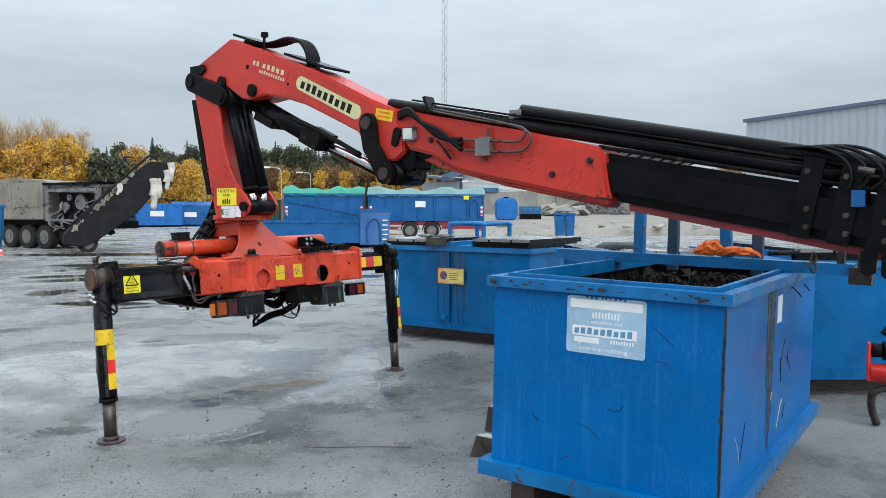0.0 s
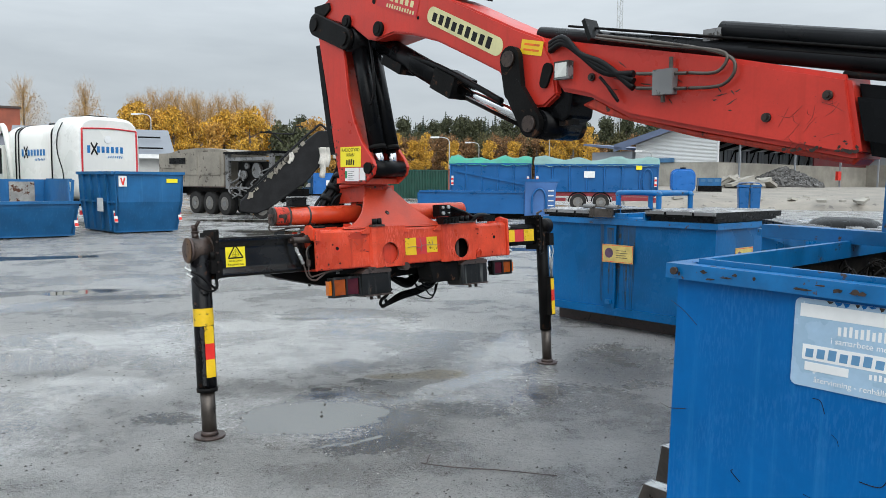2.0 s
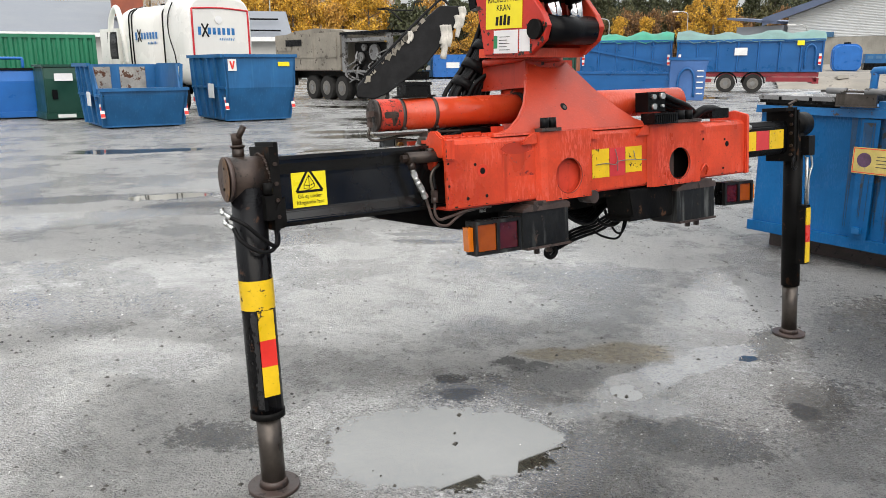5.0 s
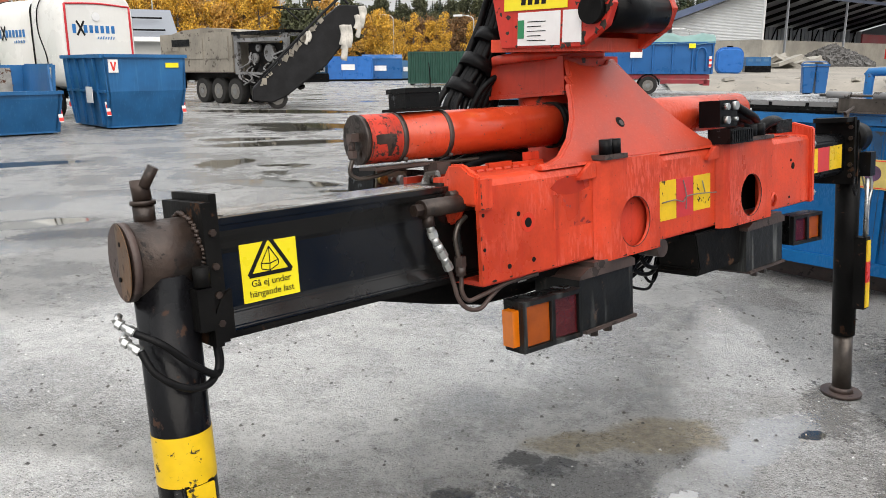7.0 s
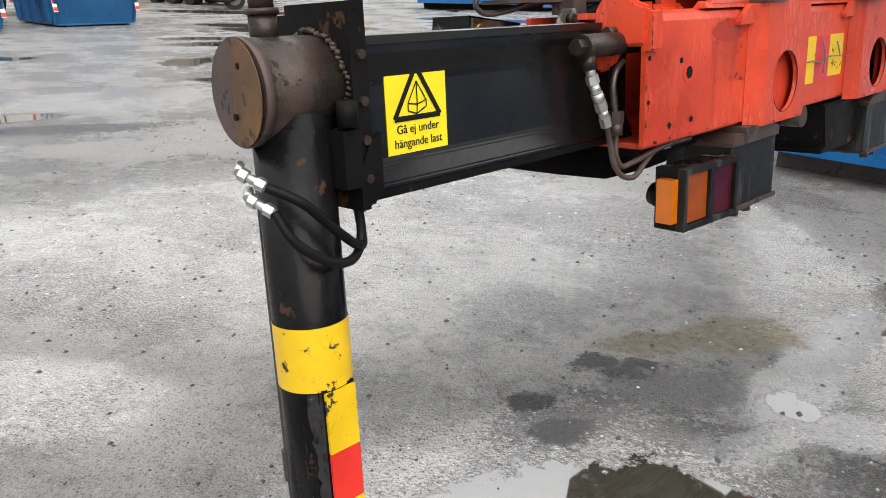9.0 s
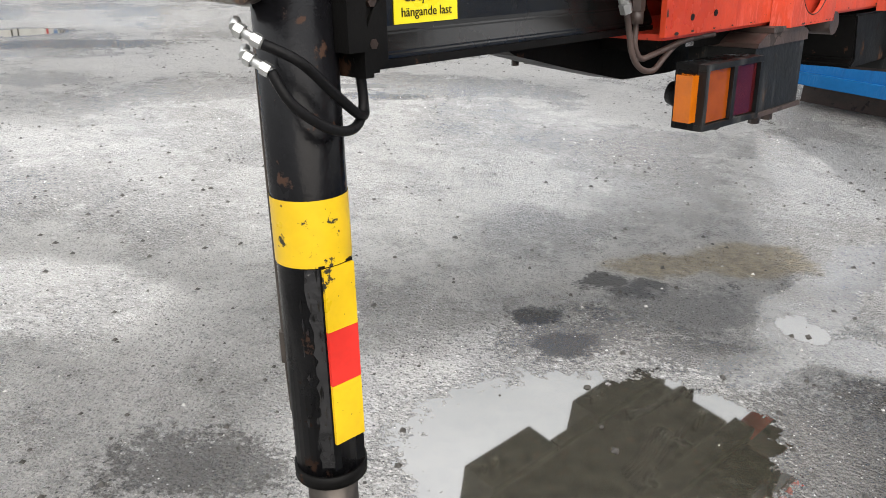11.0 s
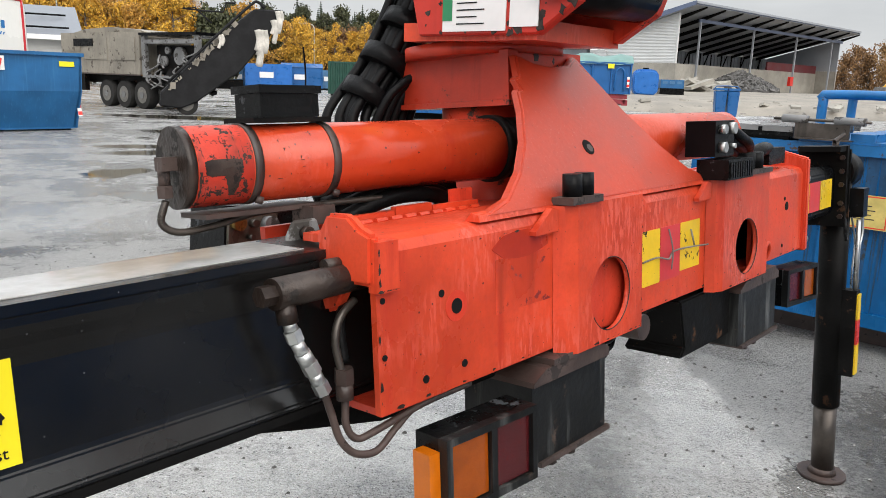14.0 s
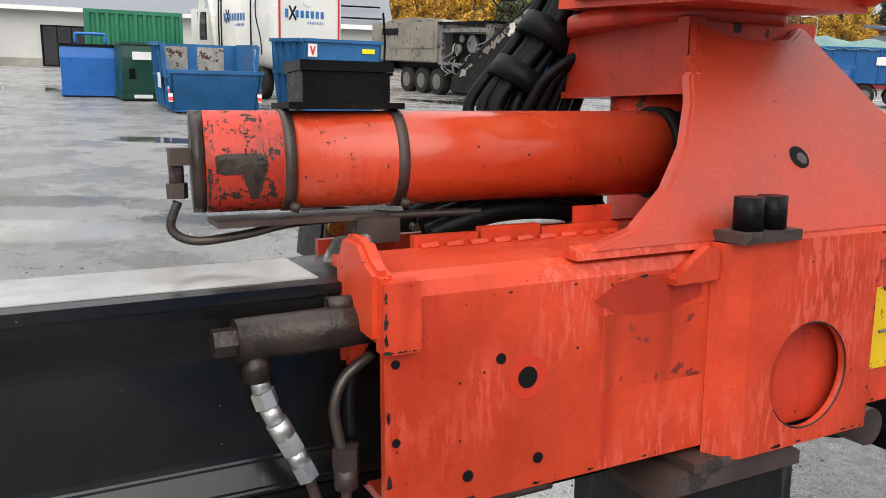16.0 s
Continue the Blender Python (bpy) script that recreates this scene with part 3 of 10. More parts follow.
# ---- ground ----
POOLS = [(-1.45, 5.74, 0.15, 0.022, 47), (-1.60, 5.64, 0.12, 0.012, 47), (-0.74, 7.66, 0.09, 0.05, 40), (-2.02, 6.10, 0.42, 0.36, 12), (-1.74, 6.26, 0.30, 0.28, 20), (-1.27, 6.97, 0.09, 0.05, 60), (-11.6, 14.8, 1.2, 0.35, 40),
         (-8.7, 19.3, 1.5, 0.5, 40), (-7.5, 10.85, 0.50, 0.2, 40), (-6.3, 14.0, 0.9, 0.3, 0), (-9.9, 24.0, 2.4, 0.8, 0), (-14.0, 30.0, 3.0, 1.0, 5), (-10.0, 19.9, 0.8, 0.4, 30),
         (-5.0, 29.0, 2.5, 0.8, -5), (-3.0, 20.0, 2.2, 0.5, 10), (-5.4, 13.45, 0.42, 0.12, 30), (-3.78, 9.93, 0.20, 0.08, 20), (-12.2, 14.6, 0.6, 0.25, 30)]
FILM = [(-0.80, 7.95, 0.22, 0.7, 10), (-0.90, 8.75, 0.2, 0.9, 8), (-0.78, 7.15, 0.22, 0.45, 20), (-4.1, 5.2, 0.7, 1.2, 12), (-2.0, 6.2, 0.8, 0.6, 15), (-3.4, 8.6, 2.0, 1.6, 20), (-5.4, 7.4, 1.5, 0.9, 20), (-3.9, 6.5, 0.6, 0.3, 0), (-7.9, 9.0, 1.6, 0.5, 40), (-2.6, 8.7, 0.9, 0.35, 10), (-0.85, 7.8, 0.45, 1.2, 8), (-6.5, 12.5, 2.5, 0.9, 20)]
STREAM = [(-1.24, 7.12, 0.11, 0.36, -28), (-1.04, 7.45, 0.10, 0.34, -35), (-0.84, 7.72, 0.10, 0.24, -50), (-1.20, 6.85, 0.22, 0.10, 10), (-1.45, 6.70, 0.18, 0.08, 30)]
WET = [(-1.42, 5.76, 0.30, 0.06, 42), (-1.30, 5.62, 0.30, 0.04, 42), (-1.30, 6.15, 0.34, 0.50, 20), (-0.95, 6.55, 0.40, 0.22, 25), (-0.60, 7.95, 0.12, 0.36, 0), (-0.42, 7.15, 0.16, 0.36, -10), (-1.35, 5.78, 0.42, 0.22, 35), (-2.86, 5.84, 0.22, 0.12, 10), (-2.05, 6.70, 0.26, 0.14, 25),
       (-1.70, 7.02, 0.32, 0.20, 25), (-1.62, 6.72, 0.24, 0.12, 20), (0.1, 8.3, 0.5, 0.9, 0), (-8.5, 10.2, 1.0, 0.3, 40), (-6.6, 10.6, 0.9, 0.25, 30), (-9.5, 8.5, 1.2, 0.3, 30), (-3.5, 9.7, 0.3, 0.1, 10)]
# soaked ground; the row at (-0.22, 7.35) paints the blue container's dark reflection
SOAK_REFLECT = [(-1.12, 6.1, 0.42, 0.50, 20), (-0.85, 5.45, 0.8, 0.45, 15), (-1.9, 5.25, 0.7, 0.28, 15), (-1.55, 7.18, 0.50, 0.16, 20), (-0.22, 7.35, 0.50, 1.25, 0), (-4.1, 5.2, 0.5, 1.0, 12), (-0.35, 6.15, 1.15, 1.05, 20), (0.2, 7.6, 0.9, 1.5, 0), (-2.6, 5.2, 0.5, 0.3, 10), (-1.85, 6.95, 0.55, 0.30, 25), (-0.7, 3.7, 1.2, 0.4, 5)]
OIL = [(-2.05, 6.66, 0.11, 0.07, 20), (-1.86, 7.06, 0.10, 0.06, 15), (-2.16, 6.84, 0.10, 0.06, 30), (-1.97, 7.14, 0.10, 0.08, 20), (-1.78, 7.16, 0.10, 0.05, 30), (-0.47, 7.05, 0.10, 0.08, 0)]
SAND = [(-1.38, 7.53, 0.27, 0.17, 22), (-1.72, 7.36, 0.24, 0.10, 25)]
PALE = [(0.05, 5.1, 1.0, 0.7, 10), (-0.5, 4.5, 0.9, 0.5, 10), (-0.3, 6.0, 0.6, 0.5, 0), (-3.2, 5.0, 0.9, 0.4, 30), (-2.9, 7.2, 0.5, 0.25, 20), (-4.6, 8.2, 0.8, 0.4, 30), (-2.0, 8.1, 0.6, 0.25, 10), (-3.1, 4.1, 0.6, 0.3, 10), (-2.6, 6.3, 0.35, 0.2, 30)]
M_ASPHALT = asphalt()
bm = B()
STEPS = [-900, -300, -120, -60, -30, -15, -8, -4, 0, 4, 8, 15, 30, 60, 120, 300, 900]
grid = [[bm.verts.new((x, y + 10, 0)) for x in STEPS] for y in STEPS]
for i in range(len(STEPS) - 1):
    for j in range(len(STEPS) - 1):
        bm.faces.new((grid[i][j], grid[i][j + 1], grid[i + 1][j + 1], grid[i + 1][j]))
tagged(part("ground", bm, M_ASPHALT), "wet grey asphalt yard with puddles and loose grit", "ground", kind="structure")

# ---- loader crane ----
CRANE = Matrix.Translation((-1.62, 6.95, 0)) @ pose(0, 0, 0, 0, 0, 56)
LEAN_BACK = Matrix.Translation((0, 0, 1.15)) @ pose(0, 0, 0, -4.86) @ Matrix.Translation((0, 0, -1.15))
BOOM = Matrix.Translation((-0.15, 0, 0)) @ pose(0, 0, 0, 0, 0, -3.15)


def crane():
    root = thing("loader_crane", CRANE, "red and black hydraulic loader crane standing on two stabiliser legs", "crane")
    L = LEAN_BACK

    # beam housing
    bm = B()
    prism(bm, [(-0.17, 1.25), (-0.158, 1.25), (-0.158, 1.262), (-0.135, 1.272), (0.0, 1.272), (0.0, 1.285), (-0.14, 1.285), (-0.162, 1.278), (-0.17, 1.262)], -0.81, 1.15, "x")
    for x0, x1, cx in ((-0.31, -0.06, -0.176),):
        plate_hole(bm, x0, x1, 1.008, 1.25, -0.17, cx, 1.094, 0.079, 0.012)
    housing = part("beam_housing", bm, M_RED, root, "red painted steel stabiliser housing with runs of rain", L)
    for x0, x1 in ((-0.81, -0.31), (-0.06, 0.40), (0.69, 1.15)):
        part("front_plate", box(B(), x0, x1, -0.17, -0.158, 1.008, 1.25), M_RED, housing, m=L)
    part("housing_back", box(B(), -0.78, 1.15, 0.15, 0.165, 1.01, 1.28), M_RED_DK, housing, m=L)
    part("housing_floor", box(B(), -0.795, 1.15, -0.157, 0.149, 1.0, 1.012), M_RED_DK, housing, m=L)
    bm = B()
    for i, (a, b) in enumerate(((-0.70, -0.60), (-0.60, -0.50), (-0.50, -0.36))):
        box(bm, a + 0.004, b, 0.0, 0.014, 1.268, 1.300 + 0.006 * (i % 2))
    for i in range(9):
        cyl(bm, (-0.69 + 0.037 * i, -0.006, 1.286), (-0.665 + 0.037 * i, -0.006, 1.287), 0.006, 6)
    part("weld_strip", bm, M_RED, housing, "lumpy red weld strip", L)
    bm = B()
    box(bm, -0.36, 1.1, 0.001, 0.15, 1.262, 1.276)
    part("top_plate", bm, M_RED_DK, housing, m=L)
    # end bracket that rises at the open end
    bm = B()
    prism(bm, [(-0.172, 1.215), (-0.176, 1.293), (-0.15, 1.303), (-0.125, 1.322), (-0.075, 1.322), (-0.052, 1.29), (-0.045, 1.20), (-0.06, 1.16), (-0.09, 1.17), (-0.12, 1.215)], -0.822, -0.80, "x")
    bevel(bm, 0.006)
    part("end_bracket", bm, M_RED, housing, m=L)
    bm = B()
    box(bm, -0.815, -0.772, -0.184, -0.1605, 1.205, 1.283)
    bevel(bm, 0.012, 3)
    part("corner_pad", bm, M_RED, housing, m=L)
    bm = B()
    prism(bm, [(-0.185, 1.0), (-0.185, 1.31), (-0.10, 1.335), (0.05, 1.30), (0.05, 1.0)], 1.132, 1.160, "x")
    bevel(bm, 0.005)
    part("end_bracket", bm, M_RED, housing, m=L)
    # two proud boxes with round openings
    for x0, x1, cx, open_hole in ((-0.342, -0.042, -0.176, False), (0.365, 0.725, 0.566, True)):
        bm = B()
        y = -0.205
        plate_hole(bm, x0 + 0.04, x1, 0.993, 1.292, y, cx, 1.094, 0.079, 0.012)
        for (a, b) in (((x0 + 0.04, y), (x0 + 0.012, y + 0.012)), ((x0 + 0.012, y + 0.012), (x0, y + 0.034)), ((x1, y), (x1, y + 0.034))):
            v = [bm.verts.new(p) for p in ((*a, 0.993), (*b, 0.993), (*b, 1.292), (*a, 1.292))]
            bm.faces.new(v)
        for z in (0.993, 1.292):
            v = [bm.verts.new((p[0], p[1], z)) for p in ((x0 + 0.04, y), (x0 + 0.012, y + 0.012), (x0, y + 0.034), (x1, y + 0.034), (x1, y))]
            bm.faces.new(v)
        bmesh.ops.remove_doubles(bm, verts=bm.verts[:], dist=0.0005)
        boss = part("boss_box", bm, M_RED, housing, m=L)
        bm = B()
        yb = -0.10 if open_hole else -0.176
        box(bm, cx - (0.3 if open_hole else 0.14), cx + (0.55 if open_hole else 0.14), yb, yb + 0.005, 1.013, 1.26)
        # open box: a near-black sheet stands for the shade inside the housing
        part("boss_back", bm, M_DARK if open_hole else M_RED_DK, boss, m=L)
        if open_hole:
            part("inner_web", box(B(), cx - 0.012, cx + 0.020, -0.150, -0.131, 1.012, 1.20), M_BROWNSTEEL, boss, m=L)
        # little sloping fins either side
        for s, xa in ((-1, x0), (1, x1)):
            bm = B()
            prism(bm, [(xa, 1.285), (xa, 1.245), (xa + s * 0.075, 1.243), (xa + s * 0.075, 1.251), (xa + s * 0.02, 1.29)], -0.186, -0.171, "y")
            part("fin", bm, M_RED, boss, m=L)
    for x, z, r in ((-0.627, 1.15, 0.0135), (-0.664, 1.178, 0.0065), (-0.707, 1.042, 0.007), (-0.61, 1.045, 0.007), (-0.797, 1.19, 0.005), (-0.797, 1.10, 0.005), (0.985, 1.165, 0.014), (0.965, 1.19, 0.006), (0.955, 1.04, 0.006), (0.79, 1.20, 0.006)):
        part("bolt_hole", cyl(B(), (x, -0.1716, z), (x, -0.165, z), r, 14), M_DARK, housing, m=L)
    for x, z in ((1.162, 1.24), (1.162, 1.035)):
        bm = cyl(B(), (x - 0.005, -0.165, z), (x + 0.03, -0.165, z), 0.014, 6)
        cyl(bm, (x - 0.004, -0.165, z), (x + 0.008, -0.165, z), 0.02, 14)
        part("bolt", bm, M_GALV, housing, m=L)
    part("lifting_eye", sweep(B(), [(0.765, -0.172, 1.02), (0.767, -0.182, 1.05), (0.79, -0.184, 1.072), (0.813, -0.182, 1.05), (0.815, -0.172, 1.02)], 0.006, 8), M_RED, housing, m=L)
    bm = cyl(B(), (-0.85, -0.10, 1.245), (-0.81, -0.10, 1.245), 0.011, 12)
    part("bolt", bm, M_RUSTY, housing, m=L)
    # warning squares
    for x0, x1, mt in ((-0.002, 0.108, M_YELLOW_BAND), (0.110, 0.215, M_PATCHRED), (0.217, 0.328, M_YELLOW_BAND)):
        part("sticker", box(B(), x0, x1, -0.1722, -0.1705, 1.065 + 0.01 * (x0 > 0.2), 1.196), mt, housing, "yellow and red reflective squares", L)
    bm = B()
    sweep(bm, [(0.02, -0.174, 1.125), (0.09, -0.176, 1.128), (0.135, -0.182, 1.118), (0.16, -0.18, 1.132), (0.22, -0.185, 1.135), (0.34, -0.19, 1.128)], 0.0022, 6, 4)
    sweep(bm, [(0.145, -0.176, 1.19), (0.15, -0.185, 1.14), (0.155, -0.18, 1.09)], 0.0022, 6, 4)
    sweep(bm, [(0.27, -0.175, 1.175), (0.268, -0.186, 1.135)], 0.0022, 6, 0)
    part("wire_hook", bm, M_RIM, housing, "bent wire across the sticker", L)

    # bolts with caps on the boss
    for cx in (-0.30,):
        bm = B()
        box(bm, cx - 0.035, cx + 0.075, -0.215, -0.165, 1.2935, 1.308)
        bevel(bm, 0.004)
        pl = part("cap_plate", bm, M_BROWNSTEEL, housing, m=L)
        for k in (0, 1):
            bm = cyl(B(), (cx + 0.043 * k, -0.19, 1.308), (cx + 0.043 * k, -0.19, 1.352), 0.0195, 20)
            bevel(bm, 0.004, 2, 60)
            part("bolt_cap", bm, M_RUBBER, pl, m=L)

    def chips(name, p, q, n, size, parent, seed, normal=(0, -1, 0)):
        """Bare spots where paint has flaked along an edge from p to q."""
        random.seed(seed)
        p, q = Vector(p), Vector(q)
        bm = B()
        d = (q - p).normalized()
        nv = Vector(normal)
        w = d.cross(nv)
        for i in range(n):
            c = p.lerp(q, random.random())
            s = size * random.uniform(0.3, 1.0) ** 2
            ring = []
            for k in range(6):
                a = k * 1.047
                ring.append(c + d * (s * 1.7 * random.uniform(0.5, 1.2) * math.cos(a)) + w * (s * 0.7 * random.uniform(0.4, 1.2) * math.sin(a)) + nv * 0.0009)
            bm.faces.new([bm.verts.new(v) for v in ring])
        tagged(part(name, bm, M_RUSTY, parent, m=L), kind="stuff")
    chips("chipped_edge", (-0.806, -0.1702, 1.02), (-0.806, -0.1702, 1.27), 5, 0.008, housing, 1)
    chips("chipped_edge", (-0.80, -0.1702, 1.013), (1.15, -0.1702, 1.013), 40, 0.006, housing, 2)
    chips("chipped_edge", (-0.75, -0.1702, 1.255), (-0.34, -0.1702, 1.258), 14, 0.005, housing, 3)
    chips("chipped_edge", (-0.29, -0.2052, 0.998), (-0.045, -0.2052, 0.998), 16, 0.005, housing, 4)
    chips("chipped_edge", (-0.045, -0.2052, 1.0), (-0.045, -0.2052, 1.285), 12, 0.004, housing, 5)
    chips("chipped_edge", (0.42, -0.2052, 0.998), (0.72, -0.2052, 0.998), 16, 0.005, housing, 6)
    chips("chipped_edge", (0.722, -0.2052, 1.0), (0.722, -0.2052, 1.285), 12, 0.004, housing, 7)
    chips("chipped_edge", (1.145, -0.1702, 1.02), (1.145, -0.1702, 1.27), 16, 0.005, housing, 8)
    chips("chipped_edge", (-0.815, -0.1842, 1.208), (-0.775, -0.1842, 1.208), 10, 0.006, housing, 9)
    chips("chipped_edge", (-0.813, -0.1842, 1.208), (-0.813, -0.1842, 1.28), 8, 0.006, housing, 10)
    # thin dark ring draws the dirt and the inner wall's shade along the rim
    for cx in (-0.176, 0.566):
        pts = [(cx + 0.0785 * math.cos(t), -0.2048, 1.094 + 0.0775 * math.sin(t)) for t in [radians(-150 + 10 * k) for k in range(26)]]
        part("worn_rim", sweep(B(), pts, 0.0013, 5, 0), M_RUSTY, housing, "dark edge of the opening, dirt with the inner wall's shade painted in", L)
    for x0, x1, z0, z1, mt in ((-0.52, -0.345, 1.112, 1.212, M_RED_DK),):
        part("repainted_patch", bevel(box(B(), x0, x1, -0.1706, -0.1695, z0, z1), 0.0003, 1), surface("brighter_red_patch", (0.61, 0.058, 0.021), 0.34, 0.15, 6, 80, wear=(0.2, 0.02, 0.02), wear_at=0.62, wear_scale=20, spec=0.4, streak=0.5), housing, "darker red repainted patch", L)
    # slightly darker red ellipse on the front plate
    st_pts = [(-0.44 + 0.085 * math.cos(k * 0.4488) * (1 + 0.08 * math.sin(3 * k)), 1.232 + 0.026 * math.sin(k * 0.4488)) for k in range(14)]
    part("wet_stain", prism(B(), st_pts, -0.1709, -0.1698, "y"), surface("darker_red_paint", (0.50, 0.042, 0.018), 0.3, 0.2, 8, 80, spec=0.4), housing, "darker red spot under the gusset", L)
    part("repainted_ring", cyl(B(), (-0.627, -0.1708, 1.15), (-0.627, -0.1695, 1.15), 0.027, 24), surface("ring_red", (0.60, 0.045, 0.020), 0.34, 0.1, 6, 80, spec=0.4), housing, m=L)

    # gusset plate that leans back to the slewing post
    outline = [(-0.56, 1.29), (-0.46, 1.315), (-0.385, 1.36), (-0.325, 1.415), (-0.283, 1.475), (-0.262, 1.52), (-0.246, 1.522), (-0.25, 1.545), (-0.232, 1.55), (-0.205, 1.60),
               (-0.15, 1.582), (-0.08, 1.575), (-0.01, 1.582), (0.035, 1.605), (0.06, 1.57), (0.13, 1.478), (0.22, 1.39), (0.31, 1.325), (0.43, 1.29)]
    bm = B()
    prism(bm, outline, -0.011, 0.011, "y")
    bevel(bm, 0.004, 2, 50)
    for v in bm.verts:
        v.co.y += -0.160 + (v.co.z - 1.29) * 0.60
    gusset = part("gusset_plate", bm, M_RED_WET, root, "concave red gusset plate beaded with rain", L)
    bm = cyl(B(), (-0.109, -0.1084, 1.3966), (-0.109, -0.098, 1.390), 0.0185, 24)
    part("gusset_hole", bm, M_DARK, gusset, m=L)
    part("bolt", cyl(B(), (-0.106, -0.1105, 1.3945), (-0.106, -0.1, 1.388), 0.0105, 6), M_BROWNSTEEL, gusset, m=L)
    bm = B()
    prism(bm, [(-0.17, 1.284), (-0.135, 1.284), (-0.15, 1.30), (-0.166, 1.296)], -0.56, 0.44, "x")
    part("weld_bead", bm, M_RED, gusset, m=L)

    # slewing post
    bm = bevel(box(B(), -0.205, 0.085, 0.035, 0.36, 1.505, 1.612), 0.035, 4, 60)
    cyl(bm, (-0.08, 0.185, 1.02), (-0.08, 0.185, 1.504), 0.120, 48)
    post = part("slewing_post", bm, M_RED_DK, root, "red slewing post with scraped paint", L)
    part("post_ledge", bevel(box(B(), -0.212, 0.092, 0.028, 0.366, 1.492, 1.5045), 0.005, 2, 60), M_RED_DK, post, "scraped ledge of the post", L)
    part("post_collar", bevel(cyl(B(), (-0.08, 0.205, 1.606), (-0.08, 0.205, 1.635), 0.192, 48), 0.004, 2, 60), M_RED_DK, post, m=L)
    random.seed(19)
    for i in range(46):
        k = random.random()
        x, z = -0.165 + 0.20 * k, 1.51 + 0.09 * random.random() ** 1.6
        r = random.uniform(0.002, 0.009) if i < 38 else random.uniform(0.010, 0.018)
        pts = [(x + r * random.uniform(0.3, 1.2) * math.cos(q * 0.628), z + r * random.uniform(0.4, 1.5) * math.sin(q * 0.628)) for q in range(10)]
        part("paint_chip", prism(B(), pts, 0.0340, 0.0352, "y"), M_RUSTY, post, m=L)
    bm = cyl(B(), (-0.15, 0.0335, 1.585), (-0.15, 0.0350, 1.585), 0.008, 12)
    part("drop_sticker", bm, M_YELLOW, post, m=L)

    # slewing cylinders
    a, b = Vector((-0.947, 0.147, 1.396)), Vector((0.70, -0.055, 1.402))
    d = (b - a).normalized()

    def on(s, up=0.0, out=0.0):
        return a + d * s + Vector((0, -out, up))
    bm = cyl(B(), on(0.012), on(0.70), 0.0665, 40)
    tube = part("slewing_cylinder", bm, M_RED_TUBE, root, "red slewing cylinder with flaking paint at its end", L)
    bm = cyl(B(), on(-0.004), on(0.0115), 0.0672, 40)
    bevel(bm, 0.003)
    part("end_cap", bm, M_RUSTY, tube, m=L)
    part("flaked_band", cyl(B(), on(0.013), on(0.108), 0.0670, 40, caps=False), M_RED_FLAKED, tube, m=L)
    for s in (0.118, 0.270):
        bm = cyl(B(), on(s - 0.008), on(s + 0.007), 0.0690, 40)
        cyl(bm, on(s - 0.004, -0.058, 0.042), on(s + 0.006, -0.062, 0.046), 0.007, 10)
        part("hose_clamp", bm, M_BROWNSTEEL, tube, m=L)
    outw = (Vector((0, -1, 0)) - d * Vector((0, -1, 0)).dot(d)).normalized()
    upw = d.cross(outw) if d.cross(outw).z > 0 else outw.cross(d)
    for s0, s1, a0, a1, seed in ((0.024, 0.088, -12, 11, 1), (0.056, 0.086, -44, -11, 2), (0.014, 0.018, -70, -5, 5), (0.016, 0.10, -86, -79, 6)):
        random.seed(seed)
        bm = B()
        n = 16
        side = [[], []]
        for k in range(n + 1):
            t = radians(a0 + (a1 - a0) * k / n)
            taper = min(1.0, 0.7 + 3.0 * k / n, 0.6 + 4.0 * (n - k) / n) if seed == 1 else 0.3 + 0.7 * k / n
            for e, s in ((0, s0), (1, s1)):
                ss = (s0 + s1) / 2 + (s - (s0 + s1) / 2) * taper + random.uniform(-0.0012, 0.0012)
                side[e].append(bm.verts.new(on(ss) + (outw * math.cos(t) + upw * math.sin(t)) * 0.0676))
        for k in range(n):
            bm.faces.new((side[0][k], side[0][k + 1], side[1][k + 1], side[1][k]))
        part("bare_patch", bm, M_RUSTY, tube, "dark oily bare patch", L)
    random.seed(23)
    for k in range(90):
        near = k < 52
        s0 = random.uniform(0.016, 0.10) if near else random.choice((random.uniform(0.14, 0.255), random.uniform(0.30, 0.66)))
        t0 = radians(random.uniform(-75, 62) if near or s0 < 0.28 else random.uniform(-50, 30))
        if k % 3 == 0:
            ds, dt = random.uniform(0.003, 0.009), random.uniform(0.006, 0.018)
        else:
            ds, dt = random.uniform(0.0005, 0.0014), random.uniform(0.04, 0.22 if near else 0.09)
        bm = B()
        rows = []
        for j in range(5):
            f = j / 4
            w = ds * (0.35 + random.random() * 0.65)
            c = (outw * math.cos(t0 + dt * f) + upw * math.sin(t0 + dt * f)) * 0.06735
            rows.append((bm.verts.new(on(s0 - w) + c), bm.verts.new(on(s0 + w) + c)))
        for p, q in zip(rows, rows[1:]):
            bm.faces.new((p[0], q[0], q[1], p[1]))
        part("scratch", bm, M_RUSTY, tube, m=L)
    bm = cyl(B(), on(0.70), on(0.725), 0.0735, 40)
    cyl(bm, on(0.725), on(0.80), 0.067, 40)
    part("gland_collar", bm, M_BLACKROUGH, tube, m=L)
    bm = cyl(B(), on(0.98), on(1.68), 0.0665, 40)
    bevel(bm, 0.012, 2, 60)
    part("slewing_cylinder", bm, M_RED_TUBE, root, "red slewing cylinder", L)
    bm = B()
    box(bm, -0.028, 0.006, -0.012, 0.012, -0.011, 0.011, Matrix.Translation(on(-0.005, 0.008, 0.012)))
    cyl(bm, on(-0.024, 0.012, 0.012), on(-0.024, -0.03, 0.012), 0.0095, 12)
    cyl(bm, on(-0.024, -0.026, 0.012), on(-0.024, -0.046, 0.012), 0.0135, 6)
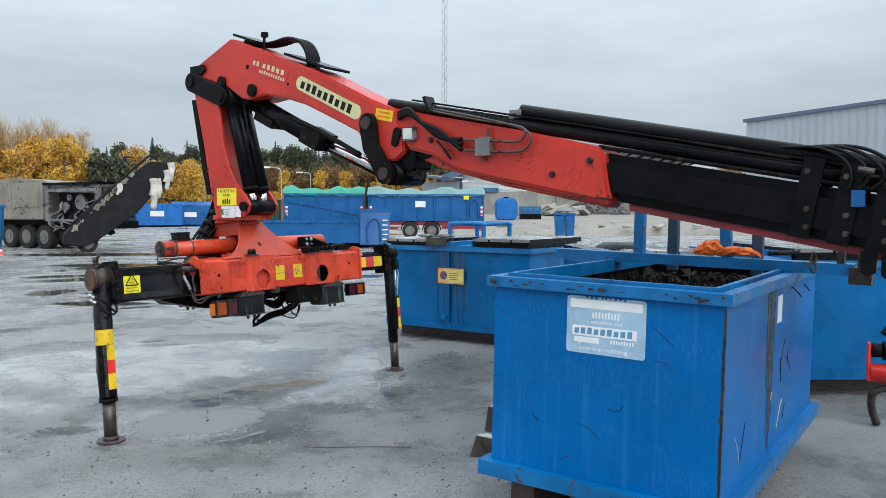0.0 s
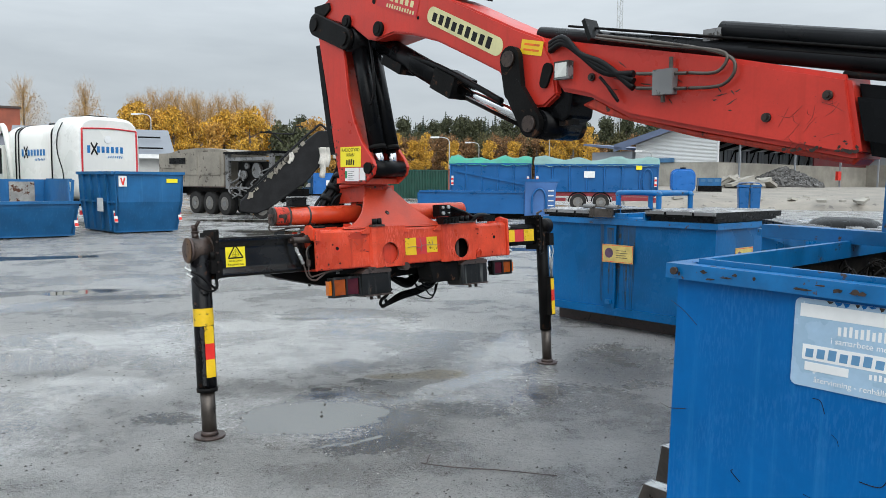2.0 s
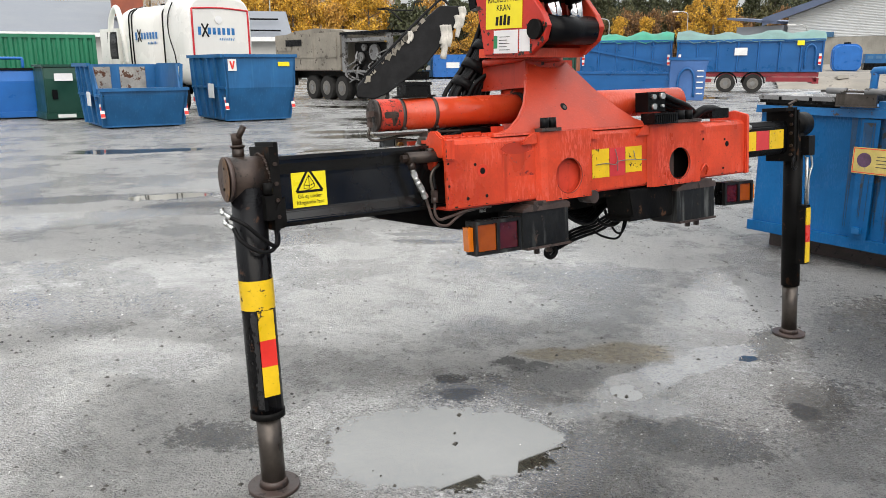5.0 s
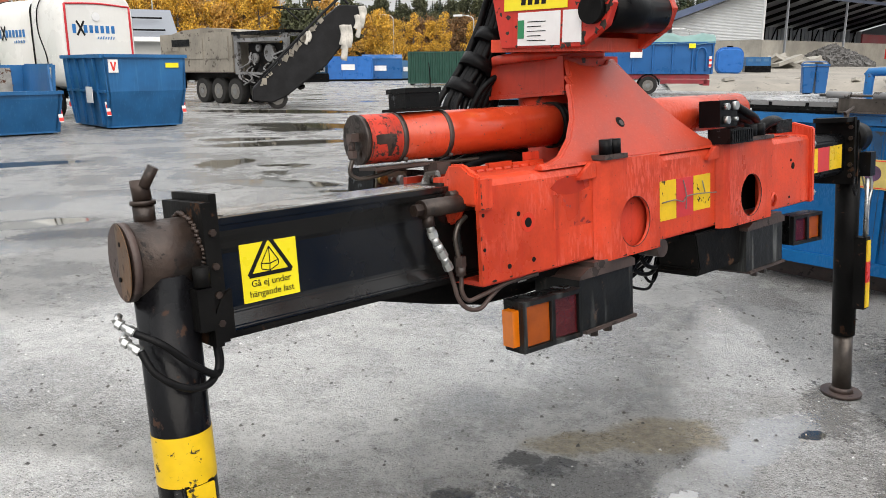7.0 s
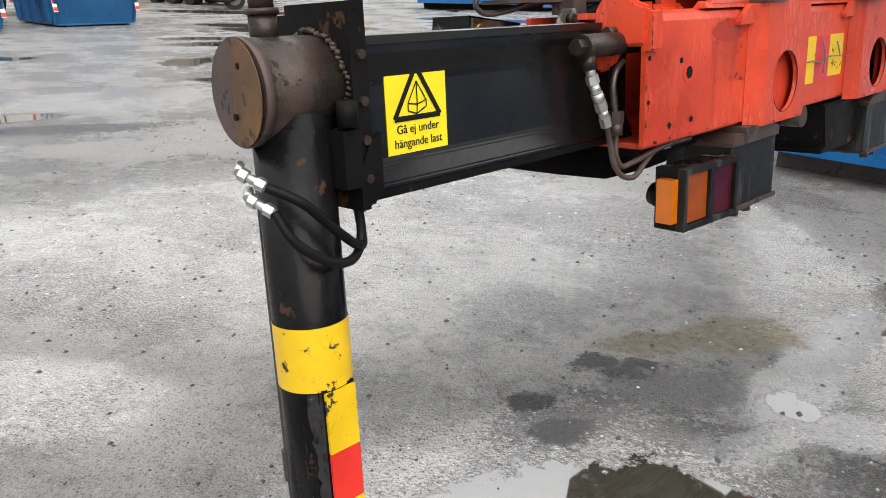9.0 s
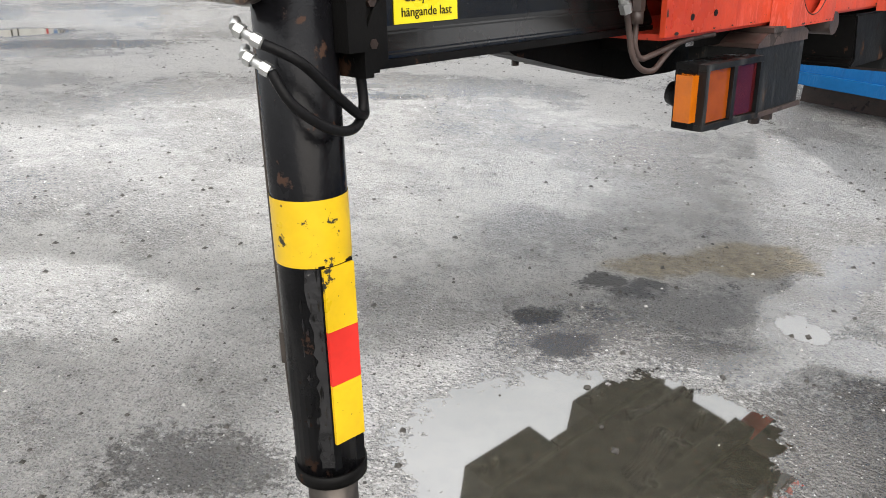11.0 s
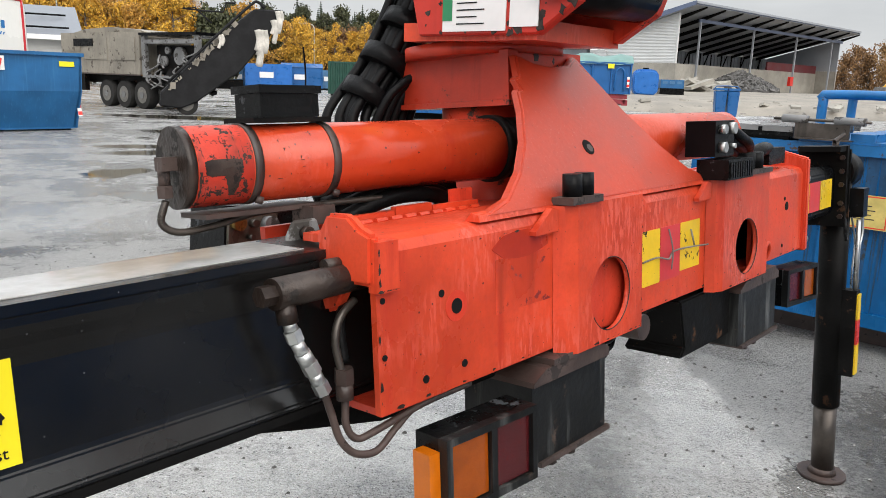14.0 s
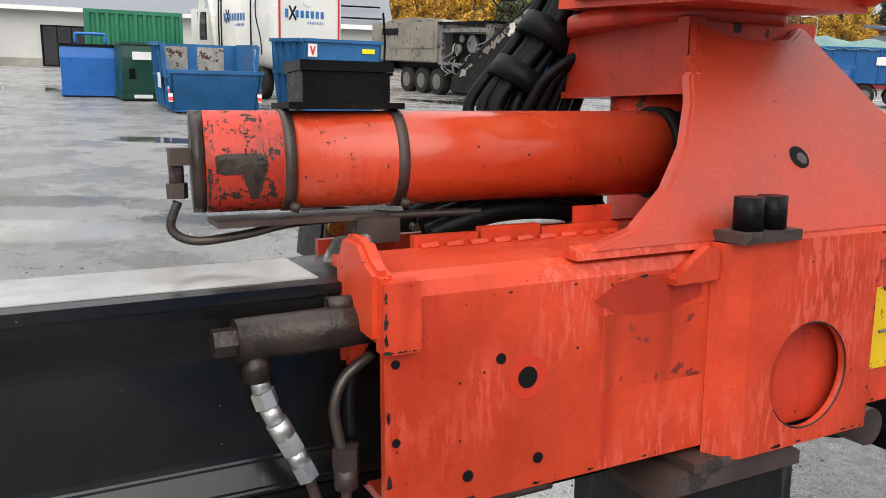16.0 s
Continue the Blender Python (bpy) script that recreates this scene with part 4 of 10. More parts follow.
    part("elbow_fitting", bm, M_BROWNSTEEL, tube, m=L)
    bm = sweep(B(), [on(-0.024, -0.05, 0.012), on(-0.034, -0.085, 0.012), on(-0.005, -0.103, 0.012), on(0.06, -0.098, 0.01), on(0.16, -0.083, 0.01), on(0.45, -0.083, 0.0), on(0.56, -0.09, -0.02), on(0.58, -0.14, -0.03)], 0.0062, 10)
    part("steel_pipe", bm, M_STEELDARK, tube, m=L)
    # black lidded box on the cylinder
    bm = B()
    box(bm, on(0.134).x, on(0.258).x, 0.09, 0.165, 1.474, 1.514)
    box(bm, on(0.130).x, on(0.262).x, 0.085, 0.17, 1.5145, 1.528)
    bevel(bm, 0.005)
    cb = part("control_box", bm, M_PLASTIC, root, "black plastic box strapped to the cylinder", L)
    part("mount_plate", box(B(), on(0.112).x, on(0.276).x, 0.08, 0.17, 1.4655, 1.4735), M_BLACKROUGH, cb, m=L)
    part("aerial", sweep(B(), [(on(0.27).x, 0.14, 1.525), (on(0.272).x, 0.14, 1.56), (on(0.27).x, 0.14, 1.60)], 0.0016, 6), M_BLACK, cb, m=L)

    # valve gear behind the left beam
    M_BRASS = surface("tarnished_brass", (0.26, 0.16, 0.045), 0.35, 0.3, 20, 90, metal=0.7, wear=(0.04, 0.03, 0.02), wear_at=0.55, wear_scale=40)
    V = L @ Matrix.Translation((-0.58, 0.44, 1.235)) @ pose(0, 0, 0, 0, 7)
    valve = part("control_valve", bevel(box(B(), -0.105, 0.11, 0.0, 0.14, -0.06, 0.048), 0.004), M_PLASTIC, root, "grimy valve block with steel and brass ends", V)
    part("face_plate", bevel(box(B(), -0.10, 0.024, -0.010, -0.0005, -0.045, 0.042), 0.003), surface("oily_grey_casting", (0.11, 0.10, 0.08), 0.35, 0.4, 14, 70, wear=(0.03, 0.025, 0.02), wear_at=0.55, wear_scale=20, bump=0.2, metal=0.3), valve, m=V)
    for x, z, r, mt in ((-0.084, 0.012, 0.016, M_BRASS), (-0.044, 0.012, 0.009, M_STEELDARK), (-0.002, 0.010, 0.019, M_MACHINE), (-0.050, -0.018, 0.006, M_STEELDARK), (0.075, 0.022, 0.010, M_STEELDARK)):
        part("valve_end", bevel(cyl(B(), (x, -0.0105, z), (x, -0.030, z), r, 16), 0.003, 1, 60), mt, valve, m=V)
    bm = prism(B(), [(-0.80, 1.243), (-0.735, 1.243), (-0.728, 1.275), (-0.735, 1.298), (-0.785, 1.298), (-0.802, 1.27)], 0.055, 0.066, "y")
    lug = part("clamp_lug", bevel(bm, 0.004, 1), M_MACHINE, root, "bare steel clamp lug with a socket bolt", L)
    part("bolt", cyl(cyl(B(), (-0.765, 0.0545, 1.275), (-0.765, 0.040, 1.275), 0.012, 14), (-0.765, 0.040, 1.275), (-0.765, 0.036, 1.275), 0.007, 6), M_RUSTY, lug, m=L)
    part("bracket", bevel(box(B(), -0.93, -0.70, 0.09, 0.17, 1.313, 1.321), 0.002), M_BROWNSTEEL, root, "flat steel bracket under the cylinder", L)
    part("bracket", bevel(box(B(), -0.74, -0.69, 0.06, 0.12, 1.285, 1.318), 0.003), M_BROWNSTEEL, root, "flat steel bracket under the cylinder", L)
    for i in range(5):
        z = 1.30 + 0.012 * i
        part("hydraulic_hose", sweep(B(), [(-0.62, 0.12 + 0.03 * i, z - 0.02), (-0.52, 0.10 + 0.02 * i, z + 0.012), (-0.40, 0.10 + 0.02 * i, z + 0.01), (-0.30, 0.12, z - 0.02)], 0.017 - 0.001 * i, 10),
             M_RUBBER, root, "thick black hydraulic hose", L)
    bm = box(B(), -0.43, -0.36, 0.0155, 0.02, 1.278, 1.325)
    part("tab", bm, M_RED_DK, root, m=L)

    # left stabiliser beam
    bm = B()
    prism(bm, [(-0.074, 1.022), (-0.074, 1.031), (-0.0575, 1.060), (-0.056, 1.070), (-0.056, 1.188), (-0.0575, 1.198), (-0.0615, 1.212), (-0.0665, 1.226), (-0.070, 1.238), (-0.071, 1.2515), (0.11, 1.2515), (0.11, 1.022)], -1.485, -0.70, "x")
    bevel(bm, 0.003, 2, 15)
    beam = part("stabiliser_beam", bm, M_BEAM, root, "glossy black extending stabiliser beam", L)
    part("top_flange", bevel(box(B(), -1.485, -0.70, -0.072, 0.115, 1.252, 1.265), 0.003), M_BEAM, beam, m=L)
    part("bottom_flange", bevel(box(B(), -1.485, -0.70, -0.074, 0.115, 1.008, 1.0215), 0.003), M_BLACKROUGH, beam, m=L)
    # wet flange top: the sky's reflection is put into its pale base colour
    part("wet_top", box(B(), -1.44, -0.84, -0.04, 0.105, 1.2652, 1.2665), surface("pale_wet_sheen", (0.42, 0.42, 0.41), 0.10, 0.25, 7, 30, wear=(0.06, 0.06, 0.06), wear_at=0.74, wear_scale=9, spec=0.9, bump=0.03), beam, m=L)
    part("bolt_hole", cyl(B(), (-1.450, -0.0565, 1.222), (-1.450, -0.045, 1.222), 0.007, 12), M_DARK, beam, m=L)
    sign = part("warning_sign", box(B(), -1.421, -1.282, -0.0582, -0.0566, 1.071, 1.224), M_YELLOW_CLEAN, beam, "yellow warning sign with a black triangle", L)
    SG = Matrix.Translation((0, 0, 1.1475)) @ Matrix.Scale(0.955, 4) @ Matrix.Translation((0, 0, -1.1475))
    bm = B()
    for (p, q) in (((-0.055, 1.125), (0.0, 1.213)), ((0.0, 1.213), (0.055, 1.125)), ((0.055, 1.125), (-0.055, 1.125))):
        p, q = Vector((p[0], 0, p[1])), Vector((q[0], 0, q[1]))
        cyl(bm, p, q, 0.0048, 4)
    for v in bm.verts:
        v.co.y *= 0.05
    part("triangle", bm, M_PRINT, sign, m=L @ Matrix.Translation((-1.3515, -0.0593, 0.003)) @ SG)
    bm = B()
    for p, q in (((-0.022, 1.137), (-0.002, 1.131)), ((-0.002, 1.131), (0.022, 1.142)), ((-0.022, 1.137), (-0.022, 1.15)), ((-0.022, 1.15), (0.0, 1.147)), ((0.0, 1.147), (0.022, 1.153)),
                 ((0.022, 1.153), (0.022, 1.142)), ((0.0, 1.147), (-0.002, 1.131)), ((-0.022, 1.15), (0, 1.187)), ((0.022, 1.153), (0, 1.187)), ((0, 1.147), (0, 1.187))):
        cyl(bm, (p[0], 0, p[1]), (q[0], 0, q[1]), 0.0012, 4)
    for v in bm.verts:
        v.co.y *= 0.1
    part("load_drawing", bm, M_PRINT, sign, m=L @ Matrix.Translation((-1.3515, -0.0593, 0.003)) @ SG)
    for t, z in (("Gå ej under", 1.106), ("hängande last", 1.083)):
        words("sign_text", t, 0.0205, M_PRINT, sign, L @ Matrix.Translation((-1.3515, -0.0589, z + 0.005)) @ pose(0, 0, 0, 90))

    # beam cylinder end with braided hose
    bm = cyl(B(), (-0.955, -0.113, 1.222), (-0.70, -0.10, 1.222), 0.0235, 20)
    cyl(bm, (-0.978, -0.113, 1.222), (-0.95, -0.113, 1.222), 0.016, 6)
    cyl(bm, (-0.935, -0.113, 1.205), (-0.933, -0.116, 1.176), 0.0155, 16)
    rod = part("extension_cylinder", bm, M_RUSTY, root, "rusty extension cylinder end", L)
    bm = B()
    path = [(-0.933, -0.117, 1.18), (-0.930, -0.119, 1.165), (-0.925, -0.121, 1.148), (-0.917, -0.123, 1.13), (-0.908, -0.124, 1.112), (-0.899, -0.125, 1.094), (-0.892, -0.126, 1.078), (-0.884, -0.127, 1.06)]
    for i in range(len(path) - 1):
        cyl(bm, path[i], path[i + 1], (0.0105, 0.0135, 0.0105, 0.0125, 0.0135, 0.011, 0.0130)[i], 6 if i in (1, 4, 6) else 14)
    part("hose_fitting", bm, M_GALV, rod, "bright zinc hose fittings", L)
    bm = sweep(B(), [(-0.884, -0.127, 1.06), (-0.872, -0.128, 1.02), (-0.860, -0.130, 0.978), (-0.835, -0.135, 0.948), (-0.795, -0.140, 0.940), (-0.755, -0.140, 0.962), (-0.70, -0.135, 0.985), (-0.60, -0.11, 0.990)], 0.0062, 10)
    sweep(bm, [(-0.838, -0.12, 1.08), (-0.838, -0.12, 1.03), (-0.840, -0.122, 0.992), (-0.822, -0.126, 0.966), (-0.785, -0.135, 0.972), (-0.69, -0.15, 0.993), (-0.58, -0.155, 0.997)], 0.0062, 10)
    part("steel_pipe", bm, M_BROWNSTEEL, rod, m=L)
    bm = sweep(B(), [(-0.80, -0.11, 1.185), (-0.835, -0.115, 1.165), (-0.85, -0.118, 1.13), (-0.842, -0.12, 1.08)], 0.0065, 10)
    part("bent_pipe", bm, M_STEELDARK, rod, "bent bright steel pipe", L)
    part("hydraulic_hose", sweep(B(), [(-0.80, -0.09, 1.18), (-0.825, -0.10, 1.15), (-0.828, -0.11, 1.09)], 0.0085, 10), M_RUBBER, rod, m=L)
    bm = cyl(B(), (-0.838, -0.12, 1.085), (-0.838, -0.12, 1.06), 0.016, 6)
    cyl(bm, (-0.838, -0.12, 1.06), (-0.838, -0.12, 1.035), 0.014, 12)
    part("hose_fitting", bm, M_BROWNSTEEL, rod, m=L)

    # left leg
    u, v = -1.572, -0.005
    K = L
    L = L @ Matrix.Translation((u, 0, 0.2)) @ pose(0, 0, 0, 0, 0.15) @ Matrix.Translation((-u, 0, -0.2))
    leg = part("stabiliser_leg", cyl(B(), (u, v, 0.29), (u, v, 1.16), 0.062, 32), M_LEG, root, "black stabiliser leg with yellow and red bands", L)
    part("head_tube", bevel(cyl(B(), (u - 0.060, v + 0.018, 1.192), (u + 0.066, v + 0.012, 1.192), 0.079, 40), 0.004, 2, 60), M_RUSTY, leg, "rusty welded leg head", L)
    part("head_cap", bevel(cyl(B(), (u - 0.074, v + 0.0185, 1.192), (u - 0.0595, v + 0.018, 1.192), 0.0815, 40), 0.002, 1, 60), M_BROWNSTEEL, leg, m=L)
    part("cap_face", cyl(B(), (u - 0.0755, v + 0.0187, 1.192), (u - 0.0738, v + 0.0185, 1.192), 0.0795, 36), surface("orange_rust", (0.13, 0.062, 0.022), 0.5, 0.5, 9.0, 60, wear=(0.05, 0.03, 0.022), wear_at=0.55, wear_scale=14, bump=0.2, metal=0.2), leg, "flat cap face with orange rust", L)
    for dy, dz in ((-0.012, 0.04), (0.01, -0.035)):
        part("grease_hole", cyl(B(), (u - 0.0785, v + 0.018 + dy, 1.192 + dz), (u - 0.0752, v + 0.018 + dy, 1.192 + dz), 0.005, 8), M_DARK, leg, m=L)
    bm = B()
    random.seed(37)
    for i in range(64):
        t = 2 * math.pi * i / 64
        r = 0.082 + random.uniform(-0.003, 0.003)
        x = u + 0.055 + random.uniform(-0.004, 0.004)
        cyl(bm, (x, v + 0.012 + r * math.cos(t), 1.192 + r * math.sin(t)), (x + 0.008, v + 0.012 + (r + 0.004) * math.cos(t + 0.05), 1.192 + (r + 0.004) * math.sin(t + 0.05)), random.uniform(0.0028, 0.0055), 9)
    tagged(part("weld_bead", bm, M_RUSTY, leg, m=L), kind="stuff")
    bm = B()
    box(bm, -1.511, -1.491, v - 0.082, v + 0.115, 1.0, 1.302)
    box(bm, -1.490, -1.474, v - 0.075, v + 0.11, 1.005, 1.318)
    bevel(bm, 0.008, 2)
    plate = part("flange_plate", bm, M_BLACKROUGH, leg, m=L)
    for z in (1.24, 1.17, 1.11, 1.05):
        part("bolt", cyl(B(), (u + 0.078, v - 0.089, z), (u + 0.078, v - 0.07, z), 0.008, 6), M_RUSTY, plate, m=L)
    bm = cyl(B(), (u - 0.012, v + 0.03, 1.255), (u - 0.012, v + 0.03, 1.305), 0.022, 18)
    cyl(bm, (u - 0.012, v + 0.03, 1.303), (u - 0.012, v + 0.03, 1.312), 0.026, 18)
    cyl(bm, (u - 0.012, v + 0.03, 1.312), (u - 0.014, v + 0.032, 1.355), 0.019, 18)
    cyl(bm, (u - 0.012, v + 0.016, 1.340), (u + 0.008, v + 0.004, 1.380), 0.0115, 14)
    cyl(bm, (u - 0.030, v + 0.03, 1.335), (u - 0.012, v + 0.03, 1.345), 0.008, 10)
    part("stop_valve", bm, M_RUSTY, leg, m=L)
    bm = cyl(B(), (u + 0.045, v - 0.085, 1.135), (u + 0.045, v - 0.085, 1.175), 0.017, 14)
    box(bm, u + 0.03, u + 0.065, v - 0.09, v - 0.055, 1.04, 1.13)
    prism(bm, [(u + 0.06, 1.0), (u + 0.105, 1.02), (u + 0.105, 1.12), (u + 0.08, 1.10), (u + 0.06, 1.06)], v - 0.088, v - 0.075, "y")
    part("lock_bracket", bm, M_BLACKROUGH, leg, m=L)
    part("leg_hose", sweep(B(), [(u - 0.09, v - 0.055, 1.062), (u - 0.05, v - 0.085, 1.035), (u + 0.0, v - 0.092, 0.985), (u + 0.055, v - 0.08, 0.945), (u + 0.082, v - 0.05, 0.965), (u + 0.075, v - 0.05, 1.02)], 0.0078, 12), M_RUBBER, leg, m=L)
    part("leg_hose", sweep(B(), [(u - 0.085, v - 0.062, 1.025), (u - 0.07, v - 0.085, 0.98), (u - 0.02, v - 0.098, 0.94), (u + 0.035, v - 0.085, 0.93), (u + 0.07, v - 0.065, 0.96), (u + 0.068, v - 0.06, 1.03)], 0.0078, 12), M_RUBBER, leg, m=L)
    for p, q in (((u - 0.112, v - 0.022, 1.084), (u - 0.088, v - 0.056, 1.061)), ((u - 0.106, v - 0.030, 1.046), (u - 0.084, v - 0.064, 1.023))):
        p, q = Vector(p), Vector(q)
        bm = cyl(B(), p, q, 0.0072, 12)
        cyl(bm, p.lerp(q, 0.05), p.lerp(q, 0.30), 0.0108, 6)
        cyl(bm, p.lerp(q, 0.62), p.lerp(q, 0.92), 0.0104, 6)
        cyl(bm, p, p + Vector((0.012, 0.016, 0.008)), 0.0075, 10)
        part("hose_fitting", bm, M_GALV, leg, "bright zinc hose fitting", L)
    bands = [(0.712, 0.823, M_YELLOW_BAND, 0.0632, 32)]
    for z0, z1, mt, r, n in bands:
        part("reflective_band", cyl(B(), (u, v, z0), (u, v, z1), r, n, caps=False), mt, leg, "scuffed yellow reflective band", L)
    for z0, z1, mt in ((0.60, 0.71, M_YELLOW_BAND), (0.50, 0.5995, M_SIGNRED), (0.385, 0.4995, M_YELLOW_BAND)):
        bm = B()
        box(bm, u - 0.028, u + 0.032, v - 0.066, v - 0.06, z0, z1)
        part("reflective_strip", bm, mt, leg, m=L)
    part("strip_rail", box(B(), u - 0.030, u + 0.034, v - 0.0595, v - 0.04, 0.33, 0.715), M_BLACK, leg, m=L)
    random.seed(91)
    zs = [0.335 + 0.375 * i / 30 for i in range(31)]
    lean = [0.0455 + 0.006 * random.random() + 0.006 * math.sin(9 * z) for z in zs]
    bm = B()
    rows = [(bm.verts.new((u - a, v - math.sqrt(0.0632 ** 2 - a * a), z)), bm.verts.new((u - 0.030, v - 0.0572, z))) for z, a in zip(zs, lean)]
    for p, q in zip(rows, rows[1:]):
        bm.faces.new((p[0], p[1], q[1], q[0]))
    part("peeling_film", bm, M_PEEL, leg, "peeling black film with pale scratches", L)
    for i in range(34):
        a, z = random.uniform(0.030, 0.058), random.uniform(0.34, 0.70)
        w, h = random.uniform(0.0008, 0.003), random.uniform(0.006, 0.03)
        y = v - math.sqrt(0.0640 ** 2 - a * a) - 0.0006
        part("flake", prism(B(), [(u - a, z), (u - a + w, z + 0.3 * h), (u - a + 0.5 * w, z + h), (u - a - w, z + 0.6 * h)], y, y + 0.0006, "y"), M_PEEL if i % 3 else M_DARK, leg, m=L)
    bm = sweep(B(), [(u - 0.03, v + 0.065, 1.05), (u - 0.03, v + 0.068, 0.8), (u - 0.03, v + 0.068, 0.52), (u - 0.03, v + 0.064, 0.40)], 0.006, 8)
    cyl(bm, (u - 0.03, v + 0.068, 0.56), (u - 0.03, v + 0.068, 0.50), 0.011, 8)
    part("steel_pipe", bm, M_STEELDARK, leg, m=L)
    bm = cyl(B(), (u, v, 0.02), (u, v, 0.30), 0.046, 28)
    ram = part("leg_ram", bm, M_STEELDARK, leg, "oily bare steel ram", L)
    bm = cyl(B(), (u, v, 0.29), (u, v, 0.315), 0.066, 32)
    part("ram_gland", bm, M_BLACKROUGH, leg, m=L)
    p = L @ Vector((u, v, 0.02))
    bm = cyl(B(), (p.x, p.y, 0.003), (p.x, p.y, 0.018), 0.098, 36)
    cyl(bm, (p.x, p.y, 0.018), (p.x, p.y, 0.045), 0.056, 28, 0.05)
    part("foot_plate", bm, M_BROWNSTEEL, leg, "round steel foot plate on the asphalt")
    L = K

    # right beam and leg
    bm = B()
    prism(bm, [(-0.135, 1.075), (-0.15, 1.10), (-0.15, 1.235), (-0.135, 1.262), (-0.01, 1.262), (-0.01, 1.075)], 1.10, 1.60, "x")
    bevel(bm, 0.006, 2, 15)
    rbeam = part("stabiliser_beam", bm, M_BLACK, root, "black stabiliser beam with reflective squares", L)
    for x0, x1, mt in ((1.195, 1.268, M_YELLOW_BAND), (1.27, 1.388, M_PATCHRED), (1.392, 1.525, M_YELLOW_BAND)):
        bm = box(B(), x0, x1, -0.1525, -0.1505, 1.11, 1.215)
        part("sticker", bm, mt, rbeam, m=L)
    u, v = 1.652, -0.135
    leg = part("stabiliser_leg", cyl(B(), (u, v, 0.29), (u, v, 1.2), 0.052, 28), M_BLACKROUGH, root, "black stabiliser leg with a yellow and red strip", L)
    bm = B()
    box(bm, u - 0.085, u - 0.06, v - 0.055, v + 0.12, 1.03, 1.335)
    box(bm, u - 0.058, u - 0.045, v - 0.06, v + 0.11, 1.03, 1.32)
    box(bm, u - 0.16, u - 0.086, v - 0.05, v + 0.10, 1.315, 1.335)
    bevel(bm, 0.006)
    plate = part("flange_plate", bm, M_BLACKROUGH, leg, m=L)
    for z in (1.29, 1.24, 1.19, 1.12, 1.07):
        part("bolt", cyl(B(), (u - 0.096, v - 0.040, z), (u - 0.0855, v - 0.040, z), 0.01, 6), M_RUSTY, plate, m=L)
    part("head_tube", bevel(cyl(B(), (u - 0.05, v, 1.235), (u + 0.09, v, 1.235), 0.07, 32), 0.006, 2, 60), M_BLACKROUGH, leg, m=L)
    bm = B()
    box(bm, u - 0.01, u + 0.05, v - 0.10, v - 0.045, 1.06, 1.17)
    bevel(bm, 0.006)
    part("lock_valve", bm, M_PLASTIC, leg, m=L)
    bm = cyl(B(), (u + 0.0, v - 0.085, 0.775), (u + 0.0, v - 0.085, 1.05), 0.0085, 10)
    sweep(bm, [(u + 0.04, v - 0.085, 1.06), (u + 0.05, v - 0.087, 1.0), (u + 0.025, v - 0.085, 0.93), (u + 0.02, v - 0.085, 0.78)], 0.006, 8)
    part("steel_pipe", bm, M_GALV, leg, m=L)
    sweep_pts = [(u + 0.03, v - 0.05, 1.06), (u + 0.08, v - 0.055, 0.95), (u + 0.06, v - 0.055, 0.82), (u + 0.075, v - 0.052, 0.65), (u + 0.06, v - 0.052, 0.5)]
    part("leg_cable", sweep(B(), sweep_pts, 0.004, 6), M_GALV, leg, m=L)
    for z0, z1, mt in ((0.66, 0.76, M_YELLOW), (0.56, 0.6595, M_SIGNRED), (0.44, 0.5595, M_YELLOW)):
        part("reflective_strip", box(B(), u - 0.020, u + 0.02, v - 0.104, v - 0.098, z0, z1), mt, leg, m=L)
    part("strip_rail", bevel(box(B(), u - 0.025, u + 0.025, v - 0.0975, v - 0.045, 0.43, 0.775), 0.004), M_BLACKROUGH, leg, m=L)
    bm = B()
    for s in (-1, 1):
        sweep(bm, [(u - 0.09, v - 0.06, 1.05 + 0.01 * s), (u - 0.12, v - 0.07, 1.02 + 0.01 * s), (u - 0.1, v - 0.07, 0.985), (u - 0.06, v - 0.06, 1.0)], 0.006, 8)
    part("hydraulic_hose", bm, M_RUBBER, leg, m=L)
    part("leg_ram", cyl(B(), (u, v, 0.02), (u, v, 0.30), 0.043, 28), M_STEELDARK, leg, m=L)
    part("stop_valve", cyl(cyl(B(), (u - 0.04, v, 1.30), (u - 0.04, v, 1.36), 0.012, 10), (u - 0.06, v, 1.35), (u - 0.01, v - 0.02, 1.375), 0.008, 8), M_RUSTY, leg, m=L)
    p = L @ Vector((u, v, 0.02))
    bm = cyl(B(), (p.x, p.y, 0.003), (p.x, p.y, 0.016), 0.092, 36)
    cyl(bm, (p.x, p.y, 0.016), (p.x, p.y, 0.04), 0.055, 28, 0.048)
    part("foot_plate", bm, M_BROWNSTEEL, leg)

    # rear lamps and bumper blocks
    def lamp(x0, x1, y, z0, z1, flip, tilt):
        Q = L @ Matrix.Translation(((x0 + x1) / 2, y, (z0 + z1) / 2)) @ pose(0, 0, 0, 0, 0, tilt)
        w, h = (x1 - x0) / 2, (z1 - z0) / 2
        bm = B()
        box(bm, -w, w, 0.0, 0.055, -h, h)
        bevel(bm, 0.006, 2)
        hs = part("rear_lamp", bm, M_PLASTIC, root, "black rear lamp with amber and dark red lenses", Q)
        bm = B()
        for a, b, c, d2 in ((-w, w, h - 0.013, h), (-w, w, -h, -h + 0.013), (-w, -w + 0.013, -h + 0.0131, h - 0.0131), (w - 0.012, w, -h + 0.0131, h - 0.0131), (-0.007, 0.007, -h + 0.0131, h - 0.0131)):
            box(bm, a, b, -0.021, -0.0005, c, d2)
        bevel(bm, 0.005, 3)
        part("lamp_rim", bm, M_WOODBLK, hs, m=Q)
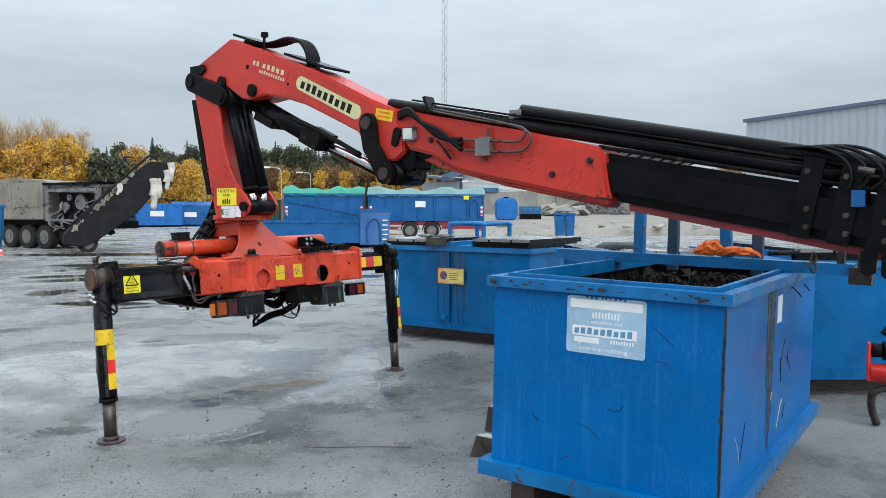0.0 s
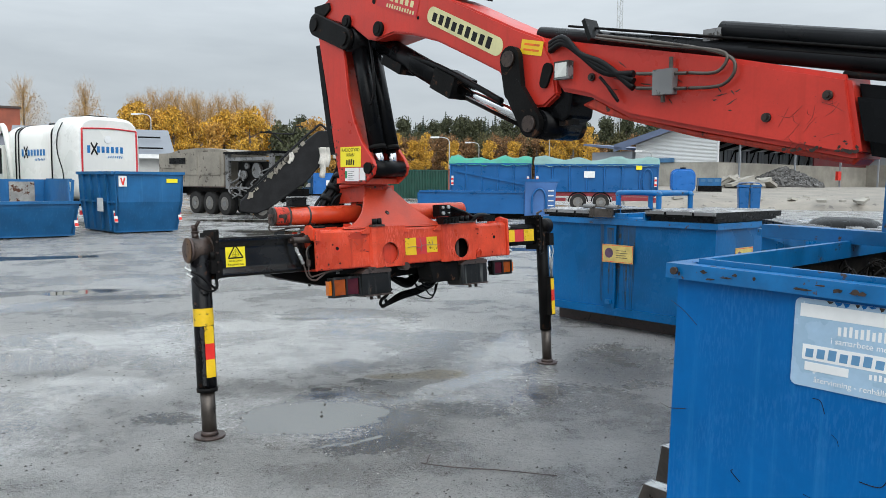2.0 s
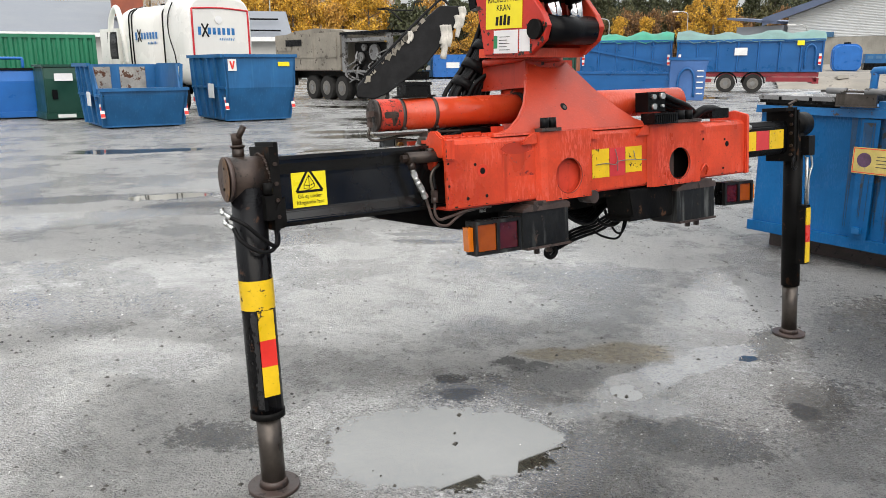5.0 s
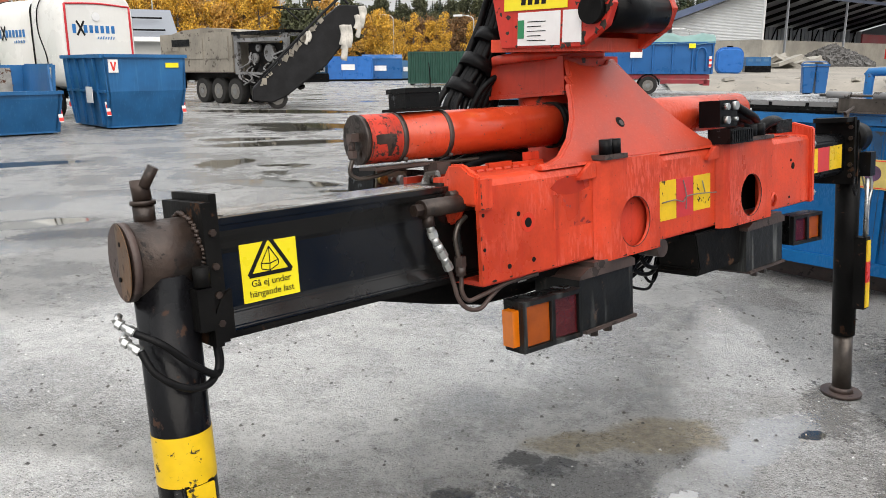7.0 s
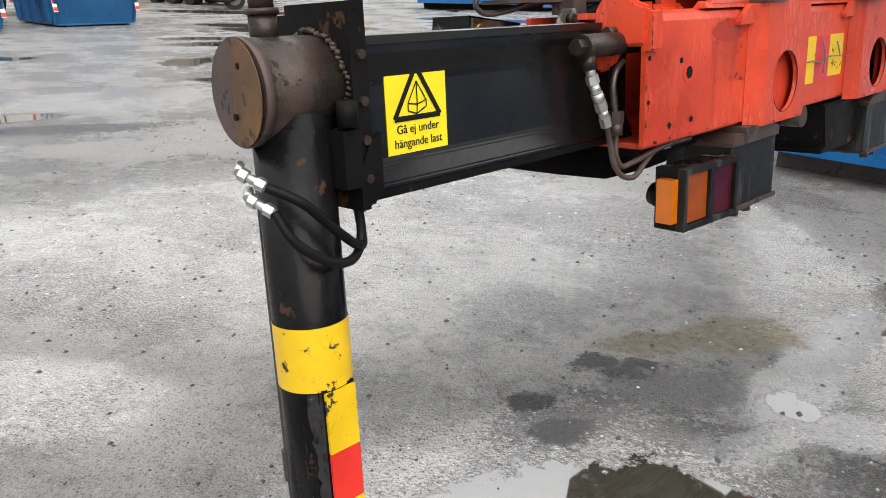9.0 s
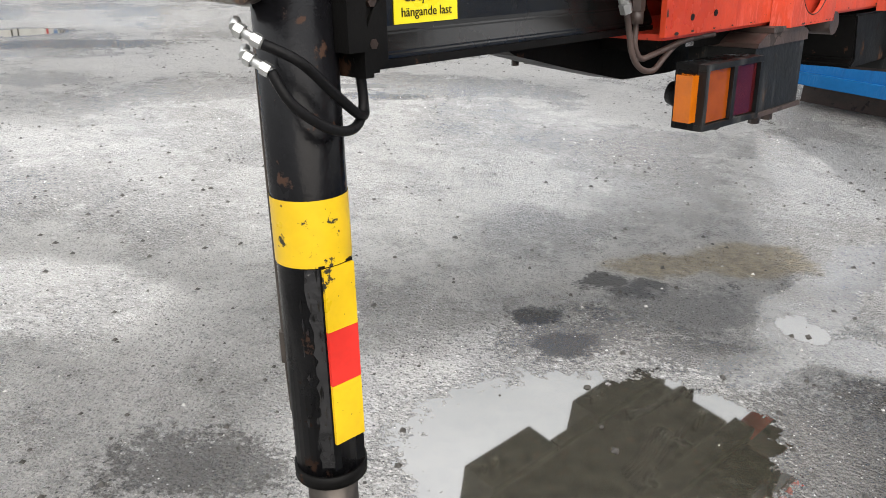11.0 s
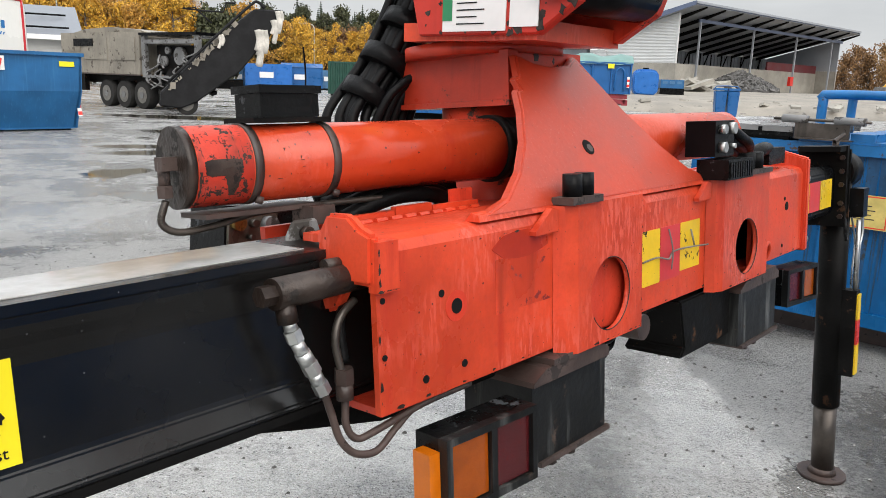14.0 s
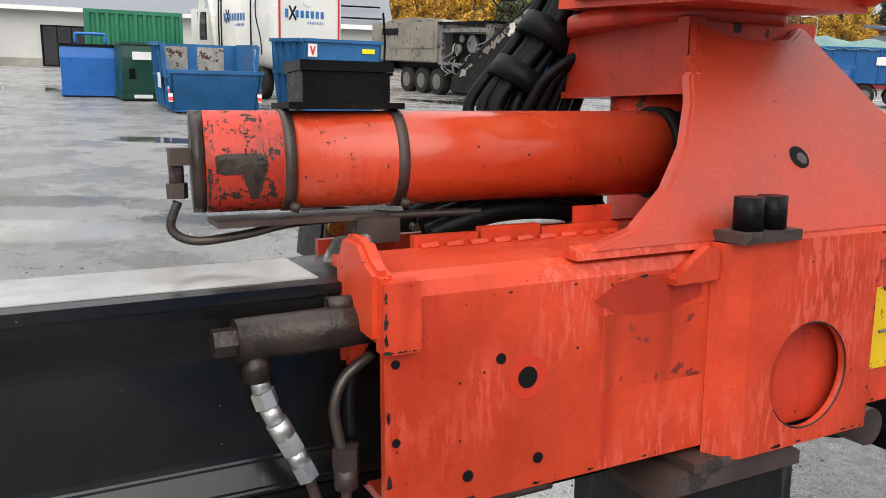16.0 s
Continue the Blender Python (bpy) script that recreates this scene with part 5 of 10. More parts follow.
        for s, mt in ((-1, M_AMBER if not flip else M_REDLENS), (1, M_REDLENS if not flip else M_AMBER)):
            bm = B()
            box(bm, min(s * 0.009, s * (w - 0.0145)), max(s * 0.009, s * (w - 0.0145)), -0.0125, -0.0008, -h + 0.0155, h - 0.0155)
            bevel(bm, 0.006, 3)
            part("lens", bm, mt, hs, m=Q)
        bm = B()
        s = 1 if flip else -1
        box(bm, s * w + (0.0008 if s > 0 else -0.024), s * w + (0.024 if s > 0 else -0.0008), -0.004, 0.036, -h + 0.02, h - 0.022)
        bevel(bm, 0.011, 4)
        part("side_marker", bm, M_AMBER_BRIGHT, hs, "bright amber side marker", Q)
        for k in (-0.5, 0.5):
            part("lamp_boot", cyl(B(), (k * w, 0.0555, -0.01), (k * w, 0.10, -0.005), 0.035, 16, 0.026), M_RUBBER, hs, m=Q)
        return hs
    lamp(-0.712, -0.484, -0.205, 0.807, 0.948, False, -4)
    lamp(0.93, 1.125, -0.20, 0.845, 0.965, True, -10)
    for x0, x1 in ((-0.44, -0.175), (0.56, 0.855)):
        bm = B()
        box(bm, x0, x1, -0.19, -0.02, 0.80, 0.955)
        bevel(bm, 0.01, 2)
        blk = part("bumper_block", bm, M_WOODBLK, root, "weathered black bumper block with steel clamps", L)
        x1b = x1
        bm = B()
        prism(bm, [(x0 - 0.003, 0.956), (x0 + 0.0, 0.966), (x0 + 0.04, 0.985), (x1b - 0.01, 0.985), (x1b + 0.006, 0.976), (x1b + 0.006, 0.956)], -0.196, -0.02, "y")
        box(bm, x0 + 0.06, x1b - 0.03, -0.2, -0.04, 0.9855, 0.9985)
        box(bm, x0 + 0.02, x1b + 0.010, -0.197, -0.02, 0.789, 0.7995)
        part("clamp_plate", bm, M_BROWNSTEEL, blk, m=L)
        for k in ((0.10, 0.17) if x0 < 0 else (0.12, 0.19)):
            bm = cyl(B(), (x0 + k, -0.16, 0.785), (x0 + k, -0.16, 0.762), 0.014, 6)
            part("nut", bm, M_RUSTY, blk, m=L)
    bm = prism(B(), [(0.24, 0.99), (0.27, 0.86), (0.25, 0.845), (0.25, 0.835), (0.559, 0.835), (0.559, 0.99)], -0.165, 0.0, "y")
    part("bumper_housing", bevel(bm, 0.006, 2), M_BLACKROUGH, root, "black steel bumper housing", L)
    bm = B()
    box(bm, 0.862, 0.91, -0.14, 0.0, 0.84, 0.95)
    bevel(bm, 0.01)
    part("mud_box", bm, M_BLACKROUGH, root, "dirty black box under the housing", L)
    # frame under the housing
    bm = B()
    prism(bm, [(-1.04, 0.997), (-1.0, 0.975), (-0.8, 0.925), (-0.6, 0.88), (-0.4, 0.875), (0.9, 0.93), (0.9, 0.99)], 0.06, 0.16, "y")
    part("underframe", bm, M_BLACKROUGH, root, "black underframe channel", L)
    bm = prism(B(), [(-0.80, 0.99), (-0.72, 0.93), (-0.4, 0.89), (0.80, 0.90), (0.90, 0.99)], 0.162, 0.52, "y")
    part("mounting_frame", bevel(bm, 0.006, 1), M_BLACKROUGH, root, "black mounting frame behind the housing", L)
    for x0, x1, y1, z0, z1 in ((-0.40, 0.0, 0.69, 0.88, 1.10), (0.02, 0.28, 0.58, 0.89, 1.16), (0.30, 0.88, 0.68, 0.88, 1.12)):
        part("mounting_console", bevel(box(B(), x0, x1, 0.53, y1, z0, z1), 0.012, 2), M_BLACKROUGH, root, "black mounting console", L)
    for x in (-0.36, -0.3, 0.36, 0.45, 0.7):
        part("clamp_bolt", cyl(B(), (x, 0.62, 0.845), (x, 0.62, 0.90), 0.012, 8), M_RUSTY, root, m=L)
    bm = B()
    box(bm, -0.70, 0.85, -0.10, 0.06, 0.962, 0.999)
    part("subframe_bar", bm, M_BLACKROUGH, root, m=L)
    bm = B()
    box(bm, -0.60, -0.565, -0.10, -0.095, 0.968, 0.998)
    part("rating_label", bm, M_WHITE, root, "small printed label", L)
    for k in range(4):
        d = 0.013 * k
        part("hydraulic_hose", sweep(B(), [(0.11 + d, 0.30 + d, 0.64), (0.16 + d, 0.30 + d, 0.648 + d * 0.5), (0.35, 0.31 + d, 0.692 + d), (0.52, 0.32 + d, 0.712 + d), (0.64, 0.33 + d, 0.742 + d), (0.74, 0.34 + d, 0.78 + d), (0.84, 0.36 + d, 0.93)], 0.0085, 8), M_RUBBER, root, m=L)
    for pts in (((0.47, 0.30, 0.72), (0.53, 0.29, 0.685), (0.63, 0.29, 0.66), (0.69, 0.30, 0.69), (0.73, 0.31, 0.78)), ((0.59, 0.29, 0.75), (0.62, 0.28, 0.70), (0.665, 0.28, 0.69), (0.71, 0.29, 0.73), (0.74, 0.30, 0.79))):
        part("hydraulic_hose", sweep(B(), list(pts), 0.0065, 8), M_RUBBER, root, m=L)
    for i in range(7):
        y = 0.17 + 0.02 * i
        part("hydraulic_hose", sweep(B(), [(0.04, y, 0.93), (0.20, y - 0.02, 0.82 + 0.010 * i), (0.32, y, 0.80 + 0.01 * i), (0.42, y + 0.02, 0.85), (0.54, y, 0.93)], 0.012, 8), M_RUBBER, root, "drooping black hydraulic hose", L)
    for k in (0.0, 0.05):
        part("hydraulic_hose", sweep(B(), [(0.40 + k, 0.22, 0.90 + 0.4 * k), (0.42 + 1.3 * k, 0.21, 0.79 + 0.4 * k), (0.53 + k, 0.21, 0.755 + 0.4 * k), (0.61 + k, 0.22, 0.80 + 0.6 * k), (0.61 + k, 0.22, 0.92)], 0.009, 8), M_RUBBER, root, "drooping black hydraulic hose", L)
    bm = sweep(B(), [(0.06, 0.10, 0.80), (0.0, 0.10, 0.745), (-0.04, 0.10, 0.725), (-0.055, 0.10, 0.69), (-0.025, 0.10, 0.67), (0.005, 0.10, 0.69), (-0.005, 0.10, 0.72)], 0.013, 10)
    part("tow_eye", bm, M_BLACKROUGH, root, m=L)
    part("axle_boss", cyl(B(), (-0.02, -0.2, 0.985), (-0.02, -0.12, 0.985), 0.03, 16), M_BROWNSTEEL, root, m=L)

    # valve block on the right cylinder
    bm = B()
    box(bm, 0.345, 0.465, -0.20, -0.12, 1.352, 1.444)
    bevel(bm, 0.004)
    vb = part("valve_block", bm, M_BLACK, root, "black valve block with steel plugs", L)
    for x, z, r in ((0.372, 1.422, 0.012), (0.432, 1.424, 0.015), (0.374, 1.376, 0.014), (0.434, 1.378, 0.007)):
        part("plug", cyl(B(), (x, -0.2005, z), (x, -0.218, z), r, 14), M_GALV, vb, m=L)
    for i in range(4):
        part("hydraulic_hose", sweep(B(), [(0.466, -0.18 + 0.02 * i, 1.43 - 0.018 * i), (0.56, -0.18 + 0.02 * i, 1.40 - 0.016 * i), (0.68, -0.16 + 0.02 * i, 1.37 - 0.01 * i), (0.82, -0.10, 1.33)], 0.014, 10), M_RUBBER, vb, m=L)
    bm = B()
    box(bm, 0.35, 0.515, -0.235, -0.15, 1.293, 1.345)
    bevel(bm, 0.005)
    gb = part("grille_box", bm, M_PLASTIC, root, "ribbed black plastic box", L)
    for i in range(10):
        part("rib", box(B(), 0.356 + 0.0155 * i, 0.364 + 0.0155 * i, -0.2395, -0.2355, 1.298, 1.338), M_PLASTIC, gb, m=L)
    pl = part("cap_plate", bevel(box(B(), 0.53, 0.72, -0.215, -0.165, 1.2935, 1.307), 0.004), M_BROWNSTEEL, root, "rusty plate under two rubber bolt caps", L)
    for k in (0, 1):
        bm = bevel(cyl(B(), (0.585 + 0.062 * k, -0.19, 1.3075), (0.585 + 0.062 * k, -0.19, 1.352), 0.0225, 18), 0.004, 2, 60)
        part("bolt_cap", bm, M_RUBBER, pl, m=L)
    part("tab", bevel(prism(B(), [(0.74, 1.287), (0.90, 1.287), (0.90, 1.325), (0.80, 1.325), (0.79, 1.362), (0.755, 1.362)], -0.05, -0.036, "y"), 0.003, 1), M_RED, root, "red lug on the housing", L)
    bm = B()
    box(bm, 0.90, 1.04, -0.14, -0.06, 1.300, 1.352)
    bevel(bm, 0.015)
    part("cover", bm, M_PLASTIC, root, m=L)
    bm = sweep(B(), [(0.78, -0.10, 1.30), (0.83, -0.13, 1.345), (0.92, -0.12, 1.35), (1.0, -0.1, 1.34)], 0.022, 10)
    part("hose_cover", bm, M_RUBBER, root, m=L)

    # column
    near = [(0.53, 2.76), (0.41, 2.29), (0.33, 1.92), (0.25, 1.63), (-0.07, 1.63), (-0.16, 1.69), (-0.18, 1.75), (-0.15, 1.80), (-0.02, 1.93), (0.07, 2.08), (0.14, 2.26), (0.20, 2.60), (0.22, 2.76)]
    col = part("column_plate", bevel(prism(B(), near, -0.305, -0.275, "x"), 0.004, 1, 50), M_RED_BOOM, root, "tall red crane column")
    part("column_plate", bevel(prism(B(), near, 0.005, 0.035, "x"), 0.004, 1, 50), M_RED_DK, root)
    random.seed(23)
    edge = [(-0.176, 1.76), (-0.157, 1.695), (-0.07, 1.636), (0.09, 1.636), (0.24, 1.636), (0.30, 1.86), (0.36, 2.10)]
    for i in range(88):
        k = min(5, int(random.random() ** 1.5 * 6))
        f = random.random()
        r = random.uniform(0.002, 0.010) if i % 7 else random.uniform(0.010, 0.020)
        y = edge[k][0] + (edge[k + 1][0] - edge[k][0]) * f
        z = edge[k][1] + (edge[k + 1][1] - edge[k][1]) * f
        y, z = y + (0.10 - y) * random.random() ** 3 * 0.5, z + (1.80 - z) * random.random() ** 3 * 0.5
        pts = [(y + r * random.uniform(0.3, 1.3) * math.cos(q * 0.628), z + r * random.uniform(0.3, 1.3) * math.sin(q * 0.628)) for q in range(10)]
        part("paint_chip", prism(B(), pts, -0.3058, -0.304, "x"), M_RUSTY, col)
    back = [(0.53, 2.76), (0.25, 1.63), (0.22, 1.63), (0.38, 2.29), (0.49, 2.76)]
    part("column_back", prism(B(), back, -0.274, 0.004, "x"), M_RED_DK, col)
    mid = [(0.35, 2.76), (0.27, 2.29), (0.10, 1.93), (-0.05, 1.68), (0.21, 1.63), (0.38, 2.29), (0.48, 2.76)]
    part("column_web", prism(B(), mid, -0.20, -0.07, "x"), M_RED_DK, col)
    bm = B()
    box(bm, -0.29, 0.03, -0.06, 0.31, 1.62, 1.66)
    bevel(bm, 0.02, 2)
    part("column_foot", bm, M_RED, col)
    bm = B()
    prism(bm, [(0.545, 2.70), (0.40, 2.05), (0.35, 1.85), (0.40, 1.84), (0.46, 2.05), (0.60, 2.70)], -0.28, -0.02, "x")
    part("hose_cover", bm, M_BLACK, col, "black hose cover on the column's back")
    for x in (-0.325, ):
        part("pivot_pin", cyl(B(), (x, -0.115, 1.735), (-0.306, -0.115, 1.735), 0.042, 24), M_BLACKROUGH, col)
    part("pivot_tube", bevel(cyl(B(), (-0.274, -0.115, 1.735), (0.004, -0.115, 1.735), 0.062, 28), 0.006, 2, 60), M_BLACK, root, "black pivot tube")
    st = part("sticker", box(B(), -0.3085, -0.3060, -0.02, 0.235, 1.745, 1.895), M_YELLOW_CLEAN, col, "yellow sticker with black words")
    E2 = Matrix.Translation((-0.3088, 0.1075, 0)) @ pose(0, 0, 0, 90, 0, -90)
    words("sticker_text", "RADIOSTYRD", 0.037, M_PRINT, st, Matrix.Translation((0, 0, 1.870)) @ E2)
    words("sticker_text", "KRAN", 0.037, M_PRINT, st, Matrix.Translation((0, 0, 1.833)) @ E2)
    tagged(part("logo_mark", strokes(B(), -0.055, 1.760, 0.11, 0.045, 4, 0.1, 0.65), M_PRINT, st, m=Matrix.Translation((-0.3086, 0.1075, 0)) @ pose(0, 0, 0, 0, 0, -90)), kind="stuff")
    lb = part("rating_label", box(B(), -0.3085, -0.3060, 0.005, 0.175, 1.638, 1.738), M_WHITE, col, "white rating plate beside a green stripe")
    part("green_field", box(B(), -0.3095, -0.3087, 0.148, 0.175, 1.66, 1.715), M_GREEN_PRINT, lb)
    bm = B()
    for i in range(5):
        box(bm, -0.3095, -0.3087, 0.06 + 0.02 * (i % 2), 0.135, 1.652 + 0.014 * i, 1.6545 + 0.014 * i)
    part("print_mark", bm, M_PRINT, lb)
    part("rating_label", box(B(), -0.3085, -0.3060, -0.075, -0.005, 1.645, 1.738), M_WHITE, col)

    # hoses at the column's foot
    random.seed(11)
    hp = part("hose_pack", sweep(B(), [(-0.09, 0.45, 2.2), (-0.11, 0.40, 1.95), (-0.15, 0.42, 1.75), (-0.23, 0.44, 1.58), (-0.32, 0.46, 1.44), (-0.31, 0.42, 1.36)], 0.02, 10), M_RUBBER, root, "thick bundle of black hydraulic hoses")
    for i in range(9):
        a = 0.012 * (i % 3)
        x = -0.11 + 0.030 * (i % 3) - 0.012 * (i // 3)
        y = 0.40 + 0.034 * (i // 3)
        part("hose", sweep(B(), [(x + 0.02, y + 0.04, 2.2), (x, y - 0.02, 1.95), (x - 0.04, y, 1.75), (x - 0.12, y + 0.02, 1.58), (x - 0.22 + a, y + 0.04, 1.44), (x - 0.2, y, 1.36)], 0.0125, 8), M_RUBBER, hp)
    for i in range(7):
        x = -0.13 + 0.03 * (i % 4)
        y = 0.36 + 0.03 * (i // 3)
        k = random.uniform(-0.02, 0.02)
        part("hose", sweep(B(), [(x + 0.03, y + 0.05, 2.1), (x + k, y + 0.02, 1.86), (x + 0.01, y, 1.68), (x + 0.09 + k, y - 0.01, 1.54), (x + 0.14, y - 0.03, 1.45), (x + 0.1, y - 0.06, 1.38)], 0.0125, 8), M_RUBBER, hp)
    for i in range(5):
        x = -0.21 + 0.03 * i
        part("hose", sweep(B(), [(x - 0.08, 0.42, 1.40), (x - 0.04, 0.39, 1.50 + 0.01 * i), (x + 0.05, 0.36, 1.55), (x + 0.12, 0.33, 1.49), (x + 0.12, 0.33, 1.40)], 0.011, 8), M_RUBBER, hp)
    for (x, y, z) in ((-0.165, 0.43, 1.66), (-0.215, 0.45, 1.575), (-0.265, 0.465, 1.49)):
        d = Vector((-0.10, 0.02, -0.16)).normalized()
        bm = cyl(B(), Vector((x, y, z)) - d * 0.022, Vector((x, y, z)) + d * 0.022, 0.064, 20)
        bevel(bm, 0.006, 2, 60)
        part("hose_sleeve", bm, M_RUBBER, hp)

    # lifting cylinder
    for x in (-0.20, -0.075):
        bm = cyl(B(), (x, -0.085, 1.88), (x, 0.17, 2.74), 0.062, 28)
        lc = part("lift_cylinder", bm, M_BLACK, root, "black lifting cylinder")
        part("piston_rod", cyl(B(), (x, -0.115, 1.74), (x, -0.083, 1.885), 0.037, 24), M_CHROME, lc)
        part("gland", cyl(B(), (x, -0.088, 1.872), (x, -0.080, 1.90), 0.066, 28), M_BLACKROUGH, lc)

    # main boom
    main = [(0.51, 3.01), (0.05, 3.18), (0.0, 3.172), (-0.64, 2.93), (-0.97, 2.815), (-1.59, 2.53), (-1.80, 2.445), (-1.90, 2.30), (-1.93, 2.12), (-1.84, 2.06), (-1.66, 2.07), (-1.56, 2.17), (-1.47, 2.29),
            (-1.27, 2.38), (-0.90, 2.54), (-0.63, 2.62), (-0.42, 2.66), (-0.20, 2.64), (-0.10, 2.66), (0.10, 2.78), (0.55, 2.91), (0.56, 2.97)]
    bm = prism(B(), main, -0.15, 0.15, "x")
    bevel(bm, 0.012, 2, 60)
    boom = part("main_boom", bm, M_RED_BOOM, root, "red knuckle boom with a cream and black maker's badge", BOOM)

    def badge(cy, cz, ang):
        return BOOM @ Matrix.Translation((-0.1515, cy, cz)) @ pose(0, 0, 0, 0, 0, -90) @ pose(0, 0, 0, 0, ang, 0)
    bm = B()
    pts = [(0.33 * sx + 0.055 * math.cos(t), 0.055 * math.sin(t)) for sx, a0 in ((1, -90), (-1, 90)) for t in [radians(a0 + 15 * k) for k in range(13)]]
    prism(bm, pts, -0.0015, 0.0, "y")
    bg = part("badge", bm, M_CREAM, boom, "cream lozenge badge with black lettering bars", badge(-1.155, 2.575, 24.5))
    tagged(part("logo_mark", strokes(B(), -0.325, -0.034, 0.63, 0.068, 9, 0.0, 0.62, -0.0016), M_PRINT, bg, m=badge(-1.155, 2.575, 24.5)), kind="stuff")
    part("badge", box(B(), -0.24, 0.24, -0.0015, 0.0, -0.055, 0.055), surface("faded_red_badge", (0.50, 0.02, 0.025), 0.4, 0.1), boom, "dark red model badge", badge(-0.47, 2.855, 19))
    bm = strokes(B(), -0.22, 0.0, 0.10, 0.045, 2, 0.0, 0.6, -0.0016)
    strokes(bm, -0.09, 0.0, 0.30, 0.045, 5, 0.0, 0.6, -0.0016)
    strokes(bm, -0.12, -0.045, 0.34, 0.028, 11, 0.1, 0.55, -0.0016)
    tagged(part("logo_mark", bm, M_CREAM, bg, m=badge(-0.47, 2.855, 19)), kind="stuff")
    st = part("sticker", box(B(), -0.085, 0.085, -0.0015, 0.0, -0.04, 0.04), M_YELLOW, boom, "yellow warning sticker", badge(-1.74, 2.395, 12))
    bm = B()
    for i in range(2):
        box(bm, -0.06, 0.06, -0.0022, -0.0016, -0.02 + 0.03 * i, -0.008 + 0.03 * i)
    part("print_mark", bm, M_ORANGE, st, m=badge(-1.74, 2.395, 12))
    for (y, z, r) in ((0.15, 2.82, 0.05), (-0.26, 2.71, 0.052)):
        bm = cyl(B(), (-0.175, y, z), (-0.151, y, z), r, 24)
        cyl(bm, (-0.182, y, z), (-0.1755, y, z), r * 0.62, 24)
        part("pin", bm, M_BLACKROUGH, boom, m=BOOM)
    for (y, z, r) in ((-0.19, 2.915, 0.02), (-0.70, 2.72, 0.012)):
        part("pin_hole", cyl(B(), (-0.1525, y, z), (-0.1505, y, z), r, 16), M_DARK, boom, m=BOOM)
    bm = bone(B(), (0.57, 2.86), (0.15, 2.695), 0.085, 0.08, -0.19, -0.153)
    bevel(bm, 0.006, 1, 50)
    ln = part("knuckle_link", bm, M_BLACKROUGH, root, "black two-eyed knuckle link", BOOM)
    for y, z in ((0.57, 2.86), (0.15, 2.695)):
        part("pin", cyl(B(), (-0.205, y, z), (-0.191, y, z), 0.05, 24), M_BLACKROUGH, ln, m=BOOM)
    part("knuckle_link", bone(B(), (0.57, 2.86), (0.15, 2.695), 0.085, 0.08, 0.153, 0.19), M_BLACKROUGH, root, m=BOOM)
    bm = prism(B(), [(0.60, 3.0), (0.40, 3.0), (0.38, 2.95), (0.47, 2.90), (0.56, 2.80), (0.60, 2.86)], -0.17, -0.1515, "x")
    part("knuckle_plate", bm, M_BLACKROUGH, ln, m=BOOM)
    part("knuckle_pin", cyl(B(), (-0.15, 0.57, 2.86), (0.152, 0.57, 2.86), 0.05, 20), M_BLACKROUGH, ln, m=BOOM)
    part("knuckle_bearing", cyl(B(), (-0.15, 0.15, 2.695), (0.152, 0.15, 2.695), 0.09, 24), M_BLACK, ln, m=BOOM)
    # hose reel and covers on top
    for i in range(5):
        x = -0.02 + 0.03 * i
        part("hydraulic_hose", sweep(B(), [(x, 0.0, 3.175), (x, -0.2, 3.125), (x, -0.38, 3.12), (x, -0.55, 3.13), (x, -0.70, 3.08), (x, -0.78, 2.98), (x, -0.80, 2.88)], 0.015, 8), M_RUBBER, boom, m=BOOM)
    bm = B()
    box(bm, -0.12, 0.14, -0.26, 0.26, 0.0, 0.02, Matrix.Translation((0, -0.86, 2.885)) @ pose(0, 0, 0, 19))
    box(bm, -0.12, 0.14, -0.15, 0.15, 0.0, 0.02, Matrix.Translation((0, -0.1, 3.165)) @ pose(0, 0, 0, 19))
    bevel(bm, 0.005)
    cyl(bm, (-0.1, -0.35, 3.05), (-0.1, -0.35, 3.17), 0.012, 8)
    box(bm, -0.12, -0.08, -0.38, -0.33, 3.15, 3.19)
    part("hose_guide", bm, M_BLACK, boom, m=BOOM)

    # tilt cylinder under the boom
    bm = cyl(B(), (0, -0.10, 2.64), (0, -0.83, 2.30), 0.075, 28)
    bevel(bm, 0.006, 2, 60)
    jc = part("tilt_cylinder", bm, M_BLACK, root, "black tilt cylinder with a chrome rod", BOOM)
    part("piston_rod", cyl(B(), (0, -0.83, 2.30), (0, -1.62, 1.99), 0.033, 24), M_CHROME, jc, m=BOOM)
    bm = cyl(B(), (0.09, -0.60, 2.36), (0.09, -1.66, 1.93), 0.045, 20)
    box(bm, -0.08, 0.12, -0.12, 0.10, -0.08, 0.06, Matrix.Translation((0, -0.86, 2.30)) @ pose(0, 0, 0, 24))
    box(bm, -0.08, 0.10, -0.12, 0.12, -0.09, -0.02, Matrix.Translation((0, -0.32, 2.52)) @ pose(0, 0, 0, 24))
    part("guide_tube", bm, M_BLACKROUGH, jc, m=BOOM)
    bm = sweep(B(), [(-0.04, -0.45, 2.52), (-0.05, -0.8, 2.40), (-0.05, -1.1, 2.27), (-0.05, -1.4, 2.13)], 0.02, 8)
    sweep(bm, [(-0.06, 0.0, 2.68), (-0.10, -0.10, 2.5), (-0.10, -0.12, 2.3), (-0.1, -0.08, 2.2)], 0.01, 8)
    part("hydraulic_hose", bm, M_RUBBER, jc, m=BOOM)

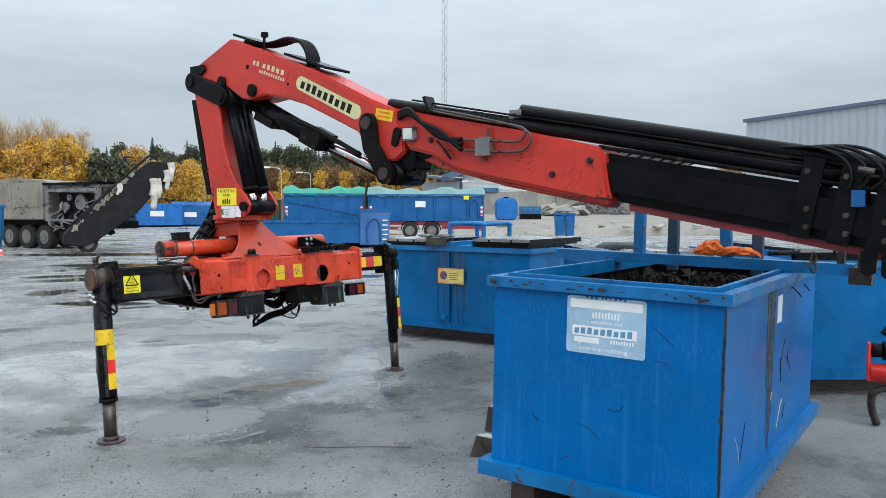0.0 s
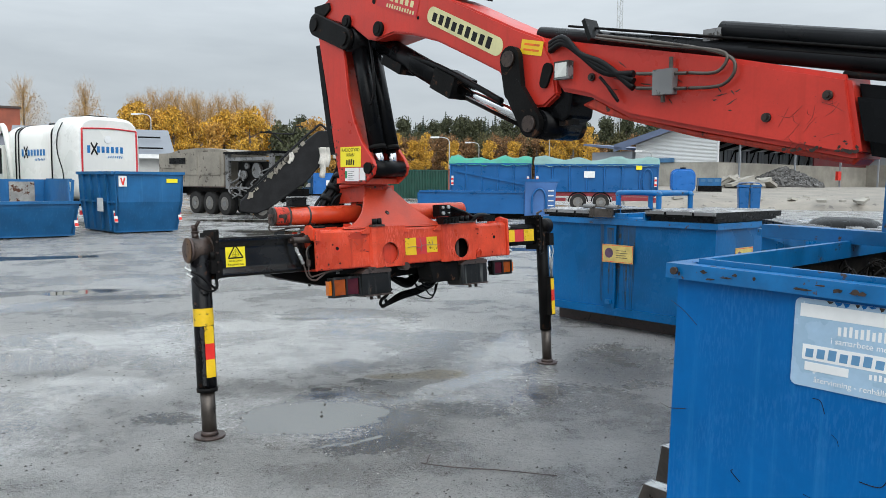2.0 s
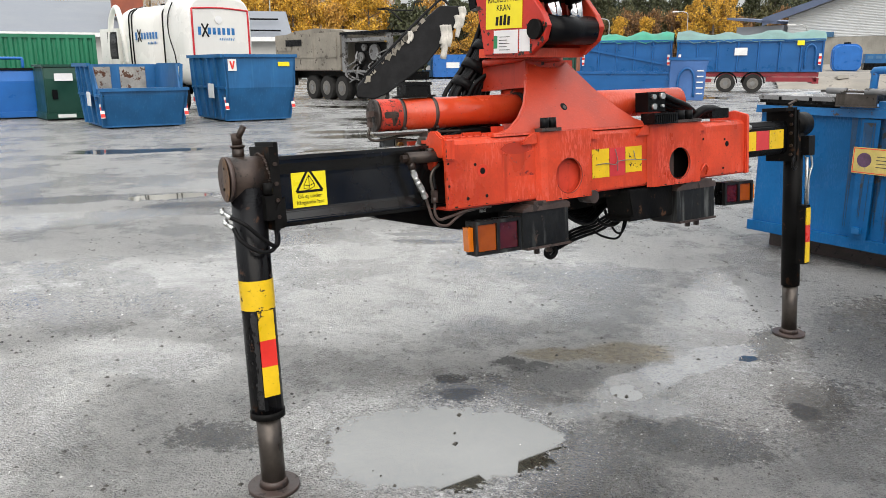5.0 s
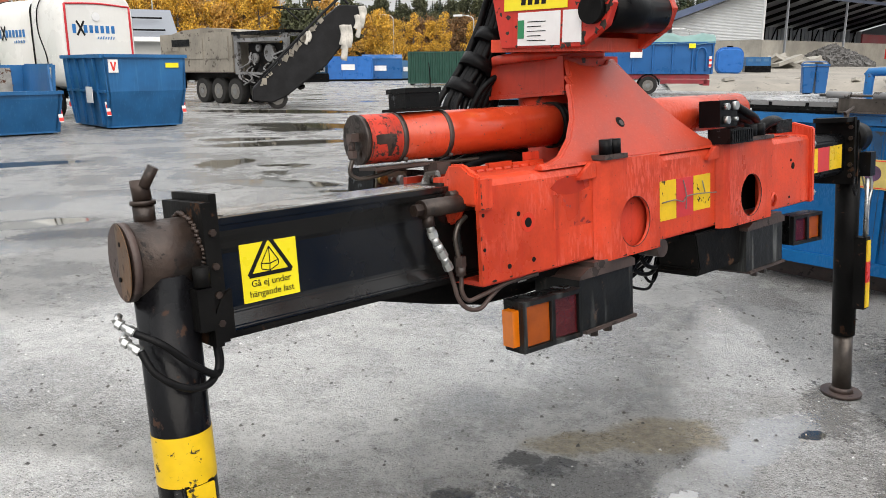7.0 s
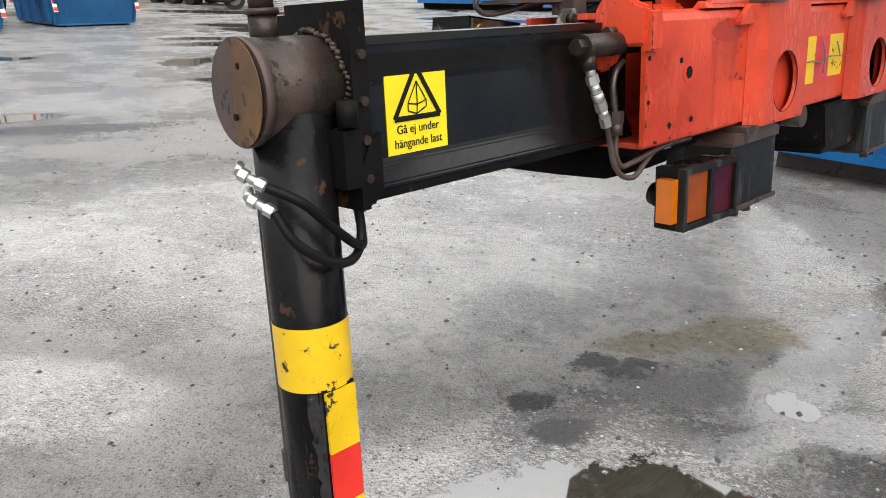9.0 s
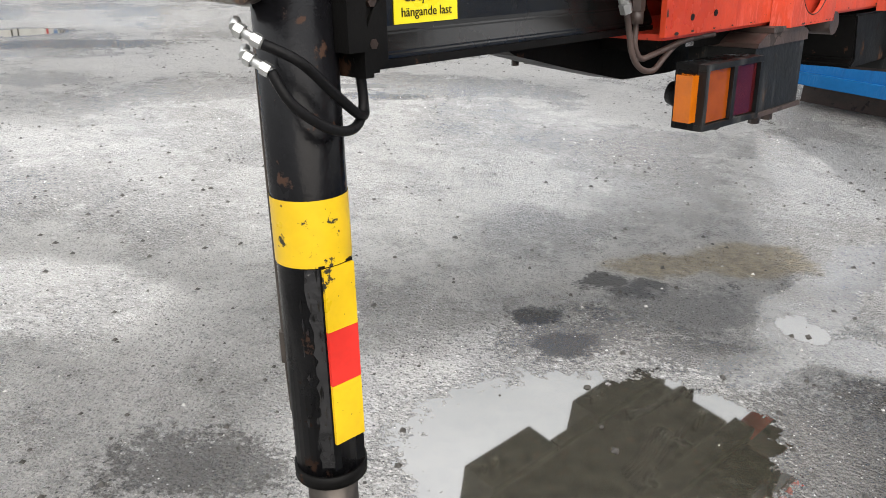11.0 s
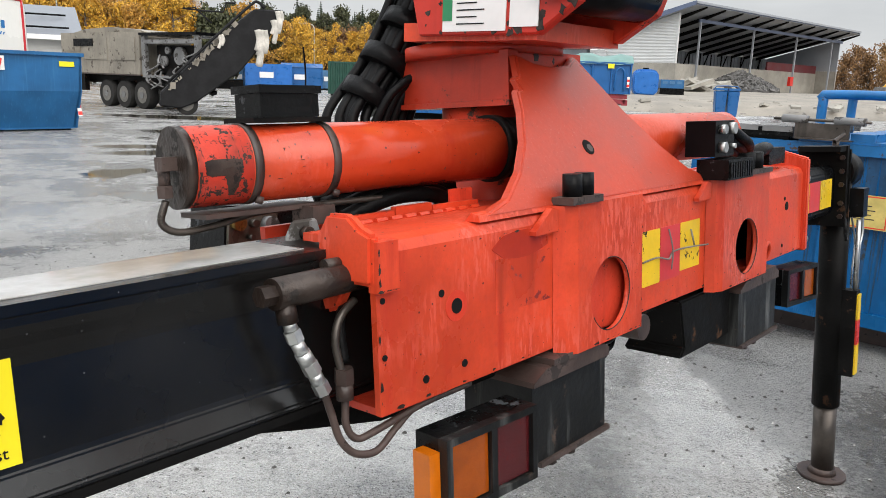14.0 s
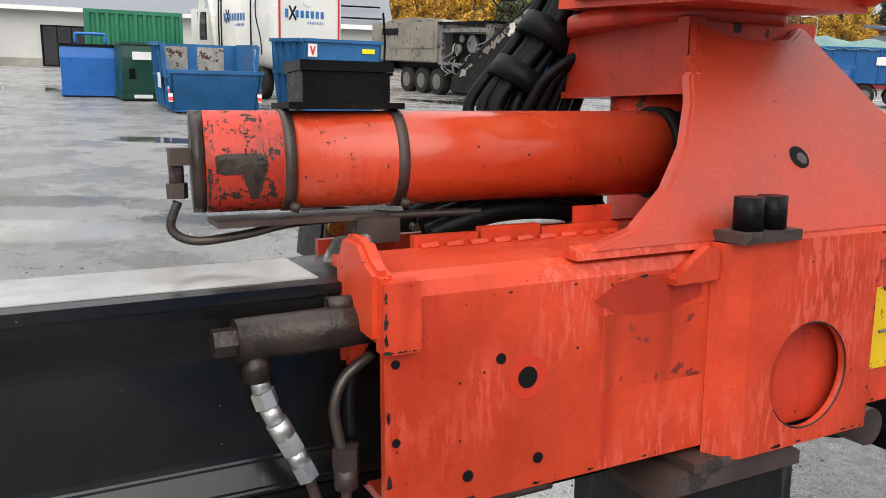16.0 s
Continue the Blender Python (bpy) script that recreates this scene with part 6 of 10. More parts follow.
    # links to the outer boom
    for x0, x1 in ((-0.20, -0.165), (0.165, 0.20)):
        bm = bone(B(), (-1.61, 2.34), (-1.64, 2.17), 0.075, 0.07, x0, x1)
        bone(bm, (-1.64, 2.17), (-1.78, 1.965), 0.062, 0.075, x0 - 0.001, x1 + 0.001)
        lk = part("elbow_link", bm, M_BLACKROUGH, root, "black elbow link with rusty pins", BOOM)
        for y, z in ((-1.61, 2.34), (-1.78, 1.965)):
            s = -1 if x0 < 0 else 1
            e = x0 if s < 0 else x1
            bm = cyl(B(), (e, y, z), (e + s * 0.018, y, z), 0.046, 24)
            part("pin", bm, M_RUSTY, lk, m=BOOM)
    part("elbow_shaft", bevel(cyl(B(), (-0.16, -1.80, 1.965), (0.135, -1.80, 1.965), 0.081, 32), 0.01, 2, 60), M_BLACK, root, "thick black elbow shaft", BOOM)
    bm = prism(B(), [(-1.76, 2.32), (-1.74, 2.04), (-1.93, 1.975), (-1.98, 2.0), (-2.02, 2.27)], -0.105, 0.105, "x")
    part("elbow_block", bevel(bm, 0.01, 1, 50), M_BLACK, root, "black elbow block between the booms", BOOM)
    part("stop_bar", box(B(), -0.09, -0.05, -2.01, -1.90, 1.955, 1.985), M_BLACKROUGH, root, m=BOOM)
    bm = bone(B(), (-1.875, 2.26), (-1.85, 2.19), 0.035, 0.03, -0.17, -0.155)
    part("stop_plate", bm, M_BLACKROUGH, boom, m=BOOM)

    # outer boom
    outer = [(-1.72, 2.40), (-1.80, 2.445), (-2.11, 2.375), (-2.93, 2.205), (-3.46, 2.075), (-3.52, 1.75), (-3.48, 1.745), (-2.79, 1.885), (-2.40, 1.97), (-2.15, 2.09), (-1.96, 2.135), (-1.90, 2.20), (-1.80, 2.30)]
    bm = prism(B(), outer, -0.14, 0.14, "x")
    bevel(bm, 0.022, 2, 60)
    ob = part("outer_boom", bm, M_RED_BOOM, root, "red outer boom with scraped paint", BOOM)
    under = [(-2.05, 2.06), (-2.2, 2.0), (-2.75, 1.86), (-3.47, 1.72), (-3.50, 1.75), (-2.78, 1.89), (-2.35, 1.99), (-2.15, 2.09)]
    part("boom_keel", bevel(prism(B(), under, -0.085, 0.085, "x"), 0.012, 1, 60), M_RED_DK, ob, m=BOOM)
    for y, z in ((-3.13, 1.925), (-3.385, 2.0), (-2.17, 2.19)):
        bm = cyl(B(), (-0.155, y, z), (-0.141, y, z), 0.020, 14)
        cyl(bm, (-0.165, y, z), (-0.1555, y, z), 0.012, 6)
        part("bolt", bm, M_RUSTY, ob, m=BOOM)
    bm = box(B(), -0.185, -0.141, -2.04, -1.94, 2.195, 2.29)
    bevel(bm, 0.008)
    wl_ = part("work_lamp", bm, M_MACHINE, ob, "small square grey work lamp", BOOM)
    part("lamp_glass", bevel(box(B(), -0.189, -0.1855, -2.03, -1.95, 2.205, 2.28), 0.001), surface("frosted_lamp_glass", (0.6, 0.6, 0.56), 0.2, 0.1, 8, 60), wl_, m=BOOM)
    bm = box(B(), -0.19, -0.145, -2.685, -2.575, 2.06, 2.18)
    bevel(bm, 0.006)
    vb = part("shuttle_valve", bm, M_MACHINE, ob, "grey valve block with pipes", BOOM)
    for p, q, r in (((-0.17, -2.575, 2.165), (-0.17, -2.47, 2.175), 0.009), ((-0.17, -2.575, 2.095), (-0.17, -2.47, 2.105), 0.009), ((-0.17, -2.685, 2.155), (-0.17, -2.75, 2.15), 0.009),
                    ((-0.17, -2.685, 2.085), (-0.17, -2.75, 2.08), 0.009), ((-0.165, -2.66, 2.18), (-0.165, -2.66, 2.235), 0.010), ((-0.165, -2.62, 2.06), (-0.165, -2.62, 2.025), 0.010)):
        part("fitting", cyl(B(), p, q, r, 8), M_STEELDARK, vb, m=BOOM)
    bm = sweep(B(), [(-0.17, -2.76, 2.15), (-0.17, -2.90, 2.14), (-0.17, -2.95, 2.20), (-0.165, -2.88, 2.24), (-0.16, -2.6, 2.295), (-0.16, -2.2, 2.385)], 0.008, 8)
    sweep(bm, [(-0.17, -2.76, 2.08), (-0.17, -2.93, 2.08), (-0.17, -2.99, 2.15), (-0.165, -2.92, 2.22), (-0.16, -2.6, 2.31), (-0.15, -2.2, 2.40)], 0.008, 8)
    part("steel_pipe", bm, M_STEELDARK, ob, m=BOOM)
    for i in range(3):
        part("hydraulic_hose", sweep(B(), [(-0.15, -1.88, 2.36 + 0.02 * i), (-0.18, -2.0, 2.38 + 0.015 * i), (-0.185, -2.12, 2.31), (-0.185, -2.28, 2.20 + 0.02 * i), (-0.18, -2.46, 2.175 - 0.035 * i)], 0.017, 8), M_RUBBER, ob, m=BOOM)
    part("cable", sweep(B(), [(-0.18, -2.25, 2.18), (-0.18, -2.33, 2.10), (-0.17, -2.36, 2.05), (-0.17, -2.30, 2.12)], 0.008, 6), M_RUBBER, ob, m=BOOM)
    bm = box(B(), -0.15, -0.05, -0.012, 0.012, -0.06, 0.06, Matrix.Translation((0, -2.13, 2.44)) @ pose(0, 0, 0, -25))
    part("reflector", bm, M_PLASTIC, ob, m=BOOM)

    random.seed(77)
    for i in range(18):
        y, z = random.uniform(-3.42, -3.20), 0.0
        z = 1.80 + (y + 3.5) * -0.2 + random.uniform(0.02, 0.2)
        ln, an = random.uniform(0.015, 0.06), random.uniform(-70, 60)
        bow = random.uniform(-0.012, 0.012)
        bm = prism(B(), [(-ln, 0.0), (0.0, bow + 0.0009), (ln, 0.0003), (0.0, bow - 0.0009)], -0.0006, 0.0006, "x")
        part("scratch", bm, M_RUSTY, ob, m=BOOM @ Matrix.Translation((-0.1402, y, z)) @ pose(0, 0, 0, an))
    for i in range(26):
        f = random.random()
        y, z = -3.505 + 0.3 * f ** 2, 1.765 + 0.02 * f + 0.06 * random.random() ** 3
        r = random.uniform(0.003, 0.013)
        pts = [(r * random.uniform(0.4, 1.5) * math.cos(q * 0.785), r * random.uniform(0.3, 1.0) * math.sin(q * 0.785)) for q in range(8)]
        part("paint_chip", prism(B(), pts, -0.0005, 0.0006, "x"), M_RUSTY, ob, m=BOOM @ Matrix.Translation((-0.1402, y, z)) @ pose(0, 0, 0, -10))
    for i in range(14):
        y = random.uniform(-3.0, -2.0)
        z = 2.12 + (y + 2.4) * 0.2 + random.uniform(-0.06, 0.12)
        ln = random.uniform(0.01, 0.05)
        bm = prism(B(), [(-ln, 0.0), (-ln * 0.3, 0.003), (ln, 0.001), (ln * 0.4, -0.004)], -0.0006, 0.0006, "x")
        part("scratch", bm, M_RUSTY, ob, m=BOOM @ Matrix.Translation((-0.1402, y, z)) @ pose(0, 0, 0, random.uniform(-30, 60)))

    # telescopic sections
    sec = [(-3.42, 2.055), (-5.75, 1.62), (-5.80, 1.34), (-3.48, 1.765)]
    bm = prism(B(), sec, -0.125, 0.125, "x")
    bevel(bm, 0.055, 6, 40)
    ext = part("boom_extension", bm, M_BLACK, root, "glossy black telescopic boom section", BOOM)
    part("keel_rib", prism(B(), [(-3.6, 1.74), (-5.8, 1.34), (-5.8, 1.30), (-3.6, 1.70)], -0.05, 0.05, "x"), M_REDCHASSIS, ext, m=BOOM)
    for x, z0, z1, y0, r, mt in ((-0.03, 2.345, 1.74, -2.84, 0.048, M_BLACK), (0.06, 2.30, 1.70, -2.86, 0.04, M_BLACK), (-0.05, 2.485, 1.665, -1.72, 0.042, M_BLACK)):
        bm = cyl(B(), (x, y0, z0), (x, -5.8, z1), r, 20)
        bevel(bm, 0.006, 1, 60)
        part("extension_cylinder", bm, mt, root, "long black extension cylinder", BOOM)
    part("piston_rod", cyl(B(), (-0.09, -3.42, 2.085), (-0.09, -5.6, 1.665), 0.013, 16), M_BLACKROUGH, ext, m=BOOM)
    part("piston_rod", cyl(B(), (-0.08, -3.0, 2.245), (-0.08, -4.7, 1.915), 0.010, 16), M_BLACKROUGH, ext, m=BOOM)
    bm = B()
    for i in range(4):
        cyl(bm, (-0.083 + 0.022 * i, -1.95 - 0.25 * i, 2.492 - 0.05 * i), (-0.083 + 0.022 * i, -5.7, 1.738), 0.0065, 8)
    sweep(bm, [(-0.06, -3.9, 2.10), (-0.09, -4.05, 2.065), (-0.085, -4.5, 1.97)], 0.008, 6)
    part("pipe_run", bm, M_BLACKROUGH, ext, m=BOOM)
    bm = box(B(), -0.08, 0.1, -2.86, -2.77, 2.30, 2.355)
    bevel(bm, 0.006)
    part("cylinder_head", bm, M_MACHINE, ext, m=BOOM)
    slope = pose(0, 0, 0, 10.5)
    for i, y in enumerate((-4.60, -4.78, -4.95, -5.13, -5.30)):
        bm = B()
        for x0, x1 in ((-0.155, -0.13), (0.13, 0.155)):
            box(bm, x0, x1, -0.05, 0.05, -0.24, 0.17, Matrix.Translation((0, y, 1.80 + (y + 4.6) * 0.185)) @ slope)
        box(bm, -0.1295, 0.1295, -0.04, 0.04, 0.10, 0.15, Matrix.Translation((0, y, 1.80 + (y + 4.6) * 0.185)) @ slope)
        bevel(bm, 0.006)
        cl = part("section_collar", bm, M_BLACK, ext, m=BOOM)
        for dz in (-0.18, -0.09, 0.10):
            bm = cyl(B(), (-0.168, y + 0.005, 1.80 + (y + 4.6) * 0.185 + dz), (-0.156, y, 1.80 + (y + 4.6) * 0.185 + dz), 0.016, 6)
            part("bolt", bm, M_STEELDARK if i % 2 else M_RUSTY, cl, m=BOOM)
    bm = B()
    for i in range(4):
        y = -4.88 - 0.09 * i
        prism(bm, [(y + 0.035, 1.50 + (y + 4.9) * 0.18), (y + 0.035, 1.40 + (y + 4.9) * 0.18), (y, 1.375 + (y + 4.9) * 0.18), (y - 0.035, 1.40 + (y + 4.9) * 0.18), (y - 0.035, 1.50 + (y + 4.9) * 0.18)], -0.16, -0.135, "x")
    part("rope_lug", bm, M_BLACK, ext, m=BOOM)
    bm = box(B(), -0.175, -0.14, -4.86, -4.80, 1.72, 1.80)
    part("blue_tag", bm, M_BLUE_DEEP, ext, m=BOOM)
    for i in range(4):
        part("hydraulic_hose", sweep(B(), [(-0.06 + 0.02 * i, -4.40, 2.03), (-0.10, -4.62 - 0.05 * i, 2.02), (-0.15, -4.76 - 0.06 * i, 1.95), (-0.17, -4.80 - 0.07 * i, 1.86), (-0.165, -4.78 - 0.05 * i, 1.80)], 0.009, 8), M_RUBBER, ext, m=BOOM)
    for i in range(3):
        part("fitting", cyl(B(), (-0.19, -4.83 - 0.12 * i, 1.90), (-0.19, -4.90 - 0.12 * i, 1.885), 0.016, 8), M_STEELDARK, ext, m=BOOM)
    # hook chain under the section
    bm = B()
    for k in range(2):
        z = 1.46 - 0.045 * k
        sweep(bm, [(-0.13 + 0.012 * (k % 2), -4.63, z + 0.03), (-0.118, -4.642, z), (-0.13, -4.63, z - 0.03), (-0.142, -4.618, z), (-0.13 + 0.012 * (k % 2), -4.63, z + 0.03)], 0.005, 6, 4)
    part("lashing_shackle", bm, M_RUSTY, ext, m=BOOM)
    return root


crane()


# ---- blue containers beside the crane ----
M_ANGLE = surface("grey_galvanised_sheet", (0.30, 0.31, 0.31), 0.4, 0.25, 5, 40, metal=0.4, wear=(0.06, 0.05, 0.045), wear_at=0.6, wear_scale=8)


def container_open():
    """The open scrap container under the boom; local x runs deep, y along its front."""
    root = thing("scrap_container", CRANE @ Matrix.Translation((-1.2, -3.727, 0)) @ pose(0, 0, 0, 1.2), "open blue steel scrap container with scratched sides and a faded plate", "container")
    D, W, z0, z1 = 2.46, 0.608, 0.31, 1.29
    for nm, a in (("front_wall", (0, 0.012, -W, W)), ("back_wall", (D - 0.012, D, -W, W)), ("side_wall", (0.0125, D - 0.0125, -W, -W + 0.012)), ("side_wall", (0.0125, D - 0.0125, W - 0.012, W))):
        w = part(nm, box(B(), *a, z0, z1), M_BLUE_SCRATCH, root)
    part("floor_plate", box(B(), 0.013, D - 0.013, -W + 0.013, W - 0.013, z0, z0 + 0.01), M_DEBRIS, root)
    bm = B()
    o, t = 0.034, 0.055
    for a in ((-o, 0.03, -W - o, W + o), (D - 0.03, D + o, -W - o, W + o), (0.0301, D - 0.0301, -W - o, -W + 0.03), (0.0301, D - 0.0301, W - 0.03, W + o)):
        b2 = bevel(box(B(), *a, z1 - 0.01, z1 + t - 0.01), 0.01, 2)
        me = bpy.data.meshes.new("tmp")
        b2.to_mesh(me)
        bm.from_mesh(me)
        b2.free()
    part("rim", bm, M_BLUE_EDGE, root, "scuffed blue rim with bare rusty spots")
    bm = B()
    for a in ((0.05, 0.075, -W + 0.05, W - 0.05), (D - 0.075, D - 0.05, -W + 0.05, W - 0.05), (0.0751, D - 0.0751, -W + 0.05, -W + 0.075), (0.0751, D - 0.0751, W - 0.075, W - 0.05)):
        box(bm, *a, z1 - 0.02, z1 + 0.062)
    part("inner_lip", bm, M_BLUE_EDGE, root)
    for a in ((-0.055, -0.001, -W - 0.055, W + 0.055), (D + 0.001, D + 0.055, -W - 0.055, W + 0.055), (-0.0, D, -W - 0.055, -W - 0.001), (-0.0, D, W + 0.001, W + 0.055)):
        part("base_flange", bevel(box(B(), *a, 0.245, 0.325), 0.02, 2), M_BLUE_EDGE, root)
    for y in (-W + 0.1, W - 0.24):
        part("skid", box(B(), 0.05, D - 0.05, y, y + 0.14, 0.0, 0.2445), M_BROWNSTEEL, root)
    # corner seam with rust, bolt at the rim's corner
    random.seed(61)
    n = 40
    zs = [0.33 + 0.93 * i / n for i in range(n + 1)]
    wd = [0.004 + 0.012 * max(0.0, 1 - abs(z - 0.75) / 0.5) * random.random() + 0.004 * random.random() for z in zs]
    bm = prism(B(), [(-W - 0.003, z) for z in zs] + [(-W + w, z) for z, w in zip(zs[::-1], wd[::-1])], -0.0022, 0.002, "x")
    part("rust_seam", bm, M_RUSTY, root, "rusted corner seam")
    wd = [0.004 + 0.010 * max(0.0, 1 - abs(z - 0.65) / 0.5) * random.random() + 0.003 * random.random() for z in zs]
    bm = prism(B(), [(-0.003, z) for z in zs] + [(w, z) for z, w in zip(zs[::-1], wd[::-1])], -W - 0.0032, -W + 0.002, "y")
    part("rust_seam", bm, M_RUSTY, root, "rusted corner seam")
    side = surface("dirty_blue_run", (0.02, 0.05, 0.085), 0.5, 0.4, 6, 40, wear=(0.06, 0.045, 0.03), wear_at=0.5, wear_scale=10)
    for i in range(26):
        c, w = 1.02 + 0.05 * random.gauss(0, 0.6), random.uniform(0.003, 0.016)
        zb = 0.33 + 0.9 * random.random() ** 1.4
        pts = [(c - w * 1.6, 1.278), (c + w * 1.6, 1.278), (c + w, (1.278 + zb) / 2), (c + 0.002, zb), (c - 0.002, zb), (c - w, (1.278 + zb) / 2)]
        part("dirt_run", prism(B(), pts, -W - 0.0008 - 0.00005 * i, -W + 0.0005, "y"), side, root, "brown dirt run down the side" if i == 0 else "")
    for x, z, r in ((1.16, 0.62, 0.016), (1.21, 1.0, 0.008), (0.9, 0.8, 0.007)):
        part("rust_spot", cyl(B(), (x, -W - 0.0015, z), (x, -W, z), r, 9), M_RUSTBOX, root)
    for k in range(20):
        y, z = random.uniform(-W, W), 1.30 + random.uniform(-0.008, 0.02)
        sw, sh = random.uniform(0.005, 0.026), random.uniform(0.003, 0.010)
        pts = [(y + sw * random.uniform(0.5, 1.2) * math.cos(q * 0.785), z + sh * random.uniform(0.4, 1.2) * math.sin(q * 0.785)) for q in range(8)]
        part("rim_chip", prism(B(), pts, -0.0457, -0.0445, "x"), M_RUSTY, root)
    part("bolt", cyl(B(), (-0.058, W - 0.01, z1 + 0.02), (-0.0455, W - 0.01, z1 + 0.02), 0.014, 12), M_RUSTY, root)
    # name plate
    Q = Matrix.Translation((-0.002, 0, 0)) @ pose(0, 0, 0, 0, 0, -90)
    bm = B()
    pts = [(0.19 * sx + 0.018 * math.cos(t2), 0.127 * sz + 0.018 * math.sin(t2)) for sx, sz, a0 in ((1, 1, 0), (-1, 1, 90), (-1, -1, 180), (1, -1, 270)) for t2 in [radians(a0 + 22.5 * k) for k in range(5)]]
    prism(bm, pts, -0.0022, 0.0, "y")
    P = Q @ Matrix.Translation((0.03 - 0.0, 0, 1.122))
    plate = part("name_plate", bm, surface("faded_plate", (0.34, 0.48, 0.62), 0.3, 0.12, 4, 40, wear=(0.62, 0.66, 0.68), wear_at=0.62, wear_scale=9), root, "pale blue plate with white lettering, scraped at the top", P)
    bm = B()
    for x0, x1, a, b in ((-0.19, 0.19, 0.085, 0.128), (-0.175, 0.165, -0.055, -0.005)):
        box(bm, x0, x1, -0.0032, -0.0025, a, b)
    part("white_field", bm, M_WHITE, plate, m=P)
    tagged(part("logo_mark", strokes(B(), -0.165, -0.046, 0.315, 0.034, 9, 0.08, 0.68, -0.0034), surface("blue_lettering", (0.12, 0.27, 0.45), 0.4), plate, m=P), kind="stuff")
    tagged(part("logo_mark", strokes(B(), -0.07, 0.038, 0.15, 0.034, 9, 0.0, 0.55, -0.0024), M_WHITE, plate, m=P), kind="stuff")
    bm = strokes(B(), 0.03, -0.083, 0.125, 0.02, 9, 0.0, 0.55, -0.0024)
    tagged(part("number_mark", bm, M_WHITE, plate, m=P), kind="stuff")
    part("blank_field", box(B(), -0.165, -0.03, -0.0034, -0.0024, -0.09, -0.062), M_WHITE, plate, m=P)
    words("plate_text", "i samarbete med", 0.027, M_WHITE, plate, P @ Matrix.Translation((0, -0.0028, 0.018)) @ pose(0, 0, 0, 90))
    words("plate_text", "återvinning - renhållning -", 0.026, M_WHITE, plate, P @ Matrix.Translation((0, -0.0028, -0.118)) @ pose(0, 0, 0, 90))
    for k in range(9):
        x, w, h = -0.10 + 0.026 * k + random.uniform(-0.01, 0.01), random.uniform(0.006, 0.018), random.uniform(0.004, 0.012)
        part("scrape", prism(B(), [(x - w, 0.1445), (x + w, 0.1445), (x + w * 0.5, 0.1445 - h), (x - w * 0.2, 0.1445 - 1.4 * h)], -0.0037, -0.0026, "y"), M_BLUE_SCRATCH if k % 3 else M_RUSTY, plate, m=P)
    bm = box(B(), 1.15, 1.28, -W - 0.003, -W - 0.0005, 1.06, 1.22)
    part("paper_label", bm, M_WHITE, root, "torn white label")
    # scratches: thin dark gouges
    random.seed(21)
    for i in range(11):
        y, z = random.uniform(-W + 0.05, W - 0.05), random.uniform(0.4, 1.2)
        ang, ln = random.uniform(-1.2, 1.2) + (1.57 if i % 3 else 0), random.uniform(0.04, 0.16)
        mid = (random.uniform(-0.02, 0.02), random.uniform(-0.02, 0.02))
        pts = [(-0.001, y, z), (-0.001, y + math.cos(ang) * ln / 2 + mid[0], z + math.sin(ang) * ln / 2 + mid[1]), (-0.001, y + math.cos(ang) * ln, z + math.sin(ang) * ln)]
        part("gouge", sweep(B(), pts, random.uniform(0.0007, 0.0017), 5, 5), M_DEBRIS if i % 3 else M_RUSTY, root)
    for i in range(9):
        x, z = random.uniform(0.1, 1.7), random.uniform(0.4, 1.15)
        ang, ln = random.uniform(0.4, 2.6), random.uniform(0.05, 0.22)
        pts = [(x, -W - 0.001, z), (x + math.cos(ang) * ln / 2, -W - 0.001, z + math.sin(ang) * ln / 2 + 0.02), (x + math.cos(ang) * ln, -W - 0.001, z + math.sin(ang) * ln)]
        part("gouge", sweep(B(), pts, random.uniform(0.0012, 0.0028), 5, 5), M_CREAM if i % 4 == 0 else M_DEBRIS, root)
    # thin sheets in the dark scrap colour over the inner faces
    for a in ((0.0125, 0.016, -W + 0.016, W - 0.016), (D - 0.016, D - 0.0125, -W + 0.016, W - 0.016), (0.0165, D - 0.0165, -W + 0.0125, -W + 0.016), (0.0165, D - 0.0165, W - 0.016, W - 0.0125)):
        part("grimy_lining", box(B(), *a, z0 + 0.02, z1 - 0.012), M_DEBRIS, root, "dark inner face")
    # lifting frame over the far end
    bm = bevel(box(B(), 1.50, 1.62, -0.95, 0.985, z1 + 0.047, z1 + 0.115), 0.006)
    fr = part("lifting_beam", bm, M_BLUE_EDGE, root, "blue lifting beam with upright posts")
    for x, y, lean in ((1.56, 0.375, 0), (1.75, 0.20, 0), (1.56, -0.215, 5), (1.75, -0.36, 0)):
        m = Matrix.Translation((x, y, z1 + 0.116)) @ pose(0, 0, 0, -lean)
        bm = B()
        box(bm, -0.03, 0.03, -0.033, 0.033, 0.0 if x < 1.7 else -0.12, 0.31, m)
        bevel(bm, 0.008)
        post = part("upright_post", bm, M_BLUE_EDGE if x < 1.7 else M_BLUE_GRIMY, fr)
        part("worn_top", box(B(), -0.026, 0.026, -0.029, 0.029, 0.3105, 0.318, m), M_GALV if x < 1.7 else M_BLACK, post)
    bm = B()
    box(bm, 1.46, 1.62, -1.05, -0.93, z1 + 0.0, z1 + 0.10)
    box(bm, 1.5, 1.58, -1.02, -0.97, z1 + 0.10, z1 + 0.22)
    box(bm, 1.5, 1.58, -0.90, -0.86, z1 + 0.115, z1 + 0.24)
    part("hook_bracket", bm, M_RUSTY, fr, "rusty hook bracket")
